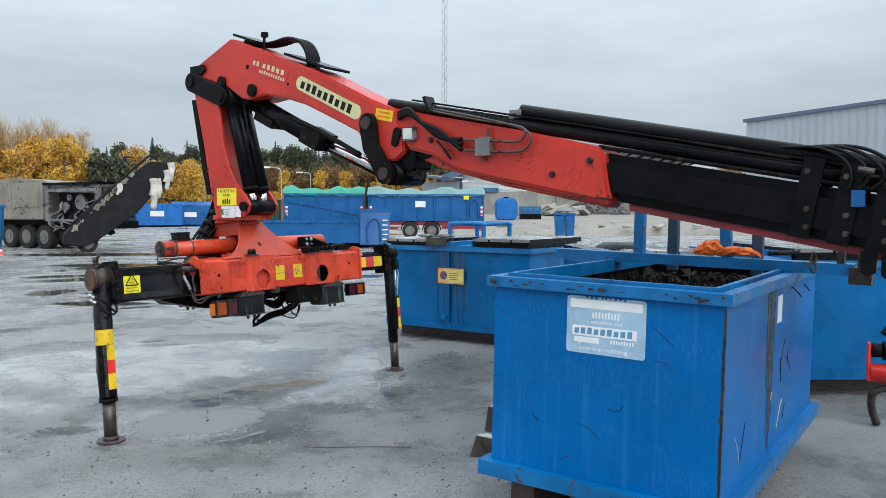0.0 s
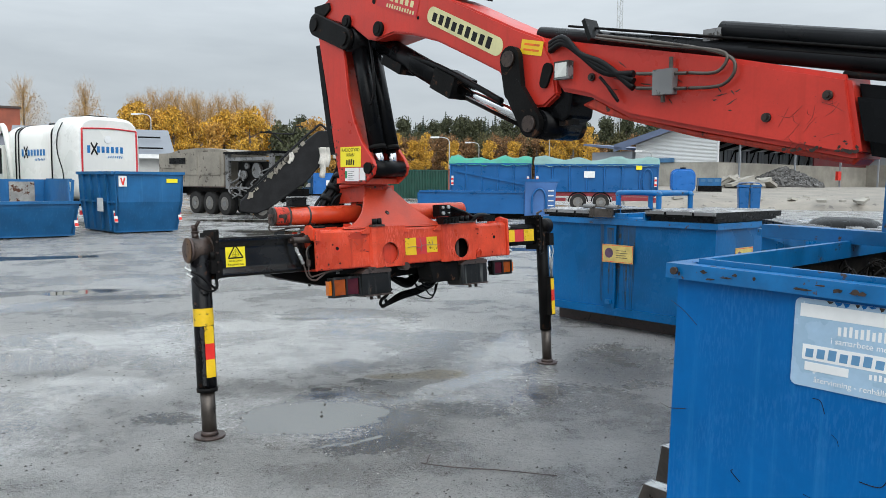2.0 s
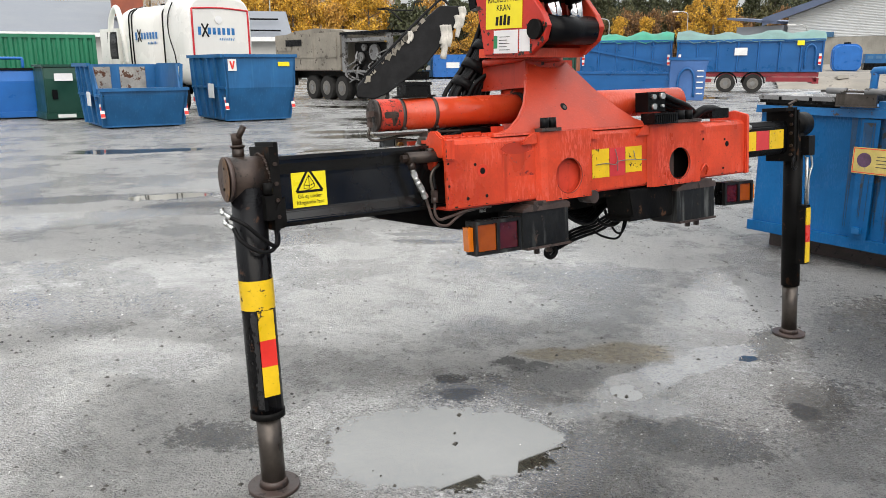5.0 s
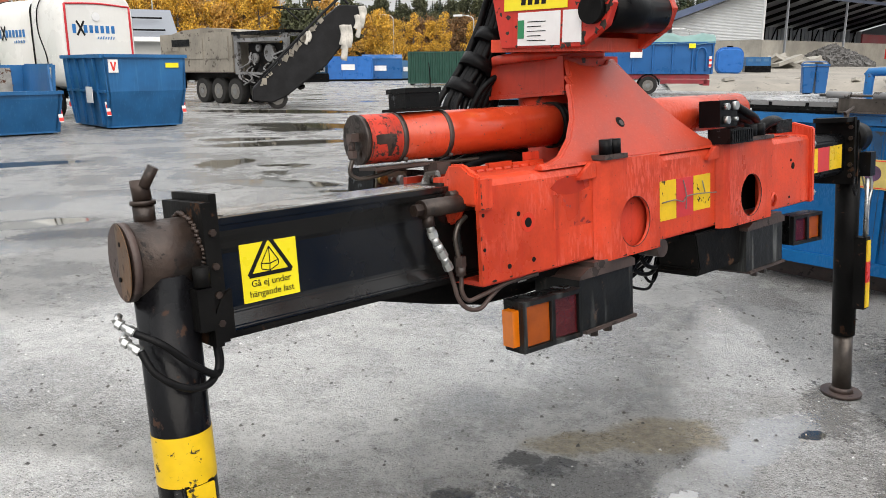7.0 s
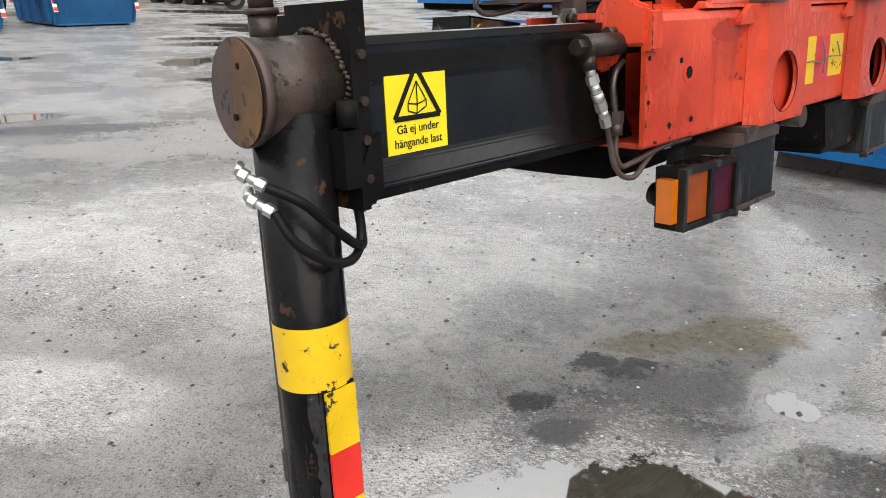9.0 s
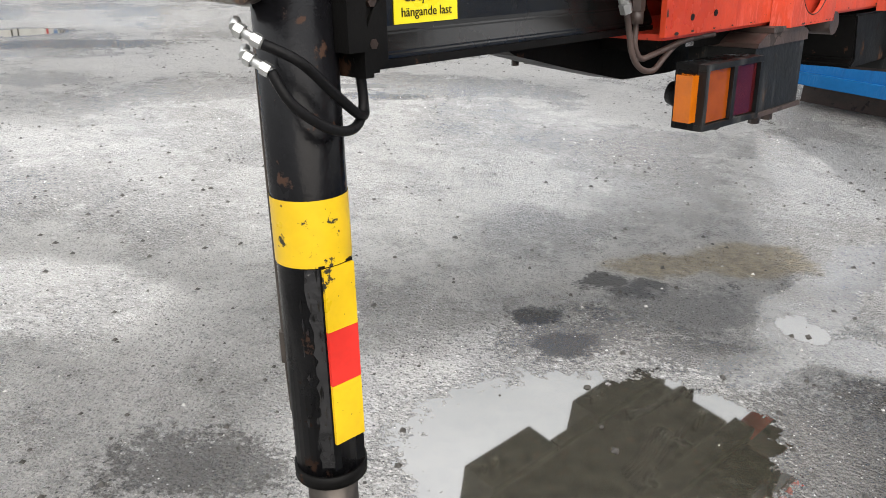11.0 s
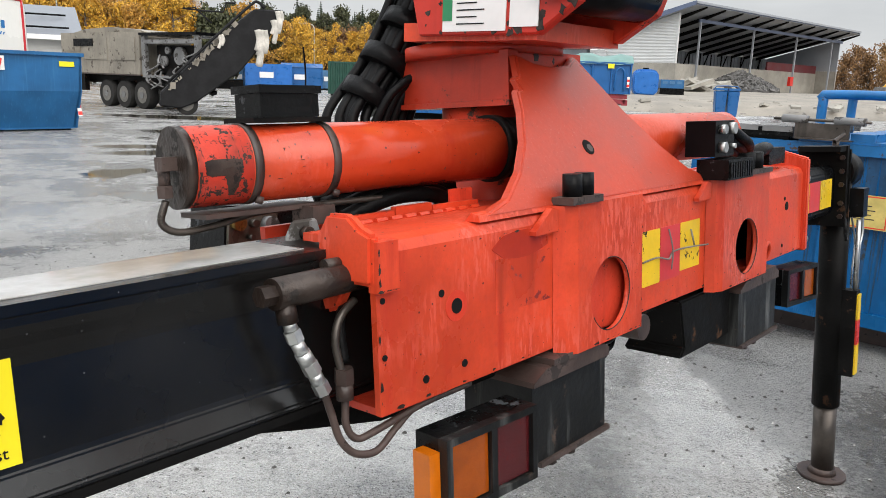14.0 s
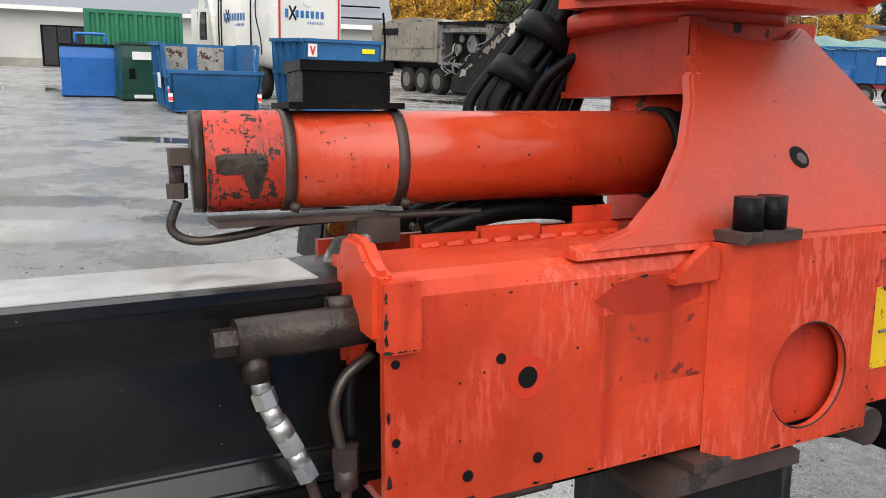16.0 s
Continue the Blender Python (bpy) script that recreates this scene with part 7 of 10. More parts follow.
    # two folded steel brackets on the side wall
    for pts in ([(W + 0.002, 0.54), (0.755, 0.547), (0.775, 0.395), (W + 0.002, 0.40)], [(W + 0.002, 0.36), (0.83, 0.36), (0.875, 0.225), (W + 0.002, 0.25)]):
        # the top's shine and the front's shade are put into separate steel colours
        br = part("side_bracket", prism(B(), pts, 0.20, 0.206, "x"), M_STEELDARK, root, "folded dark steel bracket with a bright edge")
        (ya, za), (yb, zb) = pts[1], pts[2]
        part("folded_end", prism(B(), [(ya, za), (ya + 0.006, za), (yb + 0.006, zb), (yb, zb)], 0.20, 0.27, "x"), M_ANGLE, br)
        part("folded_top", box(B(), 0.2065, 0.27, W + 0.002, ya - 0.001, za - 0.006, za), M_GALV, br)
    # scrap inside
    bm = B()
    random.seed(8)
    for i in range(420):
        x, y = random.uniform(0.05, D - 0.06), random.uniform(-W + 0.05, W - 0.05)
        z = 1.15 + 0.05 * math.sin(4 * x) + random.uniform(-0.03, 0.05)
        s = random.uniform(0.01, 0.045)
        box(bm, -s, s, -s * 0.6, s * 0.6, -s * 0.25, s * 0.25, Matrix.Translation((x, y, z)) @ pose(0, 0, 0, random.uniform(0, 360), random.uniform(0, 360), random.uniform(0, 360)))
    for i in range(60):
        x, y = random.uniform(0.1, D - 0.3), random.uniform(-W + 0.1, W - 0.1)
        a = random.uniform(0, 6.28)
        sweep(bm, [(x, y, 1.16), (x + 0.1 * math.cos(a), y + 0.08 * math.sin(a), 1.23 + random.uniform(0, 0.04)), (x + 0.22 * math.cos(a), y + 0.16 * math.sin(a), 1.18)], 0.004, 5, 4)
    box(bm, 0.02, D - 0.02, -W + 0.02, W - 0.02, 0.9, 1.12)
    tagged(part("scrap_heap", bm, M_DEBRIS), "dark tangled scrap filling the container", "scrap", kind="stuff").matrix_world = root.matrix_world
    return root


M_BLUE_SCRATCH = surface("scratched_blue_paint", (0.002, 0.115, 0.365), 0.40, 0.14, 1.6, 30, wear=(0.012, 0.03, 0.06), wear_at=0.71, wear_scale=15, streak=0.40, streak_col=(0.028, 0.18, 0.43), bump=0.05, spec=0.2, rain=0.22)
M_BLUE_GRIMY = surface("grimy_blue_steel", (0.02, 0.045, 0.08), 0.5, 0.3, 6, 40, wear=(0.06, 0.045, 0.035), wear_at=0.6, wear_scale=14, bump=0.2)
container_open()


def orange_strap():
    root = thing("lashing_strap", CRANE @ Matrix.Translation((0.36, -3.97, 1.405)) @ Matrix.Scale(0.72, 4), "crumpled orange lashing strap lying on the blue beam", "strap")
    random.seed(14)
    for cy, ry, rz in ((0.12, 0.13, 0.085), (0.0, 0.10, 0.06), (-0.14, 0.09, 0.045), (0.22, 0.07, 0.045)):
        bm = B()
        bmesh.ops.create_icosphere(bm, subdivisions=3, radius=1.0)
        waves = [(Vector((random.gauss(0, 1), random.gauss(0, 1), random.gauss(0, 1))) * 3.2, random.uniform(0, 6.28)) for _ in range(5)]
        for v in bm.verts:
            k = 1.0 + 0.16 * sum(abs(math.sin(v.co.dot(d) + p)) for d, p in waves) - 0.42
            v.co = Vector((0.06 * k * v.co.x, cy + ry * k * v.co.y, 0.012 + max(0.0, rz * k * (v.co.z + 0.45))))
        part("webbing", bm, M_ORANGE, root)
    for y0, y1, z0 in ((-0.30, 0.02, 0.05), (0.05, 0.30, 0.06)):
        bm = B()
        rows = []
        for i in range(15):
            t = i / 14
            p = Vector((-0.055 + 0.02 * math.sin(5 * t), y0 + (y1 - y0) * t, 0.012 + z0 * math.sin(math.pi * t) ** 0.6 + random.uniform(0, 0.006)))
            rows.append((bm.verts.new(p + Vector((-0.018, 0, -0.012))), bm.verts.new(p + Vector((0.022, 0, 0.012)))))
        for p, q in zip(rows, rows[1:]):
            bm.faces.new((p[0], q[0], q[1], p[1]))
        bmesh.ops.solidify(bm, geom=bm.faces[:], thickness=0.003)
        part("webbing", bm, M_ORANGE, root)


orange_strap()


def container_lidded(name, m, label, D, W, z1, pipe=True):
    """A closed steel container with two wet lids; local x deep, y along the front."""
    root = thing(name, m, label, "container")
    body = bevel(box(B(), 0, D, -W, W, 0.17, z1), 0.008)
    part("body", body, M_BLUE, root)
    bm = B()
    for a in ((-0.035, -0.001, -W - 0.035, W + 0.035), (D + 0.001, D + 0.035, -W - 0.035, W + 0.035), (0.0, D, -W - 0.035, -W - 0.001), (0.0, D, W + 0.001, W + 0.035)):
        box(bm, *a, z1 - 0.05, z1 + 0.012)
    part("rim", bm, M_BLUE_EDGE, root)
    bm = B()
    for a in ((-0.03, -0.001, -W - 0.03, W + 0.03), (0.0, D, -W - 0.03, -W - 0.001), (0.0, D, W + 0.001, W + 0.03)):
        b2 = bevel(box(B(), *a, 0.17, 0.255), 0.02, 1)
        me = bpy.data.meshes.new("tmp")
        b2.to_mesh(me)
        bm.from_mesh(me)
        b2.free()
    part("base_flange", bm, M_BLUE, root)
    for x in (0.24, D - 0.34):
        part("skid", box(B(), x, x + 0.12, -W + 0.03, W - 0.03, 0.0, 0.1695), M_BROWNSTEEL, root)
    for y in (0.14,):
        bm = box(B(), -0.036, -0.0305, y - 0.07, y + 0.07, 0.256, z1 - 0.06)
        part("front_post", bm, M_BLUE, root)
        bm = box(B(), -0.075, -0.037, y - 0.03, y + 0.03, 0.30, 0.345)
        part("latch", bm, M_BLUE_EDGE, root)
    bm = B()
    box(bm, -0.02, D + 0.02, -0.26, 0.40, z1 + 0.013, z1 + 0.03)
    box(bm, -0.015, D + 0.02, -0.02, 0.11, z1 + 0.0305, z1 + 0.075)
    box(bm, -0.03, D + 0.02, -0.28, -0.262, z1 + 0.013, z1 + 0.09)
    part("middle_channel", bm, M_BLUE_EDGE, root)
    for y0, y1, lift in ((-W - 0.01, -0.30, 0.075), (0.43, W + 0.01, 0.05)):
        zl = z1 + lift
        bm = bevel(box(B(), -0.03, D * 0.98, y0, y1, zl - 0.015, zl + 0.045), 0.012, 2)
        box(bm, 0.01, D * 0.95, y0 + 0.04, y1 - 0.03, z1 + 0.014, zl - 0.0155)
        lid = part("lid", bm, M_PLASTIC, root, "wet black plastic lid, its rain sheen a pale sheet on top")
        # the sky's shine on the wet lid is put into this pale sheet
        part("wet_sheet", bevel(box(B(), -0.005, D * 0.97, y0 + 0.02, y1 - 0.02, zl + 0.0452, zl + 0.0475), 0.001, 1), M_LID_SHEEN, lid)
        n = 5
        for i in range(n):
            y = y0 + (y1 - y0) * (i + 0.5) / n
            part("lid_rib", bevel(box(B(), 0.04, D * 0.93, y - 0.04, y + 0.04, zl + 0.0477, zl + 0.060), 0.006, 1), M_LID_SHEEN, lid)
        # grey lip stands for the wet shine along the lid's edge
        part("lid_edge", bevel(box(B(), -0.052, -0.0305, y0, y1, zl + 0.012, zl + 0.044), 0.006), M_MACHINE, lid)
        for k in (0.3, 0.7):
            part("lid_clip", box(B(), -0.056, -0.0525, y0 + (y1 - y0) * k - 0.012, y0 + (y1 - y0) * k + 0.012, zl + 0.012, zl + 0.038), M_BLACK, lid)
    if pipe:
        part("hinge_plate", bevel(box(B(), -0.058, -0.038, 0.11, 0.42, z1 + 0.03, z1 + 0.125), 0.004), M_STEELDARK, root, "bare dark steel hinge plate")
        part("hinge_foot", box(B(), -0.10, -0.0585, 0.08, 0.40, z1 + 0.030, z1 + 0.038), M_STEELDARK, root)
        part("hinge_rod", cyl(B(), (-0.05, 0.0, z1 + 0.145), (-0.05, 0.55, z1 + 0.143), 0.009, 10), M_STEELDARK, root)
        for y0, y1 in ((0.35, 0.50), (0.03, 0.20)):
            bm = cyl(B(), (-0.05, y0, z1 + 0.146), (-0.05, y1, z1 + 0.146), 0.024, 18)
            part("hinge_tube", bevel(bm, 0.003, 1, 60), M_MACHINE, root)
        x0, x1, y0, y1, zt = 0.567, 1.27, -0.08, 0.459, z1 + 0.295
        bm = sweep(B(), [(x0, y1, z1 + 0.02), (x0, y1, zt - 0.04), (x0, y1 - 0.03, zt), (x0, y0 + 0.03, zt), (x0, y0, zt - 0.04), (x0, y0, z1 + 0.02)], 0.031, 14, 4)
        sweep(bm, [(x1, y1, z1 + 0.02), (x1, y1, zt - 0.04), (x1, y1 - 0.03, zt), (x1, y0 + 0.03, zt), (x1, y0, zt - 0.04), (x1, y0, z1 + 0.02)], 0.031, 14, 4)
        for y in (y0 + 0.03, y1 - 0.03):
            cyl(bm, (x0, y, zt), (x1, y, zt), 0.030, 14)
        part("lifting_hoop", bm, M_BLUE_EDGE, root, "blue tubular lifting hoop")
    else:
        for y0 in (0.04, -0.34):
            part("lid_handle", cyl(B(), (-0.05, y0, z1 + 0.085), (-0.05, y0 + 0.28, z1 + 0.08), 0.022, 14), M_PLASTIC, root)
    return root


# pale grey that carries the lids' wet shine in its colour
M_LID_SHEEN = surface("pale_lid_sheen", (0.46, 0.465, 0.47), 0.14, 0.3, 2.0, 20, bump=0.06)
c2 = container_lidded("lidded_container", CRANE @ Matrix.Translation((3.45, 0.19, 0)), "blue lidded steel waste container with a yellow notice", 1.5, 1.08, 1.235)


M_NOTICE = surface("faded_yellow_notice", (0.60, 0.47, 0.14), 0.45, 0.2, 8, 50, wear=(0.35, 0.30, 0.2), wear_at=0.6, wear_scale=14)


def notice(parent, m):
    n = part("notice", box(B(), -0.20, 0.20, -0.003, -0.0005, -0.10, 0.10), M_NOTICE, parent, "yellow notice with a faded blue and red disc", m)
    bm = B()
    for a in ((-0.195, 0.195, 0.088, 0.094), (-0.195, 0.195, -0.094, -0.088), (-0.195, -0.189, -0.0879, 0.0879), (0.189, 0.195, -0.0879, 0.0879)):
        box(bm, a[0], a[1], -0.004, -0.0032, a[2], a[3])
    part("red_border", bm, M_SIGNRED, n, m=m)
    part("disc", cyl(B(), (-0.11, -0.0032, 0.005), (-0.11, -0.0042, 0.005), 0.055, 24), surface("faded_disc", (0.10, 0.05, 0.10), 0.5, 0.4, 12, 50), n, m=m)
    bm = B()
    for i in range(4):
        box(bm, -0.02, 0.13 - 0.02 * (i % 2), -0.004, -0.0032, -0.045 + 0.026 * i, -0.039 + 0.026 * i)
    part("print_mark", bm, M_BROWNSTEEL, n, m=m)


notice(c2, Matrix.Translation((-0.037, 0.045, 0.865)) @ pose(0, 0, 0, 0, 0, -90))
M_GRIME = surface("dark_blue_grime", (0.006, 0.058, 0.145), 0.45, 0.5, 4, 30, wear=(0.03, 0.03, 0.03), wear_at=0.55, wear_scale=8, streak=0.6)
random.seed(71)


def grime_runs(parent, n, at, wide, z0, z1, plane, axis, mat):
    """Thin dirty water runs of uneven length hanging from one height."""
    for i in range(n):
        c = at + wide * random.gauss(0, 0.4)
        w = random.uniform(0.003, 0.02)
        zb = z0 + (z1 - z0) * random.random() ** 1.5 * 0.8
        sway = random.uniform(-0.008, 0.008)
        pts = [(c - w, z1), (c + w, z1), (c + w * 0.45 + sway, (z1 + zb) / 2), (c + 0.001 + sway, zb), (c - 0.001 + sway, zb), (c - w * 0.5 + sway, (z1 + zb) / 2)]
        part("dirt_run", prism(B(), pts, plane - 0.0006 - 0.00004 * i, plane + 0.0004, axis), mat, parent)


grime_runs(c2, 40, 0.06, 0.20, 0.22, 1.18, -0.0005, "x", M_GRIME)
grime_runs(c2, 8, 0.14, 0.05, 0.3, 1.15, -0.037, "x", M_GRIME)
notice(c2, Matrix.Translation((0.62, -1.082, 0.88)))
c3 = container_lidded("lidded_container", pose(2.88, 7.0, 0, 0, 0, 92), "blue waste container with black lids behind the scrap container", 1.5, 1.5, 1.245, False)
for i in range(9):
    y = 0.35 + 0.10 * i
    part("lid_bar", sweep(B(), [(-0.02, y, 1.305), (0.5, y, 1.325), (1.0, y, 1.325), (1.45, y, 1.305)], 0.014, 6, 4), M_BLACK, c3)
bm = B()
bmesh.ops.create_uvsphere(bm, u_segments=20, v_segments=10, radius=1.0)
for v in bm.verts:
    v.co = Vector((0.42 + 0.30 * v.co.x, 1.16 + 0.27 * v.co.y, 1.29 + 0.15 * max(min(v.co.z, 0.75), -0.1)))
for f in bm.faces:
    f.smooth = True
part("lid_bulge", bm, M_PLASTIC, c3)


def drawbar():
    root = thing("trailer_drawbar", pose(3.42, 6.12, 0, 0, 0, -20), "red and black trailer drawbar end with a bent spring", "trailer part")
    part("red_plate", bevel(box(B(), -0.02, 0.0, -0.04, 0.04, 0.36, 0.66), 0.006), M_SIGNRED, root)
    part("red_tube", cyl(B(), (0.0, 0, 0.42), (0.55, 0.0, 0.42), 0.075, 24), M_SIGNRED, root)
    bm = cyl(B(), (0.005, 0, 0.60), (0.09, 0, 0.60), 0.055, 20)
    cyl(bm, (0.09, 0, 0.60), (0.12, 0, 0.60), 0.075, 20)
    cyl(bm, (0.12, 0, 0.62), (0.5, 0, 0.62), 0.09, 20)
    sweep(bm, [(0.1, 0.06, 0.72), (0.2, 0.08, 0.82), (0.4, 0.04, 0.80), (0.6, 0, 0.72)], 0.03, 8)
    part("hub", bm, M_BLACKROUGH, root)
    part("grey_lever", bevel(box(B(), 0.14, 0.17, -0.05, 0.02, 0.66, 0.98, pose(0, 0, 0, 0, 12)), 0.006), M_GALV, root)
    bm = sweep(B(), [(0.06, 0, 0.012), (0.02, 0, 0.14), (0.04, 0, 0.27), (0.2, 0, 0.31), (0.6, 0, 0.30)], 0.03, 8)
    for v in bm.verts:
        v.co.y *= 1.6
    part("leaf_spring", bm, M_RUSTY, root)


drawbar()


# ---- yard ----
def wheel(parent, x, y, z, r, w, twin=True):
    """A lorry wheel with its axle along local y."""
    bm = cyl(B(), (x, y - w / 2, z), (x, y + w / 2, z), r, 28)
    bevel(bm, r * 0.12, 2, 60)
    t = part("tyre", bm, M_TYRE, parent)
    bm = cyl(B(), (x, y - w / 2 - 0.004, z), (x, y - w / 2 + 0.02, z), r * 0.6, 24)
    part("rim", bm, M_RIM, t)
    bm = cyl(B(), (x, y - w / 2 - 0.03, z), (x, y - w / 2 - 0.005, z), r * 0.25, 16)
    part("hub", bm, M_MACHINE, t)
    return t


def skip(m, L, W, H, label, low_front=None):
    """Open skip; local x across the near end (W), y deep (L); ends slope, sides carry ribs."""
    root = thing("skip", m, label, "skip", "blue skips")
    k = 0.52 * H
    hw, t = W / 2, 0.05
    end = [(0.32, 0.05), (0.0, k), (-0.02, H if not low_front else low_front)]
    far = [(L - 0.32, 0.05), (L, k), (L + 0.02, H)]
    for sx in (-1, 1):
        x = sx * hw
        prof = [end[0], end[1], end[2]] + ([(0.55, low_front), (0.8, H)] if low_front else []) + [far[2], far[1], far[0]]
        bm = prism(B(), prof, min(x, x - sx * t), max(x, x - sx * t), "x")
        for v in bm.verts:
            v.co.x += sx * (0.12 * max(0.0, v.co.z - 0.05) / H - 0.12)
        side = part("side_wall", bm, M_BLUE_OLD, root)
        for y in (0.62, 1.25, 1.9, 2.5):
            if y < L - 0.3:
                bm = box(B(), min(x, x + sx * 0.07), max(x, x + sx * 0.07), y - 0.04, y + 0.04, 0.1, H)
                for v in bm.verts:
                    v.co.x += sx * (0.12 * max(0.0, v.co.z - 0.05) / H - 0.118)
                part("rib", bm, M_BLUE_OLD, side)
        bm = box(B(), min(x, x + sx * 0.08), max(x, x + sx * 0.08), 0.02 if not low_front else 0.8, L, H - 0.06, H + 0.03)
        part("top_rail", bm, M_BLUE_OLD, side)
        bm = box(B(), min(x, x + sx * 0.06), max(x, x + sx * 0.06), 0.06, L - 0.05, k - 0.03, k + 0.03)
        for v in bm.verts:
            v.co.x -= sx * 0.058
        part("mid_rail", bm, M_BLUE_OLD, side)
    for prof in (end, far):
        s = 1 if prof is end else -1
        bm = prism(B(), prof + [(p[0] + s * t, p[1]) for p in prof[::-1]], -hw + 0.06, hw - 0.06, "x")
        for v in bm.verts:
            v.co.x *= 1 + 0.06 * v.co.z / H
        e = part("end_wall", bm, M_BLUE_OLD, root)
    hh = low_front or H
    part("end_rail", box(B(), -hw, hw, -0.09, 0.05, hh - 0.05, hh + 0.03), M_BLUE_OLD, root)
    part("floor", box(B(), -hw + 0.13, hw - 0.13, 0.3, L - 0.3, 0.04, 0.08), M_BLUE_OLD, root)
    for x in (-hw + 0.2, hw - 0.35):
        part("skid", box(B(), x, x + 0.14, 0.35, L - 0.35, 0.0, 0.045), M_BLACKROUGH, root)
    return root, k


def skip_details(root, W, H, k, mark):
    hw = W / 2
    if mark:
        s = part("mark", box(B(), -hw + 0.10, -hw + 0.34, -0.045, -0.03, H - 0.42, H - 0.10), M_WHITE, root, "white sign with a red angle mark")
        bm = B()
        for a in (-0.055, 0.055):
            cyl(bm, (-hw + 0.22 + a, -0.048, H - 0.16), (-hw + 0.22, -0.048, H - 0.37), 0.022, 6)
        part("angle_mark", bm, M_SIGNRED, s)
        part("yellow_tag", box(B(), hw - 0.55, hw - 0.2, -0.045, -0.03, H - 0.30, H - 0.18), M_YELLOW_CLEAN, root)
    bm = box(B(), -hw - 0.085, -hw - 0.07, 0.75, 1.2, H * 0.36, H * 0.58)
    part("paper_label", bm, M_WHITE, root)
    for sx in (-1, 1):
        m = Matrix.Translation((sx * (hw - 0.06), 0.20, H * 0.28)) @ pose(0, 0, 0, -17)
        st = part("reflector", box(B(), -0.05, 0.05, -0.06, -0.045, -0.18, 0.18, m), M_WHITE, root)
        for i in range(2):
            part("red_bar", box(B(), -0.05, 0.05, -0.064, -0.0605, -0.16 + 0.18 * i, -0.07 + 0.18 * i, m), M_SIGNRED, st)


s2, k = skip(pose(-13.88, 22.17, 0, 0, 0, 57), 3.0, 2.12, 1.85, "blue steel skip with a red and white angle mark")
skip_details(s2, 2.12, 1.85, k, True)
s1, k = skip(pose(-15.30, 19.11, 0, 0, 0, 56), 3.0, 2.2, 1.62, "blue steel skip with a low front and rusty inside", 1.0)
skip_details(s1, 2.2, 1.6, k, False)
for x0, x1 in ((-0.75, -0.2), (0.05, 0.75)):
    bm = box(B(), x0, x1, 2.93, 2.945, 0.95, 1.55)
    part("bare_patch", bm, surface("scraped_primer", (0.34, 0.32, 0.28), 0.7, 0.3, 3, 15, wear=(0.1, 0.04, 0.02), wear_at=0.55, wear_scale=6), s1, "scraped grey and rust patch")


def bin_box(m, w, d, h, label, mat, lid_mat, pipe):
    root = thing("waste_bin", m, label, "container")
    bm = B()
    prism(bm, [(0.0, 0.12), (-0.08, h * 0.78), (-0.02, h), (d, h), (d + 0.05, 0.12)], -w / 2, w / 2, "x")
    bevel(bm, 0.03, 2)
    part("body", bm, mat, root)
    part("base_rail", bevel(box(B(), -w / 2 - 0.04, w / 2 + 0.04, -0.06, d + 0.04, 0.05, 0.22), 0.03), mat, root)
    part("skid", box(B(), -w / 2, w / 2, 0.0, d, 0.0, 0.0495), M_BLACKROUGH, root)
    part("lid", bevel(box(B(), -w / 2 - 0.03, w / 2 + 0.03, -0.05, d + 0.04, h + 0.002, h + 0.07), 0.02), lid_mat, root)
    if pipe:
        bm = sweep(B(), [(-0.4, d / 2, h + 0.07), (-0.4, d / 2, h + 0.33), (-0.3, d / 2, h + 0.36), (0.3, d / 2, h + 0.36), (0.4, d / 2, h + 0.33), (0.4, d / 2, h + 0.07)], 0.045, 8, 3)
        part("lifting_hoop", bm, mat, root)
    else:
        part("paper_label", box(B(), -0.25, 0.25, -0.105, -0.085, h * 0.74, h * 0.88), M_WHITE, root)
        part("chute", box(B(), -0.35, -0.2, -0.09, -0.07, h * 0.4, h * 0.58), M_BLACK, root)
        part("paper_label", box(B(), -0.25, 0.25, -0.066, -0.06, 0.08, 0.18), M_WHITE, root)
    return root


bin_box(pose(-21.75, 20.6, 0, 0, 0, 56), 1.7, 1.1, 1.45, "blue steel waste bin with a black lid and lifting hoop", M_BLUE_PLASTIC, M_PLASTIC, True)
bin_box(pose(-19.85, 20.75, 0, 0, 0, 60), 1.05, 1.3, 1.55, "dark green recycling bin with white labels", M_GREEN_DK, M_GREEN_DK, False)


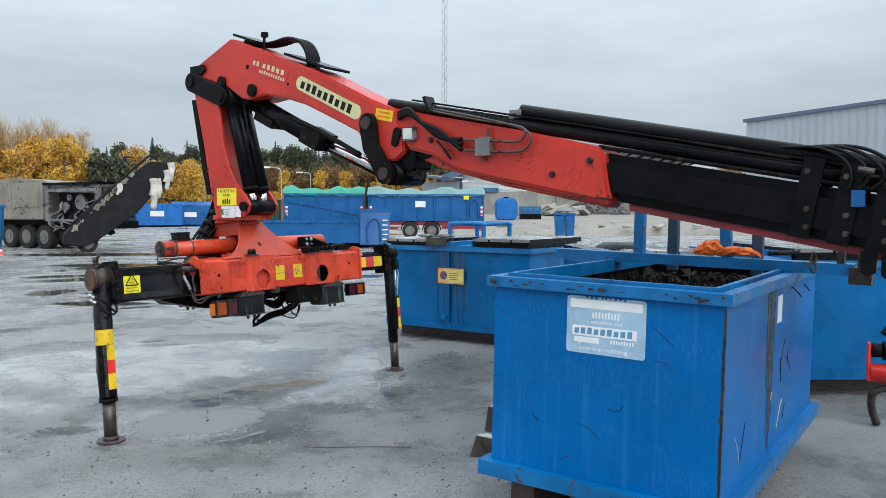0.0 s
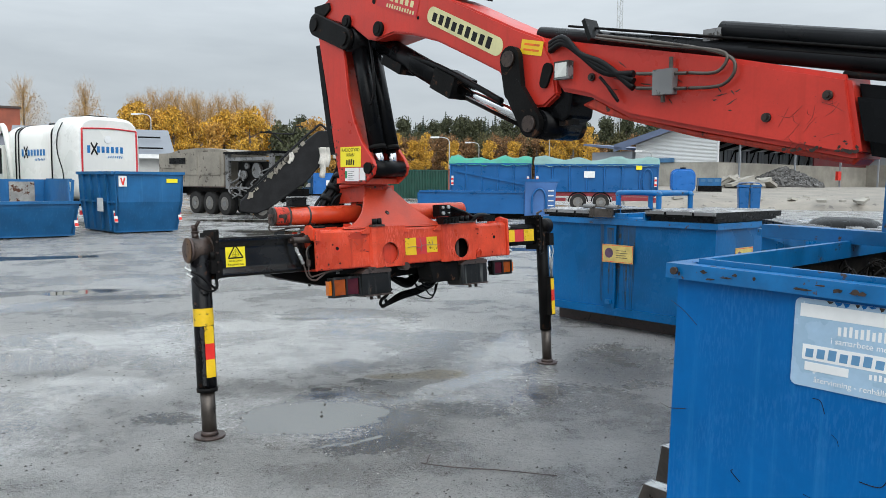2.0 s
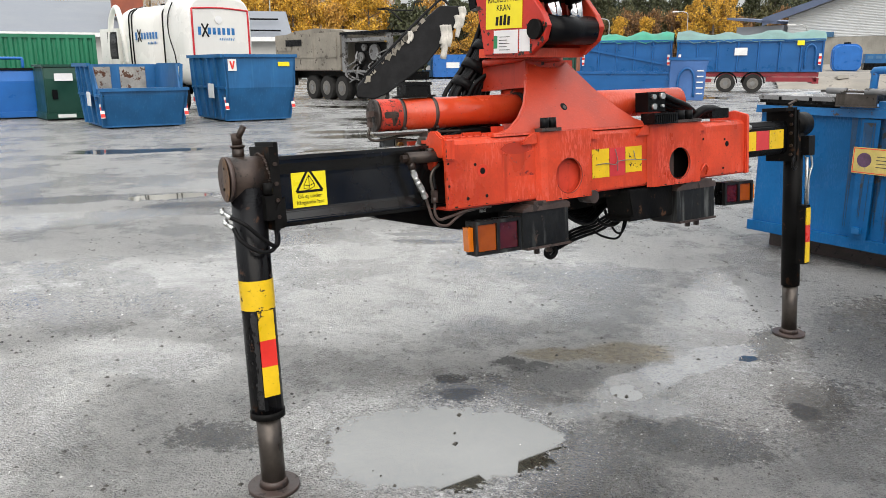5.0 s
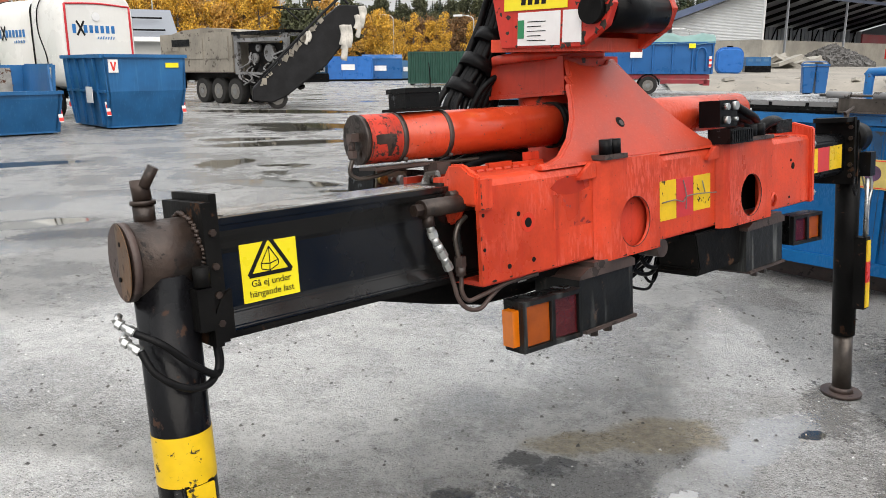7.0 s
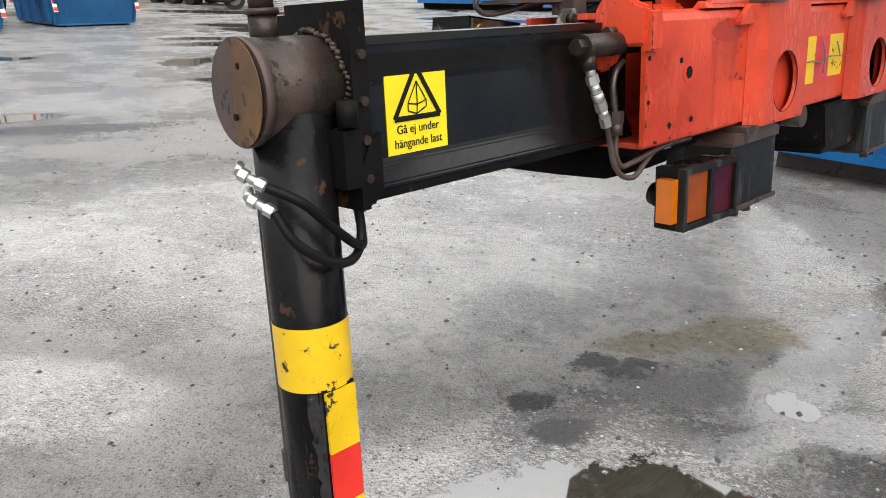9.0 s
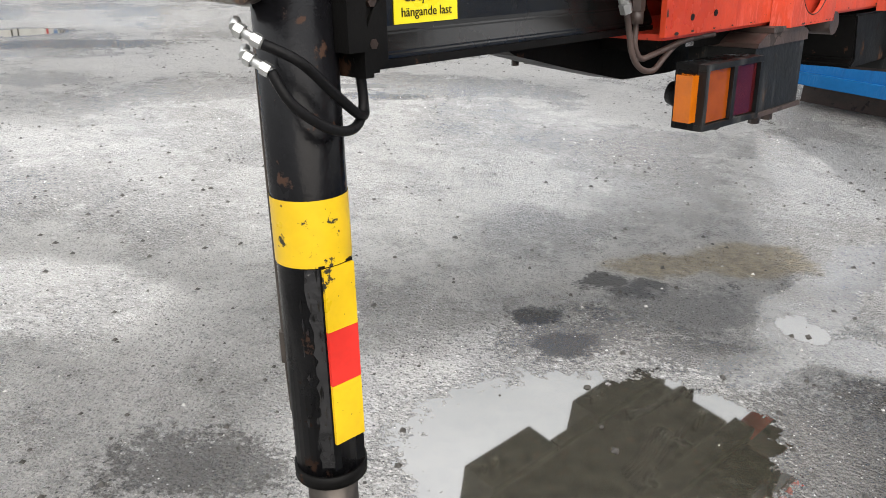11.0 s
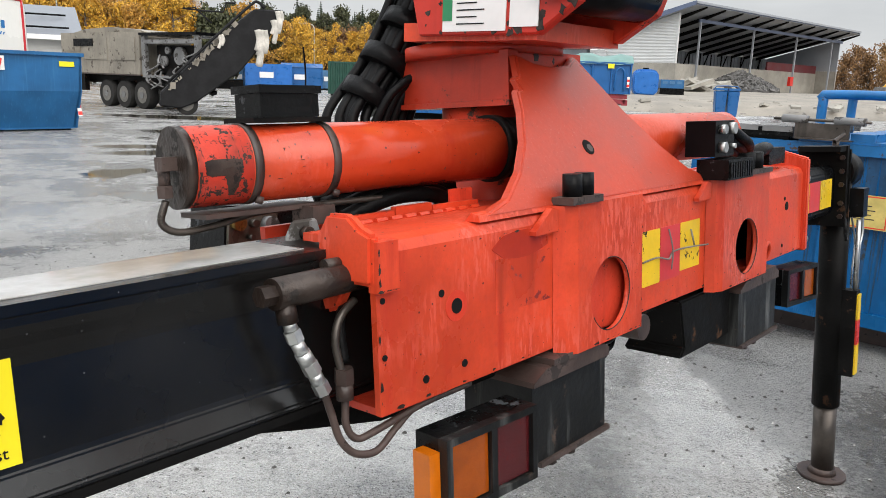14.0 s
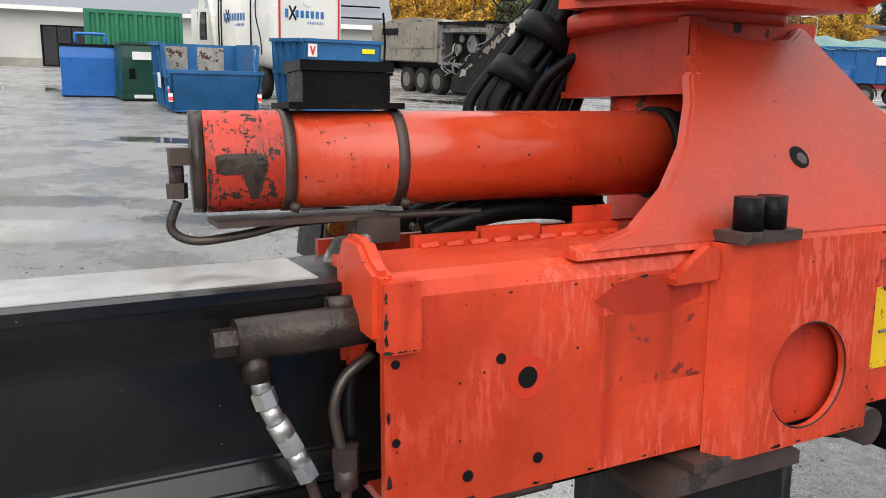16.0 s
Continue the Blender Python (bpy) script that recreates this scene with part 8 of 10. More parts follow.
def shipping_box(name, m, L, W, H, mat, label, group="", z0=0.15, step=0.28):
    """A corrugated box container; local x along its length, y deep."""
    root = thing(name, m, label, "container", group)
    for y, s in ((0, -1), (W, 1)):
        bm = B()
        n = int(L / step)
        prof = []
        for i in range(n):
            a = -L / 2 + 0.08 + (L - 0.16) * i / n
            st = (L - 0.16) / n
            prof += [(a, y + s * 0.03), (a + st * 0.3, y + s * 0.03), (a + st * 0.5, y - s * 0.03), (a + st * 0.8, y - s * 0.03)]
        prof += [(L / 2 - 0.08, y + s * 0.03)]
        lo = [bm.verts.new((*p, z0 + 0.14)) for p in prof]
        hi = [bm.verts.new((*p, z0 + H - 0.1)) for p in prof]
        for i in range(len(prof) - 1):
            bm.faces.new((lo[i], lo[i + 1], hi[i + 1], hi[i]))
        part("side_wall", bm, mat, root)
    bm = B()
    for x in (-L / 2, L / 2 - 0.1):
        for y in (-0.04, W - 0.06):
            box(bm, x, x + 0.1, y, y + 0.1, z0, z0 + H)
    for z in (z0, z0 + H - 0.12):
        for y in (-0.035, W - 0.055):
            box(bm, -L / 2 + 0.1, L / 2 - 0.1, y, y + 0.09, z, z + 0.12)
    part("frame", bm, mat, root)
    part("roof", box(B(), -L / 2 + 0.02, L / 2 - 0.02, 0.06, W - 0.06, z0 + H - 0.05, z0 + H - 0.01), mat, root)
    for x in (-L / 2 + 0.01, L / 2 - 0.04):
        part("end_wall", box(B(), x, x + 0.03, 0.06, W - 0.06, z0 + 0.02, z0 + H - 0.06), mat, root)
    if z0 > 0.01:
        bm = B()
        for x in (-L / 2 + 0.2, L / 2 - 0.4):
            box(bm, x, x + 0.2, 0.0, W, 0.0, z0 - 0.001)
        part("bearer", bm, M_BLACKROUGH, root)
    return root


shipping_box("shipping_container", pose(-22.75, 22.95, 0, 0, 0, 51), 2.95, 2.2, 2.45, M_GREEN, "green corrugated shipping container")


def tank_truck():
    # local x runs from the rear face forward, +y is the side towards the yard
    root = thing("waste_truck", pose(-17.6, 25.4, 0, 0, 0, 160), "white rounded waste collection truck with red lines and blue lettering", "truck")

    def shell(x0, x1, hy, z0, z1, ends, name, label=""):
        bm = B()
        cs = []
        n = 36
        for i in range(n):
            a = 2 * math.pi * i / n
            c, s = math.cos(a), math.sin(a)
            e = 0.42
            cs.append((hy * math.copysign(abs(c) ** e, c), (z0 + z1) / 2 + (z1 - z0) / 2 * math.copysign(abs(s) ** e, s)))
        rings = []
        for x, k in ends(x0, x1):
            rings.append([bm.verts.new((x, p[0] * k, (z0 + z1) / 2 + (p[1] - (z0 + z1) / 2) * k)) for p in cs])
        for a, b in zip(rings, rings[1:]):
            for i in range(n):
                f = bm.faces.new((a[i], a[(i + 1) % n], b[(i + 1) % n], b[i]))
                f.smooth = True
        bm.faces.new(rings[0][::-1]), bm.faces.new(rings[-1])
        return part(name, bm, M_TANK, root, label)
    shell(1.35, 4.9, 1.2, 0.95, 3.62, lambda a, b: ((a, 1.0), (b - 0.5, 1.0), (b - 0.15, 0.96), (b, 0.85)), "body")
    rear = shell(0.0, 1.5, 1.26, 0.9, 3.85, lambda a, b: ((a, 0.90), (a + 0.04, 0.945), (a + 0.16, 0.985), (a + 0.35, 1.0), (b - 0.06, 1.0), (b, 0.985)), "tailgate", "rounded white tailgate outlined in red")
    for s in (-1, 1):
        part("red_line", sweep(B(), [(-0.004, s * 1.07, 1.15), (-0.004, s * 1.07, 2.6), (-0.004, s * 1.06, 3.38)], 0.035, 6, 3), M_TANKRED, rear)
    part("red_line", sweep(B(), [(-0.004, -1.06, 3.38), (-0.01, 0.0, 3.43), (-0.004, 1.06, 3.38)], 0.03, 6, 3), M_TANKRED, rear)
    part("rear_lamp", cyl(B(), (-0.03, 0.1, 3.05), (-0.002, 0.1, 3.05), 0.13, 14), M_WHITE, rear)
    for m, w in ((Matrix.Translation((-0.006, 0.15, 2.55)) @ pose(0, 0, 0, 0, 0, -90), 1.45), (Matrix.Translation((2.75, 1.215, 2.45)) @ pose(0, 0, 0, 0, 0, 180), 1.6)):
        for i in (2, 3, 4, 5, 6, 7):
            a = -w / 2 + w * i / 8
            tagged(part("logo_mark", box(B(), a, a + w / 8 * 0.62, -0.004, 0.0, 0.02, 0.24), M_TANKBLUE, root, m=m), kind="stuff")
        lg = part("logo_mark", box(B(), -w / 2, -w / 2 + w / 8 * 0.62, -0.004, 0.0, 0.0, 0.26), M_TANKBLUE, root, "blue lettering bars", m)
        part("slogan_mark", strokes(B(), 0.05, -0.16, w * 0.42, 0.09, 7, 0.4, 0.45), M_TANKBLUE, lg, m=m)
        bm = B()
        for a in (-1, 1):
            cyl(bm, (-w * 0.32 - a * 0.12, -0.002, -0.06), (-w * 0.32 + a * 0.12, -0.002, 0.36), 0.035, 6)
        for v in bm.verts:
            v.co.y = -0.005 + 0.1 * v.co.y
        part("black_stroke", bm, M_PRINT, lg, m=m)
    for x in (1.6, 3.75, 3.95):
        part("edge_seal", sweep(B(), [(x, 1.215, 1.2), (x, 1.215, 2.8), (x + 0.03, 1.12, 3.4), (x + 0.05, 0.6, 3.62)], 0.025, 6), M_PLASTIC, root)
    part("seal_cable", sweep(B(), [(0.9, 1.2, 3.6), (1.1, 1.275, 3.2), (1.15, 1.275, 2.6), (0.85, 1.275, 1.9), (0.8, 1.275, 1.4)], 0.018, 6), M_PLASTIC, rear)
    part("exhaust_pipe", sweep(B(), [(4.35, 1.15, 1.6), (4.4, 1.22, 2.6), (4.7, 1.18, 3.4), (5.1, 1.1, 3.62), (5.5, 1.1, 3.2), (5.7, 1.1, 2.4), (5.75, 1.1, 1.4)], 0.10, 10), M_TANK, root, "bent white suction pipe")
    bm = bevel(box(B(), 5.0, 6.4, -1.15, 1.15, 0.9, 2.9), 0.15, 3)
    cab = part("cab", bm, M_TANK, root, "white driver's cab")
    part("cab_window", bevel(box(B(), 5.15, 5.75, 1.155, 1.17, 1.9, 2.7), 0.005), M_GLASSDARK, cab)
    part("window_surround", bevel(box(B(), 5.08, 5.82, 1.1505, 1.156, 1.82, 2.78), 0.002), M_PLASTIC, cab)
    for x0 in (0.6, 2.6):
        part("hatch", bevel(box(B(), x0, x0 + 0.6, -0.35, 0.35, 3.62, 3.9 if x0 < 1 else 3.7), 0.04), M_BLACK, root)
    part("chassis", box(B(), 0.2, 6.3, -0.5, 0.5, 0.6, 0.94), M_BLACKROUGH, root)
    part("rear_bar", box(B(), -0.1, 0.05, -1.2, 1.2, 0.42, 0.56), M_TANKRED, root)
    part("rear_bar", box(B(), -0.1, 0.05, -1.2, 1.2, 0.60, 0.72), M_WHITE, root)
    for x in (1.3, 2.7, 5.6):
        for y in (-1.0, 1.0):
            wheel(root, x, y, 0.5, 0.5, 0.32)


tank_truck()


def shredder():
    root = thing("mobile_shredder", pose(-19.3, 35.3, 0, 0, 0, -29), "mud-grey shredder trailer with three axles and an open engine bay", "machine")
    bm = bevel(box(B(), -2.6, 0.55, -0.2, 2.2, 1.35, 3.0), 0.05)
    body = part("body", bm, M_TRUCK, root)
    for x0, x1, z0, z1 in ((-2.45, -1.75, 2.25, 2.75), (-1.55, -0.65, 1.9, 2.8), (-0.5, 0.4, 1.9, 2.8)):
        part("panel", bevel(box(B(), x0, x1, -0.235, -0.201, z0, z1), 0.02), M_TRUCK, body)
    part("window", box(B(), -2.0, -1.2, -0.26, -0.2355, 2.45, 2.75), M_BLACK, body)
    part("roof_hump", prism(B(), [(-2.5, 3.001), (-1.9, 3.18), (-0.9, 3.25), (0.3, 3.10), (0.5, 3.001)], 0.2, 1.9, "y"), M_TRUCK, body)
    part("rail", box(B(), -2.62, 0.57, -0.24, -0.2, 1.30, 1.349), M_BROWNSTEEL, body)
    bm = box(B(), 0.62, 2.55, -0.3, 2.2, 2.86, 2.96)
    bay = part("engine_roof", bevel(bm, 0.02), M_BLACK, root)
    bm = B()
    for x in (0.62, 2.4):
        box(bm, x, x + 0.13, -0.2, -0.05, 1.35, 2.859)
    box(bm, 0.751, 2.399, -0.2, -0.05, 2.55, 2.70)
    box(bm, 0.62, 2.53, -0.2, -0.05, 1.25, 1.349)
    part("bay_frame", bm, M_MACHINE, bay)
    bm = bevel(box(B(), 0.9, 2.3, 0.15, 1.9, 1.4, 2.5), 0.08)
    part("engine", bm, M_BLACKROUGH, bay)
    for x, z, r in ((1.75, 2.1, 0.34), (1.2, 1.9, 0.2), (2.15, 1.75, 0.2), (1.35, 2.3, 0.14)):
        part("pulley", cyl(B(), (x, 0.14, z), (x, 0.0, z), r, 20), M_MACHINE, bay)
    random.seed(31)
    for i in range(16):
        x, z = random.uniform(0.8, 2.6), random.uniform(1.3, 2.2)
        part("cable", sweep(B(), [(x, -0.05, z), (x + random.uniform(-0.3, 0.3), -0.2, z - 0.25), (x + random.uniform(-0.5, 0.5), -0.15, z - 0.5)], 0.03, 6), M_MACHINE, bay)
    bm = B()
    for i in range(20):
        x, z = random.uniform(0.9, 2.7), random.uniform(0.55, 1.5)
        s = random.uniform(0.06, 0.18)
        box(bm, -s, s, -s, s, -s, s, Matrix.Translation((x, random.uniform(-0.1, 0.5), z)) @ pose(0, 0, 0, random.uniform(0, 90), random.uniform(0, 90), 0))
    part("gearbox", bm, M_BLACKROUGH, bay)
    part("chassis", box(B(), -2.6, 2.6, 0.3, 1.7, 0.95, 1.29), M_BLACKROUGH, root)
    part("mud_skirt", box(B(), -2.6, -1.75, -0.1, 0.1, 0.6, 1.29), M_BLACKROUGH, root)
    for ob in [o for o in bpy.data.objects if o.type == "MESH" and o.parent is not None and (o.parent == root or o.parent.parent == root)]:
        if ob.name.startswith("pulley"):
            cx = sum(v.co.x for v in ob.data.vertices) / len(ob.data.vertices)
            ob.data.transform(Matrix.Translation((0.94 * cx + 0.38, 0, 0)))
        else:
            ob.data.transform(Matrix.Translation((0.38, 0, 0)) @ Matrix.Diagonal((1.94, 1, 1, 1)))
    for x in (-1.32, 0.0, 1.32):
        for y in (0.1, 1.9):
            wheel(root, x, y, 0.54, 0.54, 0.4)
    # conveyor
    conv = thing("conveyor", pose(-17.16, 30.99, 0, 0, 0, 29) @ Matrix.Scale(0.92, 4), "long black discharge conveyor with rags hanging from it", "machine")
    a, b = Vector((1.9, -0.3, 0.55)), Vector((6.15, -0.3, 4.15))
    bm = prism(B(), [(1.55, 0.35), (2.3, 0.25), (2.9, 0.5), (4.6, 1.75), (6.35, 3.85), (6.30, 4.15), (5.2, 4.15), (3.6, 2.85), (1.6, 0.85)], -0.9, 0.3, "y")
    part("boom", bevel(bm, 0.05, 1), M_BELT, conv)
    bm = B()
    sweep(bm, [(1.9, -0.95, 1.25), (3.6, -0.95, 2.95), (5.0, -0.95, 4.25), (5.3, -0.95, 4.4), (5.55, -0.95, 4.18)], 0.06, 6, 3)
    for i in range(9):
        t = i / 8
        p = Vector((1.9, -0.95, 1.0)).lerp(Vector((5.0, -0.95, 4.1)), t)
        cyl(bm, p, p + Vector((0, 0, 0.28)), 0.03, 5)
    part("guard_rail", bm, M_BELT, conv)
    bm = B()
    for i in range(24):
        t = random.random()
        p = Vector((1.8, -0.93, 0.9)).lerp(Vector((4.6, -0.93, 3.7)), t)
        s = random.uniform(0.03, 0.11)
        part("dirt_lump", bevel(box(B(), -s, s, -0.03, 0.03, -s * 1.6, s, Matrix.Translation(p) @ pose(0, 0, 0, 0, random.uniform(0, 90), 0)), 0.02, 1), M_TRUCK, conv)
    for (x, z, n, sc) in ((5.9, 3.75, 5, 0.5), (5.45, 3.35, 6, 0.75), (6.2, 4.1, 4, 0.5), (3.9, 3.1, 2, 0.3)):
        for i in range(n):
            xx = x + random.uniform(-0.2, 0.2) * sc * 2
            ln = random.uniform(0.5, 1.2) * sc * 1.6
            pts = [(xx, -0.92, z), (xx + 0.06, -0.96, z - ln * 0.5), (xx - 0.03, -0.93, z - ln)]
            f = sweep(B(), pts, 0.10 * sc + 0.04, 7, 4)
            part("rag", f, M_RAG, conv, "dirty pale rag")
    bm = B()
    sweep(bm, [(3.55, -0.95, 3.5), (2.95, -0.95, 4.05), (2.5, -0.95, 4.0), (3.3, -0.95, 3.95), (4.0, -0.95, 3.95), (4.1, -0.95, 4.3), (4.45, -0.95, 4.3)], 0.035, 5, 0)
    part("handrail", bm, M_BELT, conv)
    for y in (-0.55, 0.1):
        wheel(conv, 2.55, y, 0.42, 0.42, 0.3)


M_RAG = surface("pale_rag", (0.55, 0.52, 0.47), 0.9, 0.3, 3.0, 15, bump=0.3)
shredder()


def roll_off(m, L, W, z0, H, mat, label, tarp):
    """A ribbed hook-lift container with a tarpaulin; local x along it."""
    root = thing("roll_off_container", m, label, "container", "hook-lift containers")
    part("body", bevel(box(B(), -L / 2, L / 2, 0, W, z0, z0 + H), 0.03), mat, root)
    n = int(L / 0.95)
    for i in range(n + 1):
        x = -L / 2 + 0.06 + (L - 0.12) * i / n
        bm = prism(B(), [(x - 0.06, 0), (x + 0.06, 0), (x + 0.035, -0.09), (x - 0.035, -0.09)], z0 + 0.02, z0 + H - 0.12, "z")
        part("rib", bm, mat, root)
    part("top_rail", box(B(), -L / 2 - 0.02, L / 2 + 0.02, -0.1, 0.0 - 0.001, z0 + H - 0.12, z0 + H + 0.02), mat, root)
    bm = B()
    random.seed(int(L * 10))
    nx, ny = 24, 6
    g = []
    for i in range(nx + 1):
        row = []
        for j in range(ny + 1):
            x, y = -L / 2 - 0.05 + (L + 0.1) * i / nx, -0.13 + (W + 0.26) * j / ny
            z = z0 + H + 0.06 + (0.34 + 0.10 * math.sin(i * 0.9) + 0.08 * math.sin(i * 0.37 + 1)) * math.sin(math.pi * j / ny) + random.uniform(-0.03, 0.05)
            if j in (0, ny):
                z = z0 + H - 0.03 - 0.16 * random.random() ** 3
            row.append(bm.verts.new((x, y, z)))
        g.append(row)
    for i in range(nx):
        for j in range(ny):
            f = bm.faces.new((g[i][j], g[i + 1][j], g[i + 1][j + 1], g[i][j + 1]))
            f.smooth = True
    part("tarpaulin", bm, tarp, root, "slack tarpaulin")
    for x in (-L / 2 + 0.12, L / 2 - 0.25):
        s = part("reflector", box(B(), x, x + 0.14, -0.115, -0.1005, z0 + 0.35, z0 + 0.95), M_WHITE, root)
        for i in range(2):
            part("red_bar", box(B(), x, x + 0.14, -0.12, -0.1155, z0 + 0.4 + 0.28 * i, z0 + 0.53 + 0.28 * i), M_SIGNRED, s)
    return root


T = Matrix.Translation((-8.0, 50.0, 0)) @ pose(0, 0, 0, 0, 0, 5)
t1 = roll_off(T, 5.2, 2.4, 1.12, 1.75, M_BLUE_DEEP, "deep blue hook-lift container under a green tarpaulin", M_TARP)
part("diagonal_rib", prism(B(), [(-2.3, 2.35), (2.2, 1.5), (2.2, 1.62), (-2.3, 2.47)], -0.12, -0.095, "y"), M_BLUE_DEEP, t1)
part("bogie", box(B(), -2.3, 2.3, 0.2, 2.2, 0.0, 1.119), M_BLACKROUGH, t1)
t2 = roll_off(Matrix.Translation((-1.35, 49.6, 0)) @ pose(0, 0, 0, 0, 0, 2), 7.5, 2.4, 1.12, 1.7, M_BLUE_DEEP, "deep blue hook-lift container on a trailer under a grey-green tarpaulin", M_TARP2)
part("paper_label", box(B(), -0.7, -0.05, -0.13, -0.1, 2.0, 2.4), M_WHITE, t2)
part("yellow_tag", box(B(), 2.4, 2.75, -0.13, -0.1, 2.5, 2.75), M_YELLOW_CLEAN, t2)
bm = sweep(B(), [(2.85, -0.12, 1.3), (2.85, -0.12, 2.2), (3.0, -0.12, 2.5), (3.2, -0.12, 2.5), (3.35, -0.12, 2.2), (3.35, -0.12, 1.3)], 0.05, 6, 3)
part("end_arch", bm, M_BLUE_DEEP, t2)


def trailer():
    root = thing("drawbar_trailer", Matrix.Translation((-1.35, 49.6, 0)) @ pose(0, 0, 0, 0, 0, 2), "dark red drawbar trailer carrying a hook-lift container", "trailer")
    part("frame", box(B(), -3.6, 3.6, 0.1, 2.3, 0.86, 1.10), M_REDCHASSIS, root)
    part("side_guard", box(B(), -3.4, -1.8, 0.0, 0.06, 0.55, 0.75), M_REDCHASSIS, root)
    part("side_guard", box(B(), 1.0, 3.5, 0.0, 0.06, 0.6, 0.84), M_REDCHASSIS, root)
    for x in (-1.05, 0.35):
        for y in (0.25, 2.1):
            wheel(root, x, y, 0.5, 0.5, 0.4)
        bm = B()
        pts = [(x + 0.62 * math.cos(t), 0.52 + 0.62 * math.sin(t)) for t in [math.pi * k / 10 for k in range(11)]]
        prism(bm, pts + [(x + 0.56 * math.cos(t), 0.5 + 0.56 * math.sin(t)) for t in [math.pi * k / 10 for k in range(10, -1, -1)]], 0.03, 0.5, "y")
        part("mudguard", bm, M_BLACK, root)
    part("lamp_bar", box(B(), 3.3, 3.62, 0.0, 2.3, 0.5, 0.8), M_REDCHASSIS, root)


trailer()


def trough():
    root = thing("flat_container", pose(-6.25, 35.6, 0, 0, 0, 5), "deep blue low-sided hook-lift flat with a tall bulkhead", "container")
    for y in (0, 2.3):
        part("side_wall", box(B(), -2.6, 2.2, y, y + 0.08, 0.25, 1.18), M_BLUE_DEEP, root)
        part("top_rail", box(B(), -2.6, 2.2, y - 0.05, y + 0.13, 1.181, 1.27), M_BLUE_DEEP, root)
    part("floor", box(B(), -2.6, 2.2, 0.081, 2.299, 0.25, 0.33), M_BLUE_DEEP, root)
    part("end_wall", box(B(), -2.68, -2.601, 0, 2.38, 0.25, 1.18), M_BLUE_DEEP, root)
    part("runner", box(B(), -2.5, 2.9, 0.7, 0.9, 0.0, 0.249), M_BLACKROUGH, root)
    part("runner", box(B(), -2.5, 2.9, 1.5, 1.7, 0.0, 0.249), M_BLACKROUGH, root)
    bm = prism(B(), [(2.21, 0.15), (2.21, 1.72), (3.72, 1.78), (3.60, 1.45), (3.55, 0.15)], -0.12, 0.05, "y")
    bh = part("bulkhead", bevel(bm, 0.03, 1), surface("pale_blue_steel", (0.045, 0.13, 0.34), 0.4, 0.15, 1.0, 10), root)
    part("hook_arch", sweep(B(), [(2.55, -0.15, 0.3), (2.55, -0.15, 1.0), (2.75, -0.15, 1.35), (3.0, -0.15, 1.35), (3.15, -0.15, 1.0), (3.15, -0.15, 0.3)], 0.05, 6, 4), M_BLUE_DEEP, bh)
    for i in range(5):
        part("rung", box(B(), 3.25, 3.5, -0.16, -0.125, 0.4 + 0.22 * i, 0.45 + 0.22 * i), M_WHITE, bh)
    part("bulkhead_top", box(B(), 2.15, 3.75, -0.15, 2.3, 1.70, 1.82), M_BLUE_DEEP, root)


trough()
bm = B()


def twin_bin(m, h, label):
    root = thing("wheeled_bin", m, label, "bin")
    for s in (-1, 1):
        bm = prism(B(), [(s * 0.06 - 0.0, 0.1), (s * 0.58, 0.1), (s * 0.64, h * 0.86), (s * 0.02, h * 0.86)], -0.35, 0.35, "y")
        part("body", bevel(bm, 0.04, 1), M_BLUE_DEEP, root)
        part("lid", bevel(box(B(), min(s * 0.03, s * 0.66), max(s * 0.03, s * 0.66), -0.4, 0.4, h * 0.87, h * 0.94), 0.03, 1), M_BLUE_DEEP, root)
        part("foot", box(B(), s * 0.3 - 0.15, s * 0.3 + 0.15, -0.3, 0.3, 0.0, 0.099), M_BLACKROUGH, root)
    part("handle", sweep(B(), [(-0.6, 0, h * 0.9), (-0.55, 0, h * 1.0), (0.55, 0, h * 1.0), (0.6, 0, h * 0.9)], 0.03, 6, 2), M_BLUE_DEEP, root)


twin_bin(pose(7.7, 50.5, 0, 0, 0, 0), 1.75, "pair of deep blue wheeled bins with a tube handle")


# ---- far yard ----
def far_box(m, w, d, h, mat, label, lid=True):
    root = thing("storage_box", m, label, "container", "row of far waste boxes")
    bm = bevel(box(B(), -w / 2, w / 2, 0, d, 0.2, h), 0.05, 1)
    part("body", bm, mat, root)
    n = max(2, int(w / 1.3))
    for i in range(n + 1):
        x = -w / 2 + 0.05 + (w - 0.1) * i / n
        part("rib", box(B(), x - 0.06, x + 0.06, -0.08, -0.001, 0.2, h), mat, root)
    if lid:
        part("roof", prism(B(), [(-0.1, h), (d / 2, h + 0.45), (d + 0.1, h)], -w / 2 - 0.05, w / 2 + 0.05, "x"), mat, root)
    part("paper_label", box(B(), -w * 0.2, w * 0.1, -0.1, -0.085, h * 0.45, h * 0.68), M_WHITE, root)
    part("skid", box(B(), -w / 2, w / 2, 0.1, d - 0.1, 0.0, 0.199), M_BLACKROUGH, root)


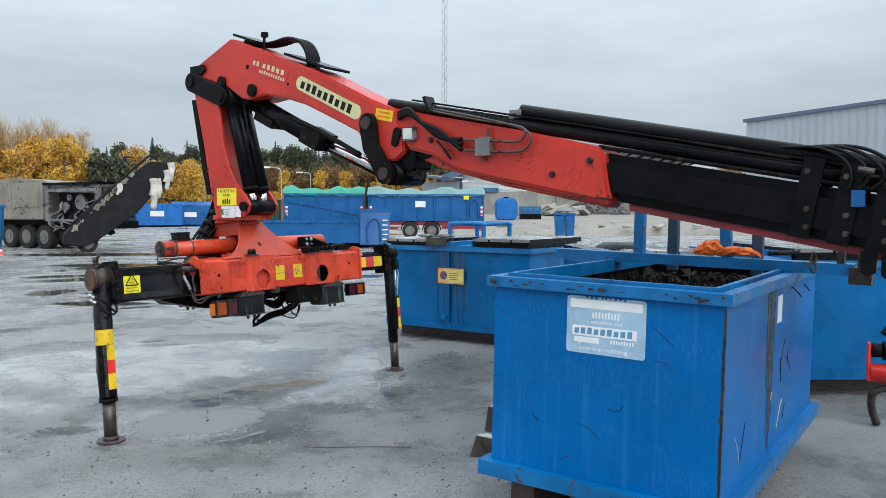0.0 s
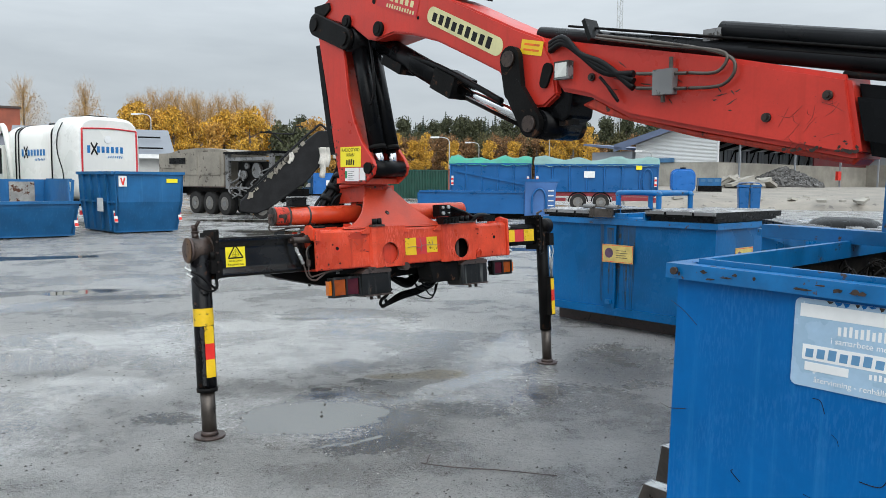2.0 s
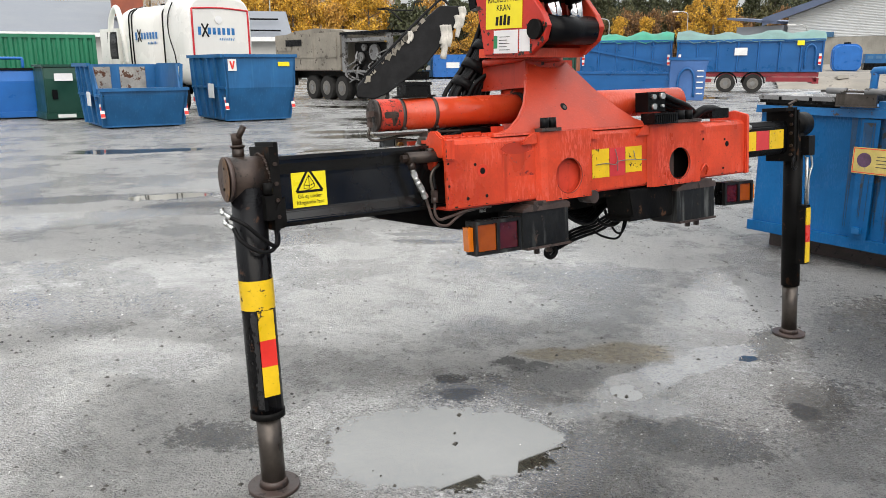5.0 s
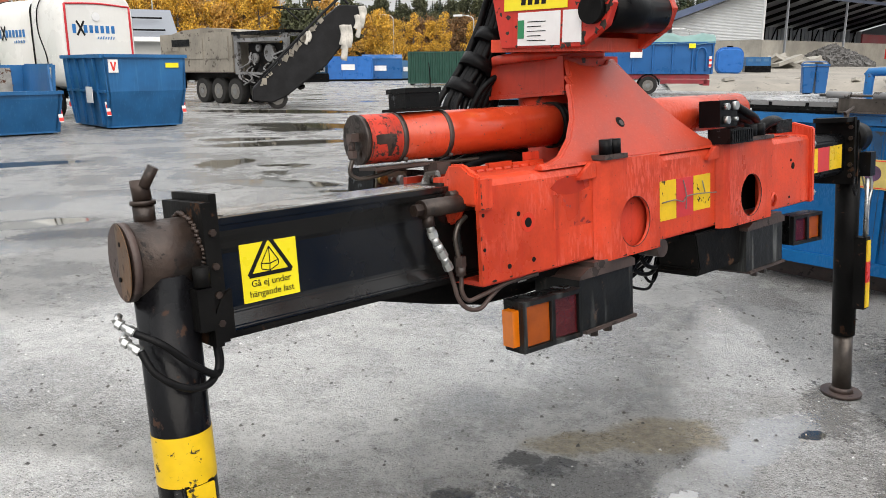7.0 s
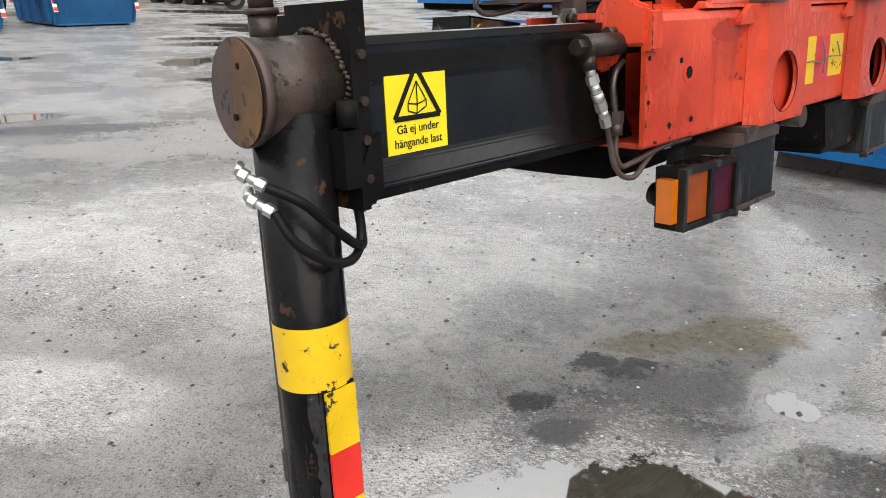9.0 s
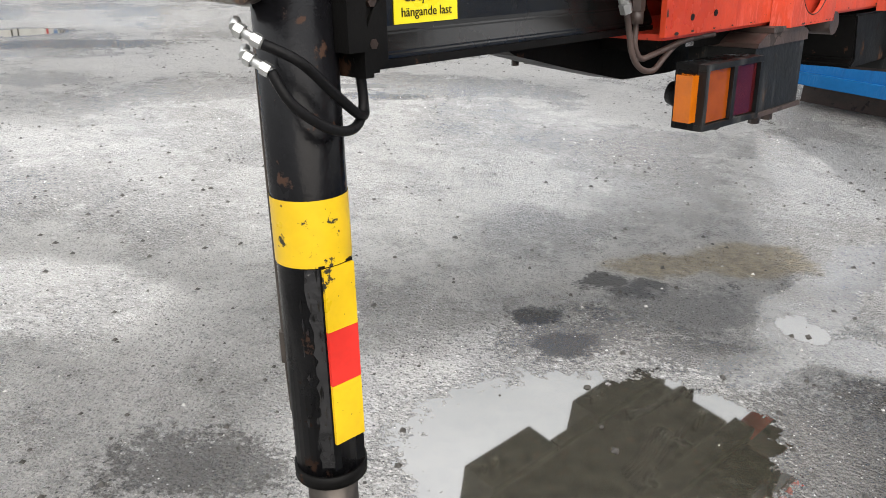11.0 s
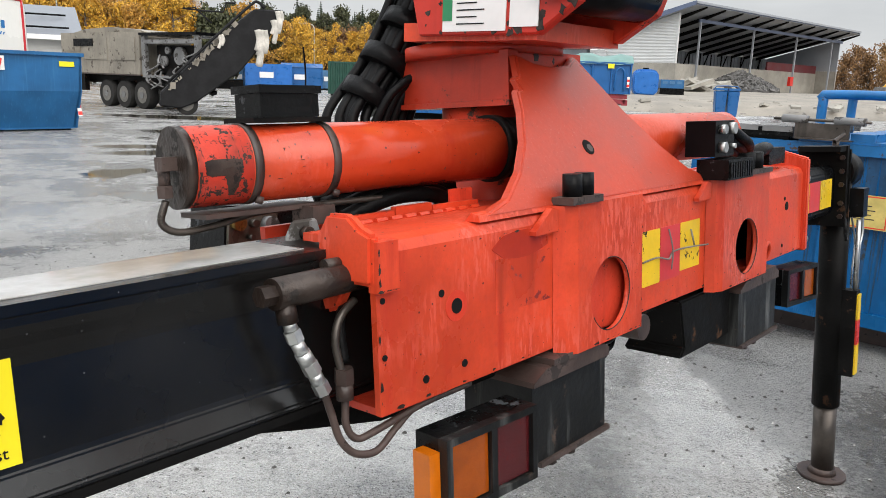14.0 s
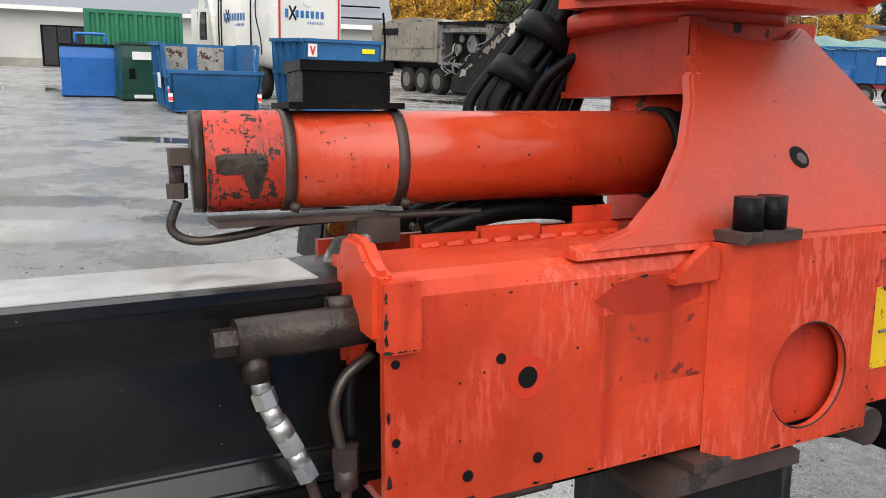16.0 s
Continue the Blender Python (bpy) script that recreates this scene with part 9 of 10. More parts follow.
random.seed(41)
M_BLUE_PALE = surface("weathered_light_blue", (0.055, 0.16, 0.30), 0.5, 0.2, 1.0, 8, streak=0.3)
for i, (azm, d, w, h, mt) in enumerate(((-26.0, 92, 4.6, 2.3, M_BLUE_PALE), (-24.2, 94, 3.2, 2.2, M_BLUE_DEEP), (-22.6, 92, 4.4, 2.1, M_BLUE_PALE), (-20.6, 90, 4.8, 2.6, M_BLUE_PLASTIC), (-18.4, 93, 4.4, 2.4, M_BLUE_DEEP), (-16.6, 95, 3.0, 2.2, M_BLUE_PALE))):
    a = radians(azm)
    far_box(pose(d * math.sin(a), d * math.cos(a), 0, 0, 0, -azm + random.uniform(-8, 8)), w, 2.4, h, mt, "far blue waste box standing in a row", i % 2 == 0)
shipping_box("shipping_container", pose(-17.5, 68.0, 0, 0, 0, 12), 5.6, 2.4, 2.6, M_GREEN_DK, "dark green corrugated shipping container with rusty doors")
shipping_box("shipping_container", pose(-13.9, 68.6, 0, 0, 0, 10), 1.9, 2.4, 2.7, M_RUSTBOX, "rust-red end of a shipping container")
shipping_box("shipping_container", pose(-11.0, 70.5, 0, 0, 0, 4), 4.5, 2.4, 2.5, M_BLUE_OLD, "blue corrugated shipping container far off")

# raised terrace of dirt and gravel before the shed
M_DIRT = surface("grey_brown_dirt", (0.25, 0.225, 0.19), 0.75, 0.25, 0.4, 6, wear=(0.12, 0.11, 0.10), wear_at=0.6, wear_scale=1.5, bump=0.4)
bm = B()
random.seed(17)
prof = [(0.0, 0.004), (0.8, 0.35), (2.0, 0.62), (5.0, 0.78), (12.0, 0.92), (24.0, 1.22), (34.0, 1.44), (100.0, 1.5)]
cols = []
for i in range(45):
    x = 0.5 + i * 2.2
    edge = 57 - 0.12 * i + random.uniform(-0.6, 0.6)
    cols.append([bm.verts.new((x, edge + p[0], p[1] * (0.25 if i == 0 else 1) + random.uniform(-0.03, 0.03) * (p[1] > 0.1))) for p in prof])
for a, b in zip(cols, cols[1:]):
    for j in range(len(prof) - 1):
        f = bm.faces.new((a[j], b[j], b[j + 1], a[j + 1]))
        f.smooth = True
tagged(part("dirt_terrace", bm, M_DIRT), "low terrace of grey-brown dirt and gravel", "ground", kind="structure")
bm = B()
for i in range(70):
    x = random.uniform(3, 34)
    s = random.uniform(0.1, 0.45)
    box(bm, -s, s, -s * 0.6, s * 0.6, -s * 0.3, s * 0.3, Matrix.Translation((x, 58.5 + random.uniform(-1.5, 4) - 0.05 * x, 0.6 + s * 0.2)) @ pose(0, 0, 0, random.uniform(-20, 20), random.uniform(-20, 20), random.uniform(0, 180)))
tagged(part("rubble", bm, M_CONC), "broken concrete lumps along the terrace edge", "rubble", kind="stuff")
bm = B()
for i in range(16):
    s = random.uniform(0.6, 1.3)
    box(bm, -s, s, -s * 0.7, s * 0.7, -0.16, 0.16, Matrix.Translation((13.0 + random.uniform(-2.2, 1.8), 86 + random.uniform(-2, 2), 1.5 + random.uniform(0, 0.55))) @ pose(0, 0, 0, random.uniform(-35, 35), random.uniform(-35, 35), random.uniform(0, 180)))
tagged(part("broken_slabs", bm, M_CONC), "pile of broken concrete slabs", "rubble", kind="stuff")
bm = B()
n = 900
for i in range(n):
    a, r = random.uniform(0, 6.283), math.sqrt(random.random())
    x, y = 4.2 * r * math.cos(a), 3.4 * r * math.sin(a)
    z = 0.95 + 2.1 * (1 - r) ** 0.8
    s = random.uniform(0.10, 0.26)
    box(bm, -s, s, -s, s, -s * 0.6, s * 0.6, Matrix.Translation((18.6 + x, 97.0 + y, z + 0.55)) @ pose(0, 0, 0, random.uniform(0, 90), random.uniform(0, 90), random.uniform(0, 90)))
cyl(bm, (18.6, 97.0, 1.4), (18.6, 97.0, 3.4), 4.0, 24, 0.4)
tagged(part("gravel_heap", bm, surface("mixed_scrap_gravel", (0.12, 0.115, 0.11), 0.8, 0.5, 1.5, 6, wear=(0.4, 0.4, 0.4), wear_at=0.66, wear_scale=3.0)), "heap of mixed grey rubble", "heap", kind="stuff")

tank = thing("plastic_tank", pose(5.4, 70, 0.92), "blue plastic tank lying on the terrace", "tank")
def rounded(w, h, r, lift=0.0):
    """A rectangle with round corners, standing on its lower side."""
    return [(sx * (w / 2 - r) + r * math.cos(radians(a)), lift + h / 2 + sz * (h / 2 - r) + r * math.sin(radians(a))) for sx, sz, a0 in ((1, 1, 0), (-1, 1, 90), (-1, -1, 180), (1, -1, 270)) for a in range(a0, a0 + 91, 15)]


part("body", bevel(prism(B(), rounded(2.0, 2.0, 0.55), 0.0, 1.8, "y"), 0.12, 3, 60), M_BLUE_PLASTIC, tank)
part("moulded_band", bevel(prism(B(), rounded(2.06, 2.06, 0.56, -0.001), 0.6, 1.2, "y"), 0.05, 2, 60), M_BLUE_PLASTIC, tank)
part("filler_cap", cyl(B(), (0.0, 0.9, 2.05), (0.0, 0.9, 2.18), 0.25, 18), M_BLACK, tank)
crate = thing("plastic_box", pose(7.9, 73, 0.94), "blue lidded boxes on the terrace", "box")
part("base", bevel(box(B(), -1.0, 1.0, -0.02, 1.8, 0.0, 0.6), 0.04), M_BLACK, crate)
part("body", bevel(box(B(), -0.95, 0.95, 0, 1.75, 0.601, 1.3), 0.08, 3), M_BLUE_OLD, crate)
for x in (-0.6, 0.0, 0.6):
    part("label_plate", box(B(), x - 0.2, x + 0.2, -0.012, -0.002, 0.95, 1.18), M_BLUE_PALE, crate)


def wheel_loader():
    root = thing("wheel_loader", pose(38.4, 104.0, 1.42, 0, 0, 8), "yellow wheel loader parked on the dirt terrace", "machine")
    yel = surface("dirty_yellow_paint", (0.58, 0.32, 0.015), 0.45, 0.15, 1.5, 10, wear=(0.12, 0.09, 0.05), wear_at=0.62, wear_scale=4)
    part("hood", bevel(prism(B(), [(1.0, 1.1), (3.3, 1.1), (3.4, 1.5), (3.1, 2.0), (1.0, 2.2)], -0.85, 0.85, "y"), 0.08, 2), yel, root)
    part("front_frame", bevel(prism(B(), [(-1.6, 0.8), (0.9, 0.8), (0.9, 1.4), (-0.9, 1.5)], -0.5, 0.5, "y"), 0.05, 2), yel, root)
    cab = part("cab", bevel(box(B(), -0.3, 0.95, -0.75, 0.75, 1.5, 3.1), 0.08, 2), M_GLASSDARK, root, "dark glazed cab")
    part("cab_roof", bevel(box(B(), -0.4, 1.05, -0.8, 0.8, 3.11, 3.25), 0.05, 2), yel, cab)
    part("lift_arm", sweep(B(), [(-0.6, 0, 1.6), (-1.6, 0, 1.5), (-2.4, 0, 0.7)], 0.16, 8, 4), yel, root)
    part("bucket", bevel(prism(B(), [(-3.4, 0.05), (-2.4, 0.05), (-2.3, 1.0), (-2.5, 1.1), (-2.7, 0.4)], -1.3, 1.3, "y"), 0.03, 1), M_MACHINE, root)
    for x in (-1.1, 1.9):
        for y in (-0.95, 0.95):
            wheel(root, x, y, 0.75, 0.75, 0.55)


wheel_loader()


# ---- shed and halls ----
def shed():
    # local x along the open front, y along the gable to the back; the roof falls to the back
    root = thing("open_shed", Matrix.Translation((10.57, 92.0, 1.46)) @ pose(0, 0, 0, 0, 0, 51.46), "open-fronted storage shed with concrete walls and a slate-blue single-pitch roof", "building")
    L, Dp, H, FALL = 46.0, 11.1, 7.9, 0.261

    def zr(y):
        return H - FALL * y
    g = part("gable_backing", prism(B(), [(0.0, 2.7), (Dp, 2.7), (Dp, zr(Dp)), (0.0, zr(0))], 0.06, 0.25, "x"), M_SHEETWHITE, root, "white corrugated gable")
    for i in range(34):
        z0 = 2.72 + i * 0.155
        y1 = min(Dp, (H - z0 - 0.16) / FALL)
        if y1 < 0.4:
            break
        part("gable_sheet", gable_row(z0, y1), M_SHEETWHITE, g)
    part("gable_trim", box(B(), -0.05, 0.2, -0.16, -0.01, 2.7, zr(0) - 0.05), M_SHEETWHITE, g)
    part("gable_base", box(B(), -0.12, 0.3, 0.0, Dp, -1.4, 2.69), M_CONC, root)
    part("pier", box(B(), -0.1, 3.2, -0.25, -0.005, -1.4, 2.65), M_CONC, root)
    OV, R = 2.4, L - 0.7
    roof = part("roof", prism(B(), [(-OV, zr(-OV) + 0.36), (-OV, zr(-OV) + 0.05), (Dp + 0.5, zr(Dp) + 0.05), (Dp + 0.5, zr(Dp) + 0.5)], -0.9, R, "x"), M_ROOFBLUE, root, "slate-blue single-pitch roof")
    part("soffit", prism(B(), [(-OV + 0.02, zr(-OV) + 0.04), (-OV + 0.02, zr(-OV) + 0.005), (Dp + 0.4, zr(Dp) - 0.01), (Dp + 0.4, zr(Dp) + 0.03)], -0.85, R - 0.05, "x"), M_SHEETGREY, roof, "grey sheet underside")
    part("verge", prism(B(), [(-OV - 0.02, zr(-OV) + 0.40), (-OV - 0.02, zr(-OV) - 0.02), (Dp + 2.6, zr(Dp + 2.0) - 0.35), (Dp + 2.6, zr(Dp + 2.0) + 0.54)], -1.0, -0.905, "x"), M_ROOFBLUE, roof)
    part("gutter", box(B(), -0.9, R, -OV - 0.14, -OV - 0.025, zr(-OV) + 0.14, zr(-OV) + 0.36), M_SHEETGREY, roof)
    for i in range(12):
        x = 1.6 + i * 4.0
        part("rafter", prism(B(), [(-OV + 0.1, zr(-OV)), (-OV + 0.1, zr(-OV) - 0.15), (0.0, zr(0) - 0.38), (Dp - 0.4, zr(Dp) - 0.38), (Dp - 0.4, zr(Dp))], x - 0.10, x + 0.10, "x"), M_BLACKROUGH, root)
    part("front_beam", box(B(), 4.4, L - 0.4, -0.10, 0.10, 7.25, 7.6), M_ROOFBLUE, root)
    for x in (4.7, 17.6, 30.0, 42.0):
        part("post", box(B(), x - 0.09, x + 0.09, -0.1, 0.1, -0.6, 7.24), M_SHEETGREY, root)
    part("back_wall", box(B(), 0.3, L - 0.6, Dp - 0.3, Dp - 0.1, -0.9, zr(Dp)), M_SHEETGREY, root)
    for i in range(44):
        x = 0.8 + i * 1.0
        part("wall_batten", box(B(), x, x + 0.16, Dp - 0.42, Dp - 0.301, 2.4, zr(Dp) - 0.1), M_BLACKROUGH if i % 3 == 0 else M_SHEETGREY, root)
    for i in range(8):
        x = 3.0 + i * 5.4
        part("brace", cyl(B(), (x, Dp - 0.8, 2.4), (x + 1.6, Dp - 0.8, zr(Dp) - 0.2), 0.10, 6), M_BLACKROUGH, root)
    part("push_wall", box(B(), 4.9, L - 0.7, 3.0, 3.4, -0.9, 2.9), M_CONC, root)
    part("red_boarding", box(B(), 29.0, L - 0.7, 3.1, 3.3, 2.91, 4.0), M_REDBOARD, root)
    part("end_wall", prism(B(), [(0.2, 3.3), (Dp - 0.2, 3.3), (Dp - 0.2, zr(Dp)), (0.2, zr(0.2))], L - 0.6, L - 0.4, "x"), M_SHEETGREY, root)
    part("end_base", box(B(), L - 0.65, L - 0.3, 0.2, Dp, -0.9, 3.29), M_CONC, root)
    part("red_box", bevel(box(B(), 28.4, 29.3, -0.5, -0.125, 0.9, 2.1), 0.05, 1), M_SIGNRED, root)
    part("annex_roof", prism(B(), [(Dp + 0.7, 4.6), (Dp + 7.5, 5.3), (Dp + 7.5, 5.05), (Dp + 0.7, 4.3)], -1.0, 9.0, "x"), M_ROOFBLUE, root)
    part("annex_wall", box(B(), 0.2, 8.5, Dp + 0.65, Dp + 7.0, -0.9, 4.2), M_SHEETGREY, root)
    part("blue_board", box(B(), -0.35, -0.13, 5.4, 8.2, 2.75, 3.25), M_BLUE_PALE, root)


def gable_row(z0, y1):
    """One horizontal rib of the corrugated gable."""
    bm = B()
    pts = [(0.058, z0), (0.0, z0 + 0.06), (0.058, z0 + 0.165)]
    a = [bm.verts.new((p[0], 0.0, p[1])) for p in pts]
    b = [bm.verts.new((p[0], y1, p[1])) for p in pts]
    for k in (0, 1):
        bm.faces.new((a[k], a[k + 1], b[k + 1], b[k]))
    bm.faces.new(a), bm.faces.new(b[::-1])
    return bm


shed()


def hall():
    root = thing("industrial_hall", pose(28.6, 73.9, 0, 0, 0, -65.5), "large grey sheet-clad industrial hall", "building")
    L, H, Dp = 60.0, 10.3, 25.0
    bm = B()
    n = 150
    lo, hi = [], []
    for i in range(n + 1):
        x = L * i / n
        y = 0.0 if i % 2 else -0.12
        lo.append(bm.verts.new((x, y, 0))), hi.append(bm.verts.new((x, y, H)))
    for i in range(n):
        bm.faces.new((lo[i], lo[i + 1], hi[i + 1], hi[i]))
    part("front_wall", bm, M_HALL, root)
    part("side_wall", box(B(), -0.02, 0.2, 0.01, Dp, 0, H), M_HALL, root)
    part("roof", box(B(), -0.3, L, -0.3, Dp, H, H + 0.3), M_ROOFBLUE, root)


M_HALL = surface("pale_blue_grey_cladding", (0.42, 0.45, 0.49), 0.5, 0.05, 0.2, 3, bump=0.0)
hall()


def office(m, L, Dp, eave, ridge, label, openings=True):
    root = thing("office_building", m, label, "building")
    for y in (0.0, Dp - 0.3):
        part("wall", box(B(), 0, L, y, y + 0.3, 0, eave), M_WALL, root)
    for x in (0.0, L - 0.3):
        bm = prism(B(), [(0.301, 0), (Dp - 0.301, 0), (Dp - 0.301, eave), (Dp / 2, ridge - 0.2), (0.301, eave)], x, x + 0.3, "x")
        part("gable_wall", bm, M_WALL, root)
    for s in (0, 1):
        a, b = ((-0.7, eave - 0.15), (Dp / 2, ridge)) if s == 0 else ((Dp / 2, ridge), (Dp + 0.7, eave - 0.15))
        bm = prism(B(), [a, b, (b[0], b[1] + 0.18), (a[0], a[1] + 0.18)], -0.5, L + 0.5, "x")
        part("roof", bm, M_ROOF, root, "grey sheet-metal roof")
    bm = box(B(), -0.5, L + 0.5, -0.85, -0.701, eave - 0.25, eave + 0.02)
    part("gutter", bm, M_WHITE, root)
    part("plinth", box(B(), 0, L, -0.03, -0.001, 0, 0.5), M_CONC, root)
    if openings:
        x = 1.5
        k = 0
        while x < L - 3:
            w = 3.4 if k % 3 == 1 else 1.6
            z0 = 0.05 if k % 3 == 1 else 1.0
            fr = part("window_frame", bevel(box(B(), x - 0.1, x + w + 0.1, -0.09, -0.031, z0 - 0.05, 2.6), 0.01, 1), M_WHITE if k % 3 != 1 else M_BLACK, root)
            nn = 4 if k % 3 == 1 else 2
            for j in range(nn):
                a = x + w * j / nn
                part("pane", box(B(), a + 0.04, a + w / nn - 0.04, -0.115, -0.091, z0 + 0.05, 2.5), M_GLASSDARK, fr)
            x += w + 2.6
            k += 1
        for xx in (0.6, L * 0.35, L * 0.7):
            part("downpipe", cyl(B(), (xx, -0.12, 0.05), (xx, -0.12, eave - 0.2), 0.06, 8), M_BLACK, root)
    return root


o1 = office(pose(-62.0, 22.0, 0, 0, 0, 50), 33.0, 12.0, 3.7, 6.0, "long low office building with pale walls and a grey roof")
bm = box(B(), 0, 2.0, 0, 1.2, 0, 1.6)
ch = thing("roof_turret", pose(-43.0, 46.9, 5.0, 0, 0, 50), "square red brick chimney stack on the roof", "chimney")
part("chimney_body", bm, M_BRICK, ch)
part("coping", box(B(), -0.1, 2.1, -0.1, 1.3, 1.601, 1.75), M_BROWNSTEEL, ch)
o2 = office(pose(-36.8, 42.6, 0, 0, 0, 38), 8.8, 7.0, 3.3, 5.0, "smaller pale building with a grey roof and snow guards", False)
for z, y in ((3.75, -0.15), (4.55, 1.6)):
    part("snow_guard", cyl(B(), (0.2, y, z), (8.6, y, z), 0.06, 6), M_BLACK, o2)
part("plinth_pot", cyl(B(), (4.0, -1.0, 0.0), (4.0, -1.0, 0.5), 0.3, 12), M_BLACK, o1)


def street_lamp(x, y, h):
    root = thing("street_lamp", pose(x, y, 0), "slim grey street lamp with a curved arm", "lamp", "yard lamps")
    part("pole", cyl(B(), (0, 0, 0), (0, 0, h), 0.09, 8, 0.05), M_GALV, root)
    part("arm", sweep(B(), [(0, 0, h), (-0.2, 0, h + 0.35), (-0.8, 0, h + 0.5), (-1.2, 0, h + 0.5)], 0.05, 6), M_GALV, root)
    part("head", bevel(box(B(), -1.9, -1.1, -0.15, 0.15, h + 0.42, h + 0.58), 0.05), M_WHITE, root)


for azm, d, h in ((-12.2, 78, 5.6), (-10.1, 105, 6.5), (-17.6, 100, 7.0), (-5.0, 110, 7.5), (2.2, 95, 5.0), (-33.0, 75, 7.0)):
    a = radians(azm)
    street_lamp(d * math.sin(a), d * math.cos(a), h)


def mast():
    root = thing("radio_mast", pose(-0.7, 150.0, 0), "tall slender lattice radio mast", "mast")
    H, r = 62.0, 0.55
    pts = [(r * math.cos(radians(a)), r * math.sin(radians(a))) for a in (90, 210, 330)]
    for p in pts:
        part("leg", cyl(B(), (*p, 0), (*p, H), 0.06, 6), M_GALV, root)
    bm = B()
    n = 62
    for i in range(n):
        z = H * i / n
        for k in range(3):
            p, q = pts[k], pts[(k + 1) % 3]
            if i % 2:
                p, q = q, p
            cyl(bm, (*p, z), (*q, z + H / n), 0.03, 4)
    tagged(part("lattice", bm, M_GALV, root), kind="stuff")
    for z in (9.5, 16.0):
        part("aerial_drum", cyl(B(), (0.9, -0.2, z), (0.9, -0.7, z), 0.4, 12), M_WHITE, root)


mast()


# ---- trees ----
def leaf_cloud(bm, spots, n, size, flat=0.6):
    """Small leaf clumps scattered round the given (centre, radius) spots."""
    for i in range(n):
        c, r = spots[i % len(spots)]
        d = Vector((random.gauss(0, 1), random.gauss(0, 1), random.gauss(0, 1)))
        p = Vector(c) + d.normalized() * r * random.uniform(0.25, 1.0) ** 0.5 * (1, 1, 1)[0]
        s = size * random.uniform(0.5, 1.3)
        m = Matrix.Translation(p) @ Euler((random.uniform(0, 6.28), random.uniform(0, 6.28), random.uniform(0, 6.28))).to_matrix().to_4x4()
        a = [m @ Vector(q) for q in ((-s, -s * flat, 0), (s, -s * flat * 0.6, s * 0.25), (s * 0.7, s * flat, 0), (-s * 0.8, s * flat * 0.8, s * 0.3))]
        v = [bm.verts.new(q) for q in a]
        bm.faces.new((v[0], v[1], v[2])), bm.faces.new((v[0], v[2], v[3]))


def broad_tree(name, h, spread, mat, label, seed, dens=1500, bare=0.0, low=0.25, size=0.22, bark=None, loose=1.0):
    random.seed(seed)
    root = thing(name, pose(0, 0, -200), label, "tree", "autumn trees")
    bm = B()
    top = Vector((random.uniform(-0.4, 0.4), random.uniform(-0.4, 0.4), h * 0.95))
    cyl(bm, (0, 0, 0), (top.x * 0.4, top.y * 0.4, h * 0.5), 0.024 * h, 8, 0.014 * h)
    cyl(bm, (top.x * 0.4, top.y * 0.4, h * 0.5), top, 0.014 * h, 7, 0.003 * h)
    spots = []
    for i in range(26):
        z = h * random.uniform(low, 0.93)
        k = math.sin(math.pi * min(1.0, (z / h - low + 0.12) / (1.12 - low))) ** 0.7
        a = random.uniform(0, 6.283)
        r = spread * k * random.uniform(0.35, 1.0)
        base = Vector((top.x * z / h, top.y * z / h, z - 0.16 * r))
        tip = Vector((r * math.cos(a), r * math.sin(a), z + 0.35 * r))
        cyl(bm, base, tip, 0.006 * h, 5, 0.0015 * h, False)
        for j in range(3):
            q = base.lerp(tip, random.uniform(0.4, 0.9))
            cyl(bm, q, q + Vector((random.uniform(-1, 1), random.uniform(-1, 1), random.uniform(0.2, 1.3))) * spread * 0.3, 0.002 * h, 4, 0.0006 * h, False)
        spots.append((tip * 0.9 + base * 0.1, loose * spread * random.uniform(0.22, 0.42)))
        spots.append((tip * 0.5 + base * 0.5, loose * spread * random.uniform(0.2, 0.36)))
    part("trunk", bm, bark or M_BARK, root)
    bm = B()
    leaf_cloud(bm, spots, int(dens * (1 - bare)), size)
    part("crown", bm, mat, root)
    return root


def bare_tree(h, seed, mat):
    """A nearly leafless birch: a fan of thin upright twigs."""
    random.seed(seed)
    root = thing("bare_birch", pose(0, 0, -200), "tall thin birch with nearly bare russet twigs", "tree", "autumn trees")
    bm = B()
    cyl(bm, (0, 0, 0), (0.1, 0, h * 0.97), 0.016 * h, 7, 0.002 * h)
    part("trunk", bm, M_BARK, root)
    bm = B()
    for i in range(260):
        z = h * random.uniform(0.25, 0.9)
        a = random.uniform(0, 6.283)
        r = h * 0.30 * random.uniform(0.3, 1.0) * (1.15 - z / h)
        p = Vector((0, 0, z))
        q = Vector((r * math.cos(a), r * math.sin(a), min(h, z + h * random.uniform(0.08, 0.2))))
        cyl(bm, p, q, 0.011, 3, 0.005, False)
        for j in range(4):
            s = p.lerp(q, random.uniform(0.3, 1))
            cyl(bm, s, s + Vector((random.uniform(-0.5, 0.5), random.uniform(-0.5, 0.5), random.uniform(0.2, 1.0))), 0.008, 3, 0.004, False)
    leaf_cloud(bm, [((0, 0, h * 0.6), h * 0.24), ((0, 0, h * 0.42), h * 0.26), ((0.3, 0.2, h * 0.76), h * 0.16)], 2200, 0.055)
    part("crown", bm, mat, root)
    return root


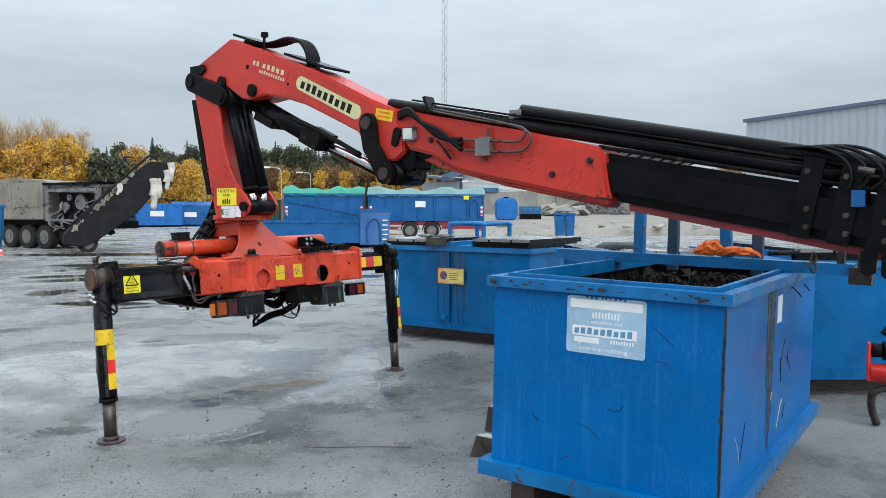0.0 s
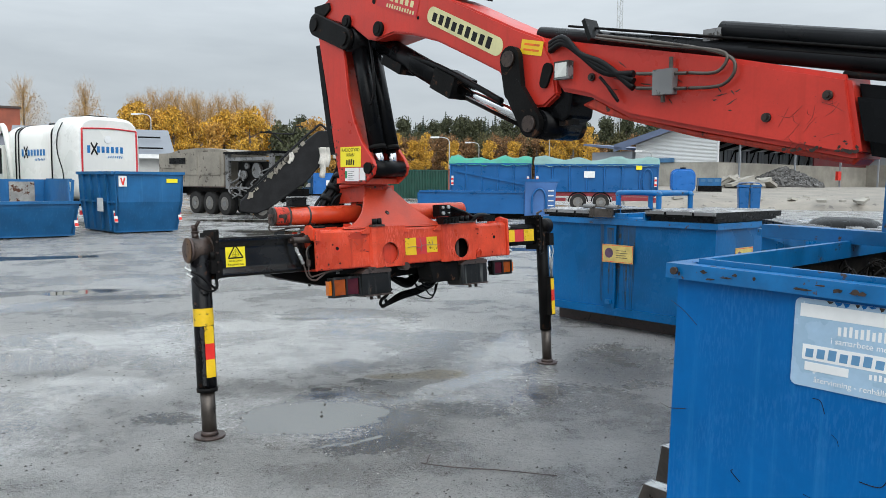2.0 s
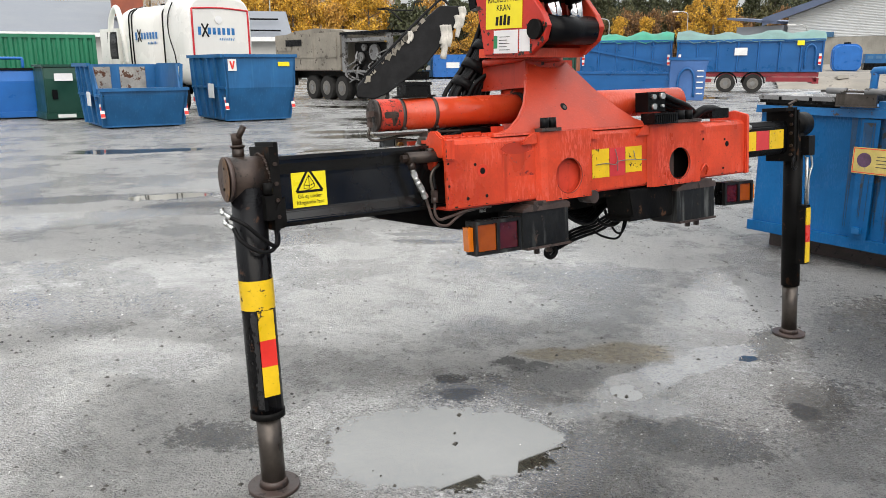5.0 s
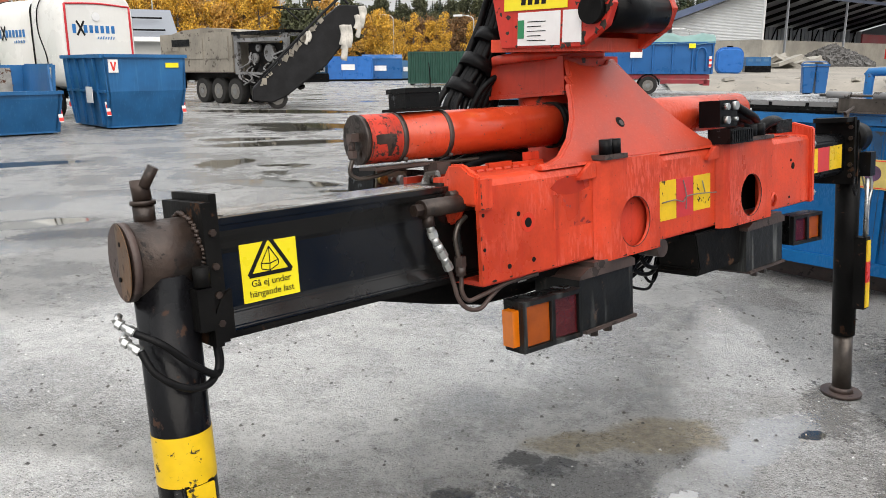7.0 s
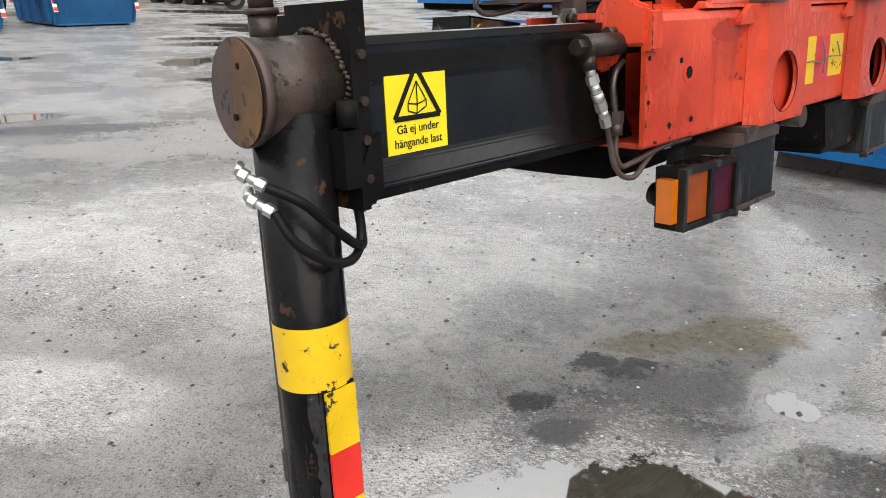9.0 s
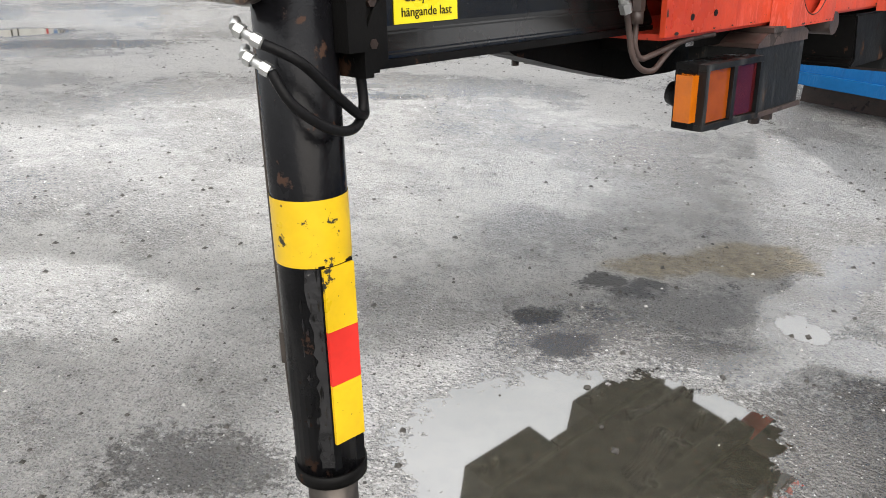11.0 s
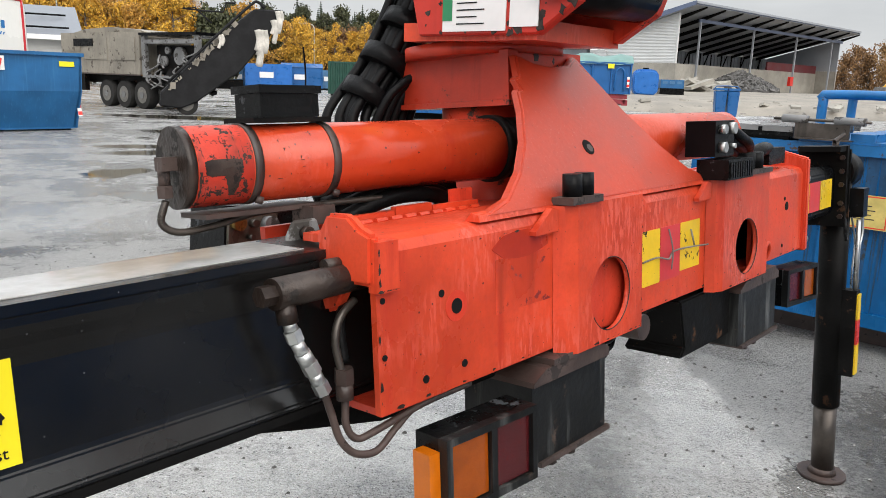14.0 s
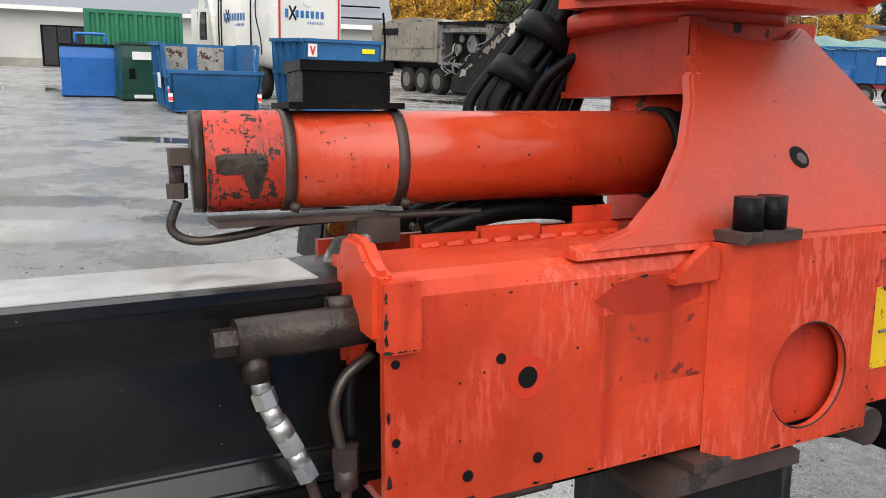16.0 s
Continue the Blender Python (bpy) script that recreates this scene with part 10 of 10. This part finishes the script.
def spruce(h, seed, mat=None):
    random.seed(seed)
    root = thing("spruce", pose(0, 0, -200), "dark green spruce in the forest edge", "tree", "forest spruces")
    part("trunk", cyl(B(), (0, 0, 0), (0, 0, h * 0.98), 0.013 * h, 7, 0.002 * h), M_BARKDARK, root)
    bm = B()
    layers = 38
    for i in range(layers):
        t = i / (layers - 1)
        z = h * (0.10 + 0.88 * t)
        r = h * 0.15 * (1 - t) ** 0.8 + 0.10
        n = 13
        for k in range(n):
            a = 6.283 * (k + random.random()) / n
            rr = r * random.uniform(0.65, 1.12)
            w = rr * 0.34 + 0.08
            c, s = math.cos(a), math.sin(a)
            drop = rr * random.uniform(0.25, 0.5)
            pts = [Vector((0, 0, z + 0.25)), Vector((rr * 0.6 * c - w * s, rr * 0.6 * s + w * c, z - drop * 0.5)), Vector((rr * c, rr * s, z - drop)), Vector((rr * 0.6 * c + w * s, rr * 0.6 * s - w * c, z - drop * 0.6))]
            v = [bm.verts.new(p) for p in pts]
            bm.faces.new((v[0], v[1], v[2])), bm.faces.new((v[0], v[2], v[3]))
    part("crown", bm, mat or M_NEEDLE, root)
    return root


def place(proto, rows):
    """Sets the prototype at the first place and copies of it at the others."""
    for i, (azm, d, turn) in enumerate(rows):
        a = radians(azm)
        m = pose(d * math.sin(a), d * math.cos(a), 0, 0, 0, turn)
        if i == 0:
            proto.matrix_world = m
        else:
            copy_thing(proto, m)


yellow = [broad_tree("yellow_birch", h, s, M_LEAF_YELLOW, "tall yellow autumn birch with thinning top", sd, 6000, 0, 0.10, 0.115) for h, s, sd in ((9.4, 2.5, 1), (8.0, 2.5, 2), (9.0, 2.2, 3), (12.6, 2.8, 30), (10.4, 2.2, 31))]
gold = [broad_tree("golden_tree", h, s, M_LEAF_GOLD, "golden-orange autumn tree with thinning leaves", sd, 4800, 0, 0.08, 0.12) for h, s, sd in ((9.0, 2.6, 4), (7.8, 2.4, 5))]
brown = [broad_tree("brown_tree", h, s, M_LEAF_BROWN, "brown half-bare deciduous tree in the wood", sd, 2600, 0, 0.06, 0.17, None, 1.5) for h, s, sd in ((8.6, 2.4, 6), (10.6, 2.2, 7))]
olive = [broad_tree("olive_tree", h, s, M_LEAF_OLIVE, "olive green tree in the wood", sd, 3000, 0, 0.08, 0.18, None, 1.5) for h, s, sd in ((10.8, 2.4, 8), (9.6, 2.6, 9))]
pine = [broad_tree("pine", h, s, M_PINE, "dark green pine with a rounded uneven crown", sd, 3600, 0, low, 0.19, M_BARKDARK, 1.7) for h, s, sd, low in ((14.4, 2.1, 40, 0.30), (13.2, 1.9, 41, 0.36), (12.2, 2.3, 42, 0.22), (7.6, 1.9, 43, 0.06))]
bare = [bare_tree(h, sd, M_LEAF_RUST) for h, sd in ((11.8, 10), (10.6, 11))]
spruces = [spruce(h, sd) for h, sd in ((15.4, 12), (14.2, 13), (16.2, 14), (12.8, 15), (7.4, 16))]

place(yellow[0], [(-31.6, 88, 0), (-26.4, 86, 120), (-34.0, 84, 60), (-32.6, 92, 200), (-28.2, 90, 20)])
place(yellow[1], [(-29.6, 90, 40), (-24.9, 92, 210), (-35.2, 90, 100), (-18.6, 98, 15)])
place(yellow[2], [(-7.6, 138, 0), (-9.4, 137, 77), (-14.9, 138, 50), (-12.0, 138, 150), (-17.4, 134, 20)])
place(yellow[3], [(-3.3, 138, 0), (-4.5, 139, 120), (-2.5, 139, 240)])
place(yellow[4], [(-14.0, 136, 0), (3.9, 142, 60), (-16.2, 138, 80), (-18.4, 130, 200)])
place(gold[0], [(-27.4, 92, 30), (-33.2, 90, 140), (-22.3, 96, 300), (-25.7, 94, 20), (-30.6, 93, 80)])
place(gold[1], [(-21.0, 98, 0), (-19.6, 102, 90), (-23.0, 99, 190), (-1.0, 148, 30), (-29.0, 88, 10)])
place(bare[0], [(-31.4, 95, 0), (-30.2, 97, 50), (-33.0, 96, 100), (-27.4, 96, 150), (-28.6, 98, 200), (-32.0, 97, 300), (-47.0, 88, 10), (-37.2, 92, 60), (-40.8, 92, 20)])
place(bare[1], [(-34.2, 94, 0), (-33.6, 93, 210), (-32.5, 95, 160), (-30.0, 94, 250), (-27.9, 95, 40), (-30.8, 93, 70), (-29.2, 95, 130), (-26.6, 97, 170), (-25.4, 96, 20), (-48.5, 92, 80)])
place(pine[3], [(-24.2, 86, 0), (-23.5, 88, 120), (-35.8, 98, 30), (-20.6, 101, 200)])
random.seed(99)
rows = [[], [], [], []]
prow = [[], [], []]
for i in range(150):
    azm = -24.0 + 28.0 * (i + random.random()) / 150
    far_by = random.uniform(156, 184)
    if random.random() < 0.42:
        rows[random.randrange(4)].append((azm, far_by, random.uniform(0, 360)))
    else:
        prow[random.randrange(3)].append((azm, far_by - 4, random.uniform(0, 360)))
rows.append([(-25.0, 99, 30), (-28.9, 101, 80)])
for p, r in zip(spruces, rows):
    place(p, r)
for p, r in zip(pine, prow):
    place(p, r)
for protos, n, d0, d1 in ((brown, 50, 140, 154), (olive, 34, 146, 160)):
    rs = [[], []]
    for i in range(n):
        rs[i % 2].append((-20.5 + 24.5 * (i + random.random()) / n, random.uniform(d0, d1), random.uniform(0, 360)))
    for p, r in zip(protos, rs):
        place(p, r)
# wood to the right of the shed
for proto, rws in ((brown[0], ((17.6, 158, 75), (18.9, 152, 33), (20.6, 128, 10), (22.6, 131, 60), (24.8, 128, 100), (27.0, 130, 30))), (brown[1], ((18.2, 164, 5), (19.7, 148, 210), (21.6, 134, 50), (23.6, 136, 140), (26.0, 134, 200))), (bare[0], ((20.0, 130, 20), (22.2, 126, 80), (24.2, 132, 120), (26.4, 127, 220)))):
    for azm, d, turn in rws:
        a = radians(azm)
        copy_thing(proto, pose(d * math.sin(a), d * math.cos(a), 0, 0, 0, turn))
random.seed(77)
bm = B()
spots = [((-150 + 11 * i + random.uniform(-3, 3), 185 + random.uniform(-6, 6), random.uniform(1.5, 6.5)), random.uniform(2.5, 4.5)) for i in range(16)]
leaf_cloud(bm, spots, 9000, 0.6)
tagged(part("undergrowth", bm, M_LEAF_OLIVE), "dense undergrowth at the forest's foot", "trees", kind="stuff")

# ---- loose grit ----

def grit(n, seed, least, most, power):
    """Small uneven stones scattered over the near yard."""
    random.seed(seed)
    bm = B()
    for i in range(n):
        x, y = random.uniform(-6.5, 2.3), 3.6 + 10.0 * random.random() ** 1.5
        s = least + most * random.random() ** power
        if math.hypot(x + 1.93, y - 6.15) < 0.5 and i % 8:
            continue
        v = [bm.verts.new((x + s * a * random.uniform(0.6, 1.3), y + s * b * random.uniform(0.6, 1.3), 0.0008 + s * c)) for a, b, c in ((-1, -1, 0), (1, -0.8, 0), (0.9, 1, 0), (-1, 0.9, 0), (0.1, 0, 1.0))]
        for f in ((0, 1, 4), (1, 2, 4), (2, 3, 4), (3, 0, 4)):
            bm.faces.new([v[k] for k in f])
    return bm


tagged(part("loose_grit", grit(9000, 55, 0.0020, 0.0085, 4.0), surface("dark_grit", (0.05, 0.046, 0.04), 0.6, 0.6, 40, 200)), "loose dark grit and pebbles on the asphalt", "gravel", kind="stuff")
tagged(part("pale_grit", grit(5000, 56, 0.0018, 0.0055, 4.0), surface("pale_grit", (0.55, 0.54, 0.52), 0.6, 0.4, 40, 200)), "loose pale stone chips on the asphalt", "gravel", kind="stuff")
twig = thing("dry_twig", pose(-0.95, 5.45, 0), "long thin dry twig lying on the asphalt", "twig")
part("stem", sweep(B(), [(0.0, 0.0, 0.008), (0.18, -0.02, 0.012), (0.42, 0.01, 0.008), (0.75, 0.0, 0.01)], 0.0035, 5), M_BROWNSTEEL, twig)
part("root_end", sweep(sweep(B(), [(0.0, 0, 0.01), (0.0, 0.04, 0.03), (0.01, 0.05, 0.05)], 0.004, 5), [(0.0, 0.0, 0.01), (-0.03, -0.02, 0.02)], 0.004, 5), M_BROWNSTEEL, twig)
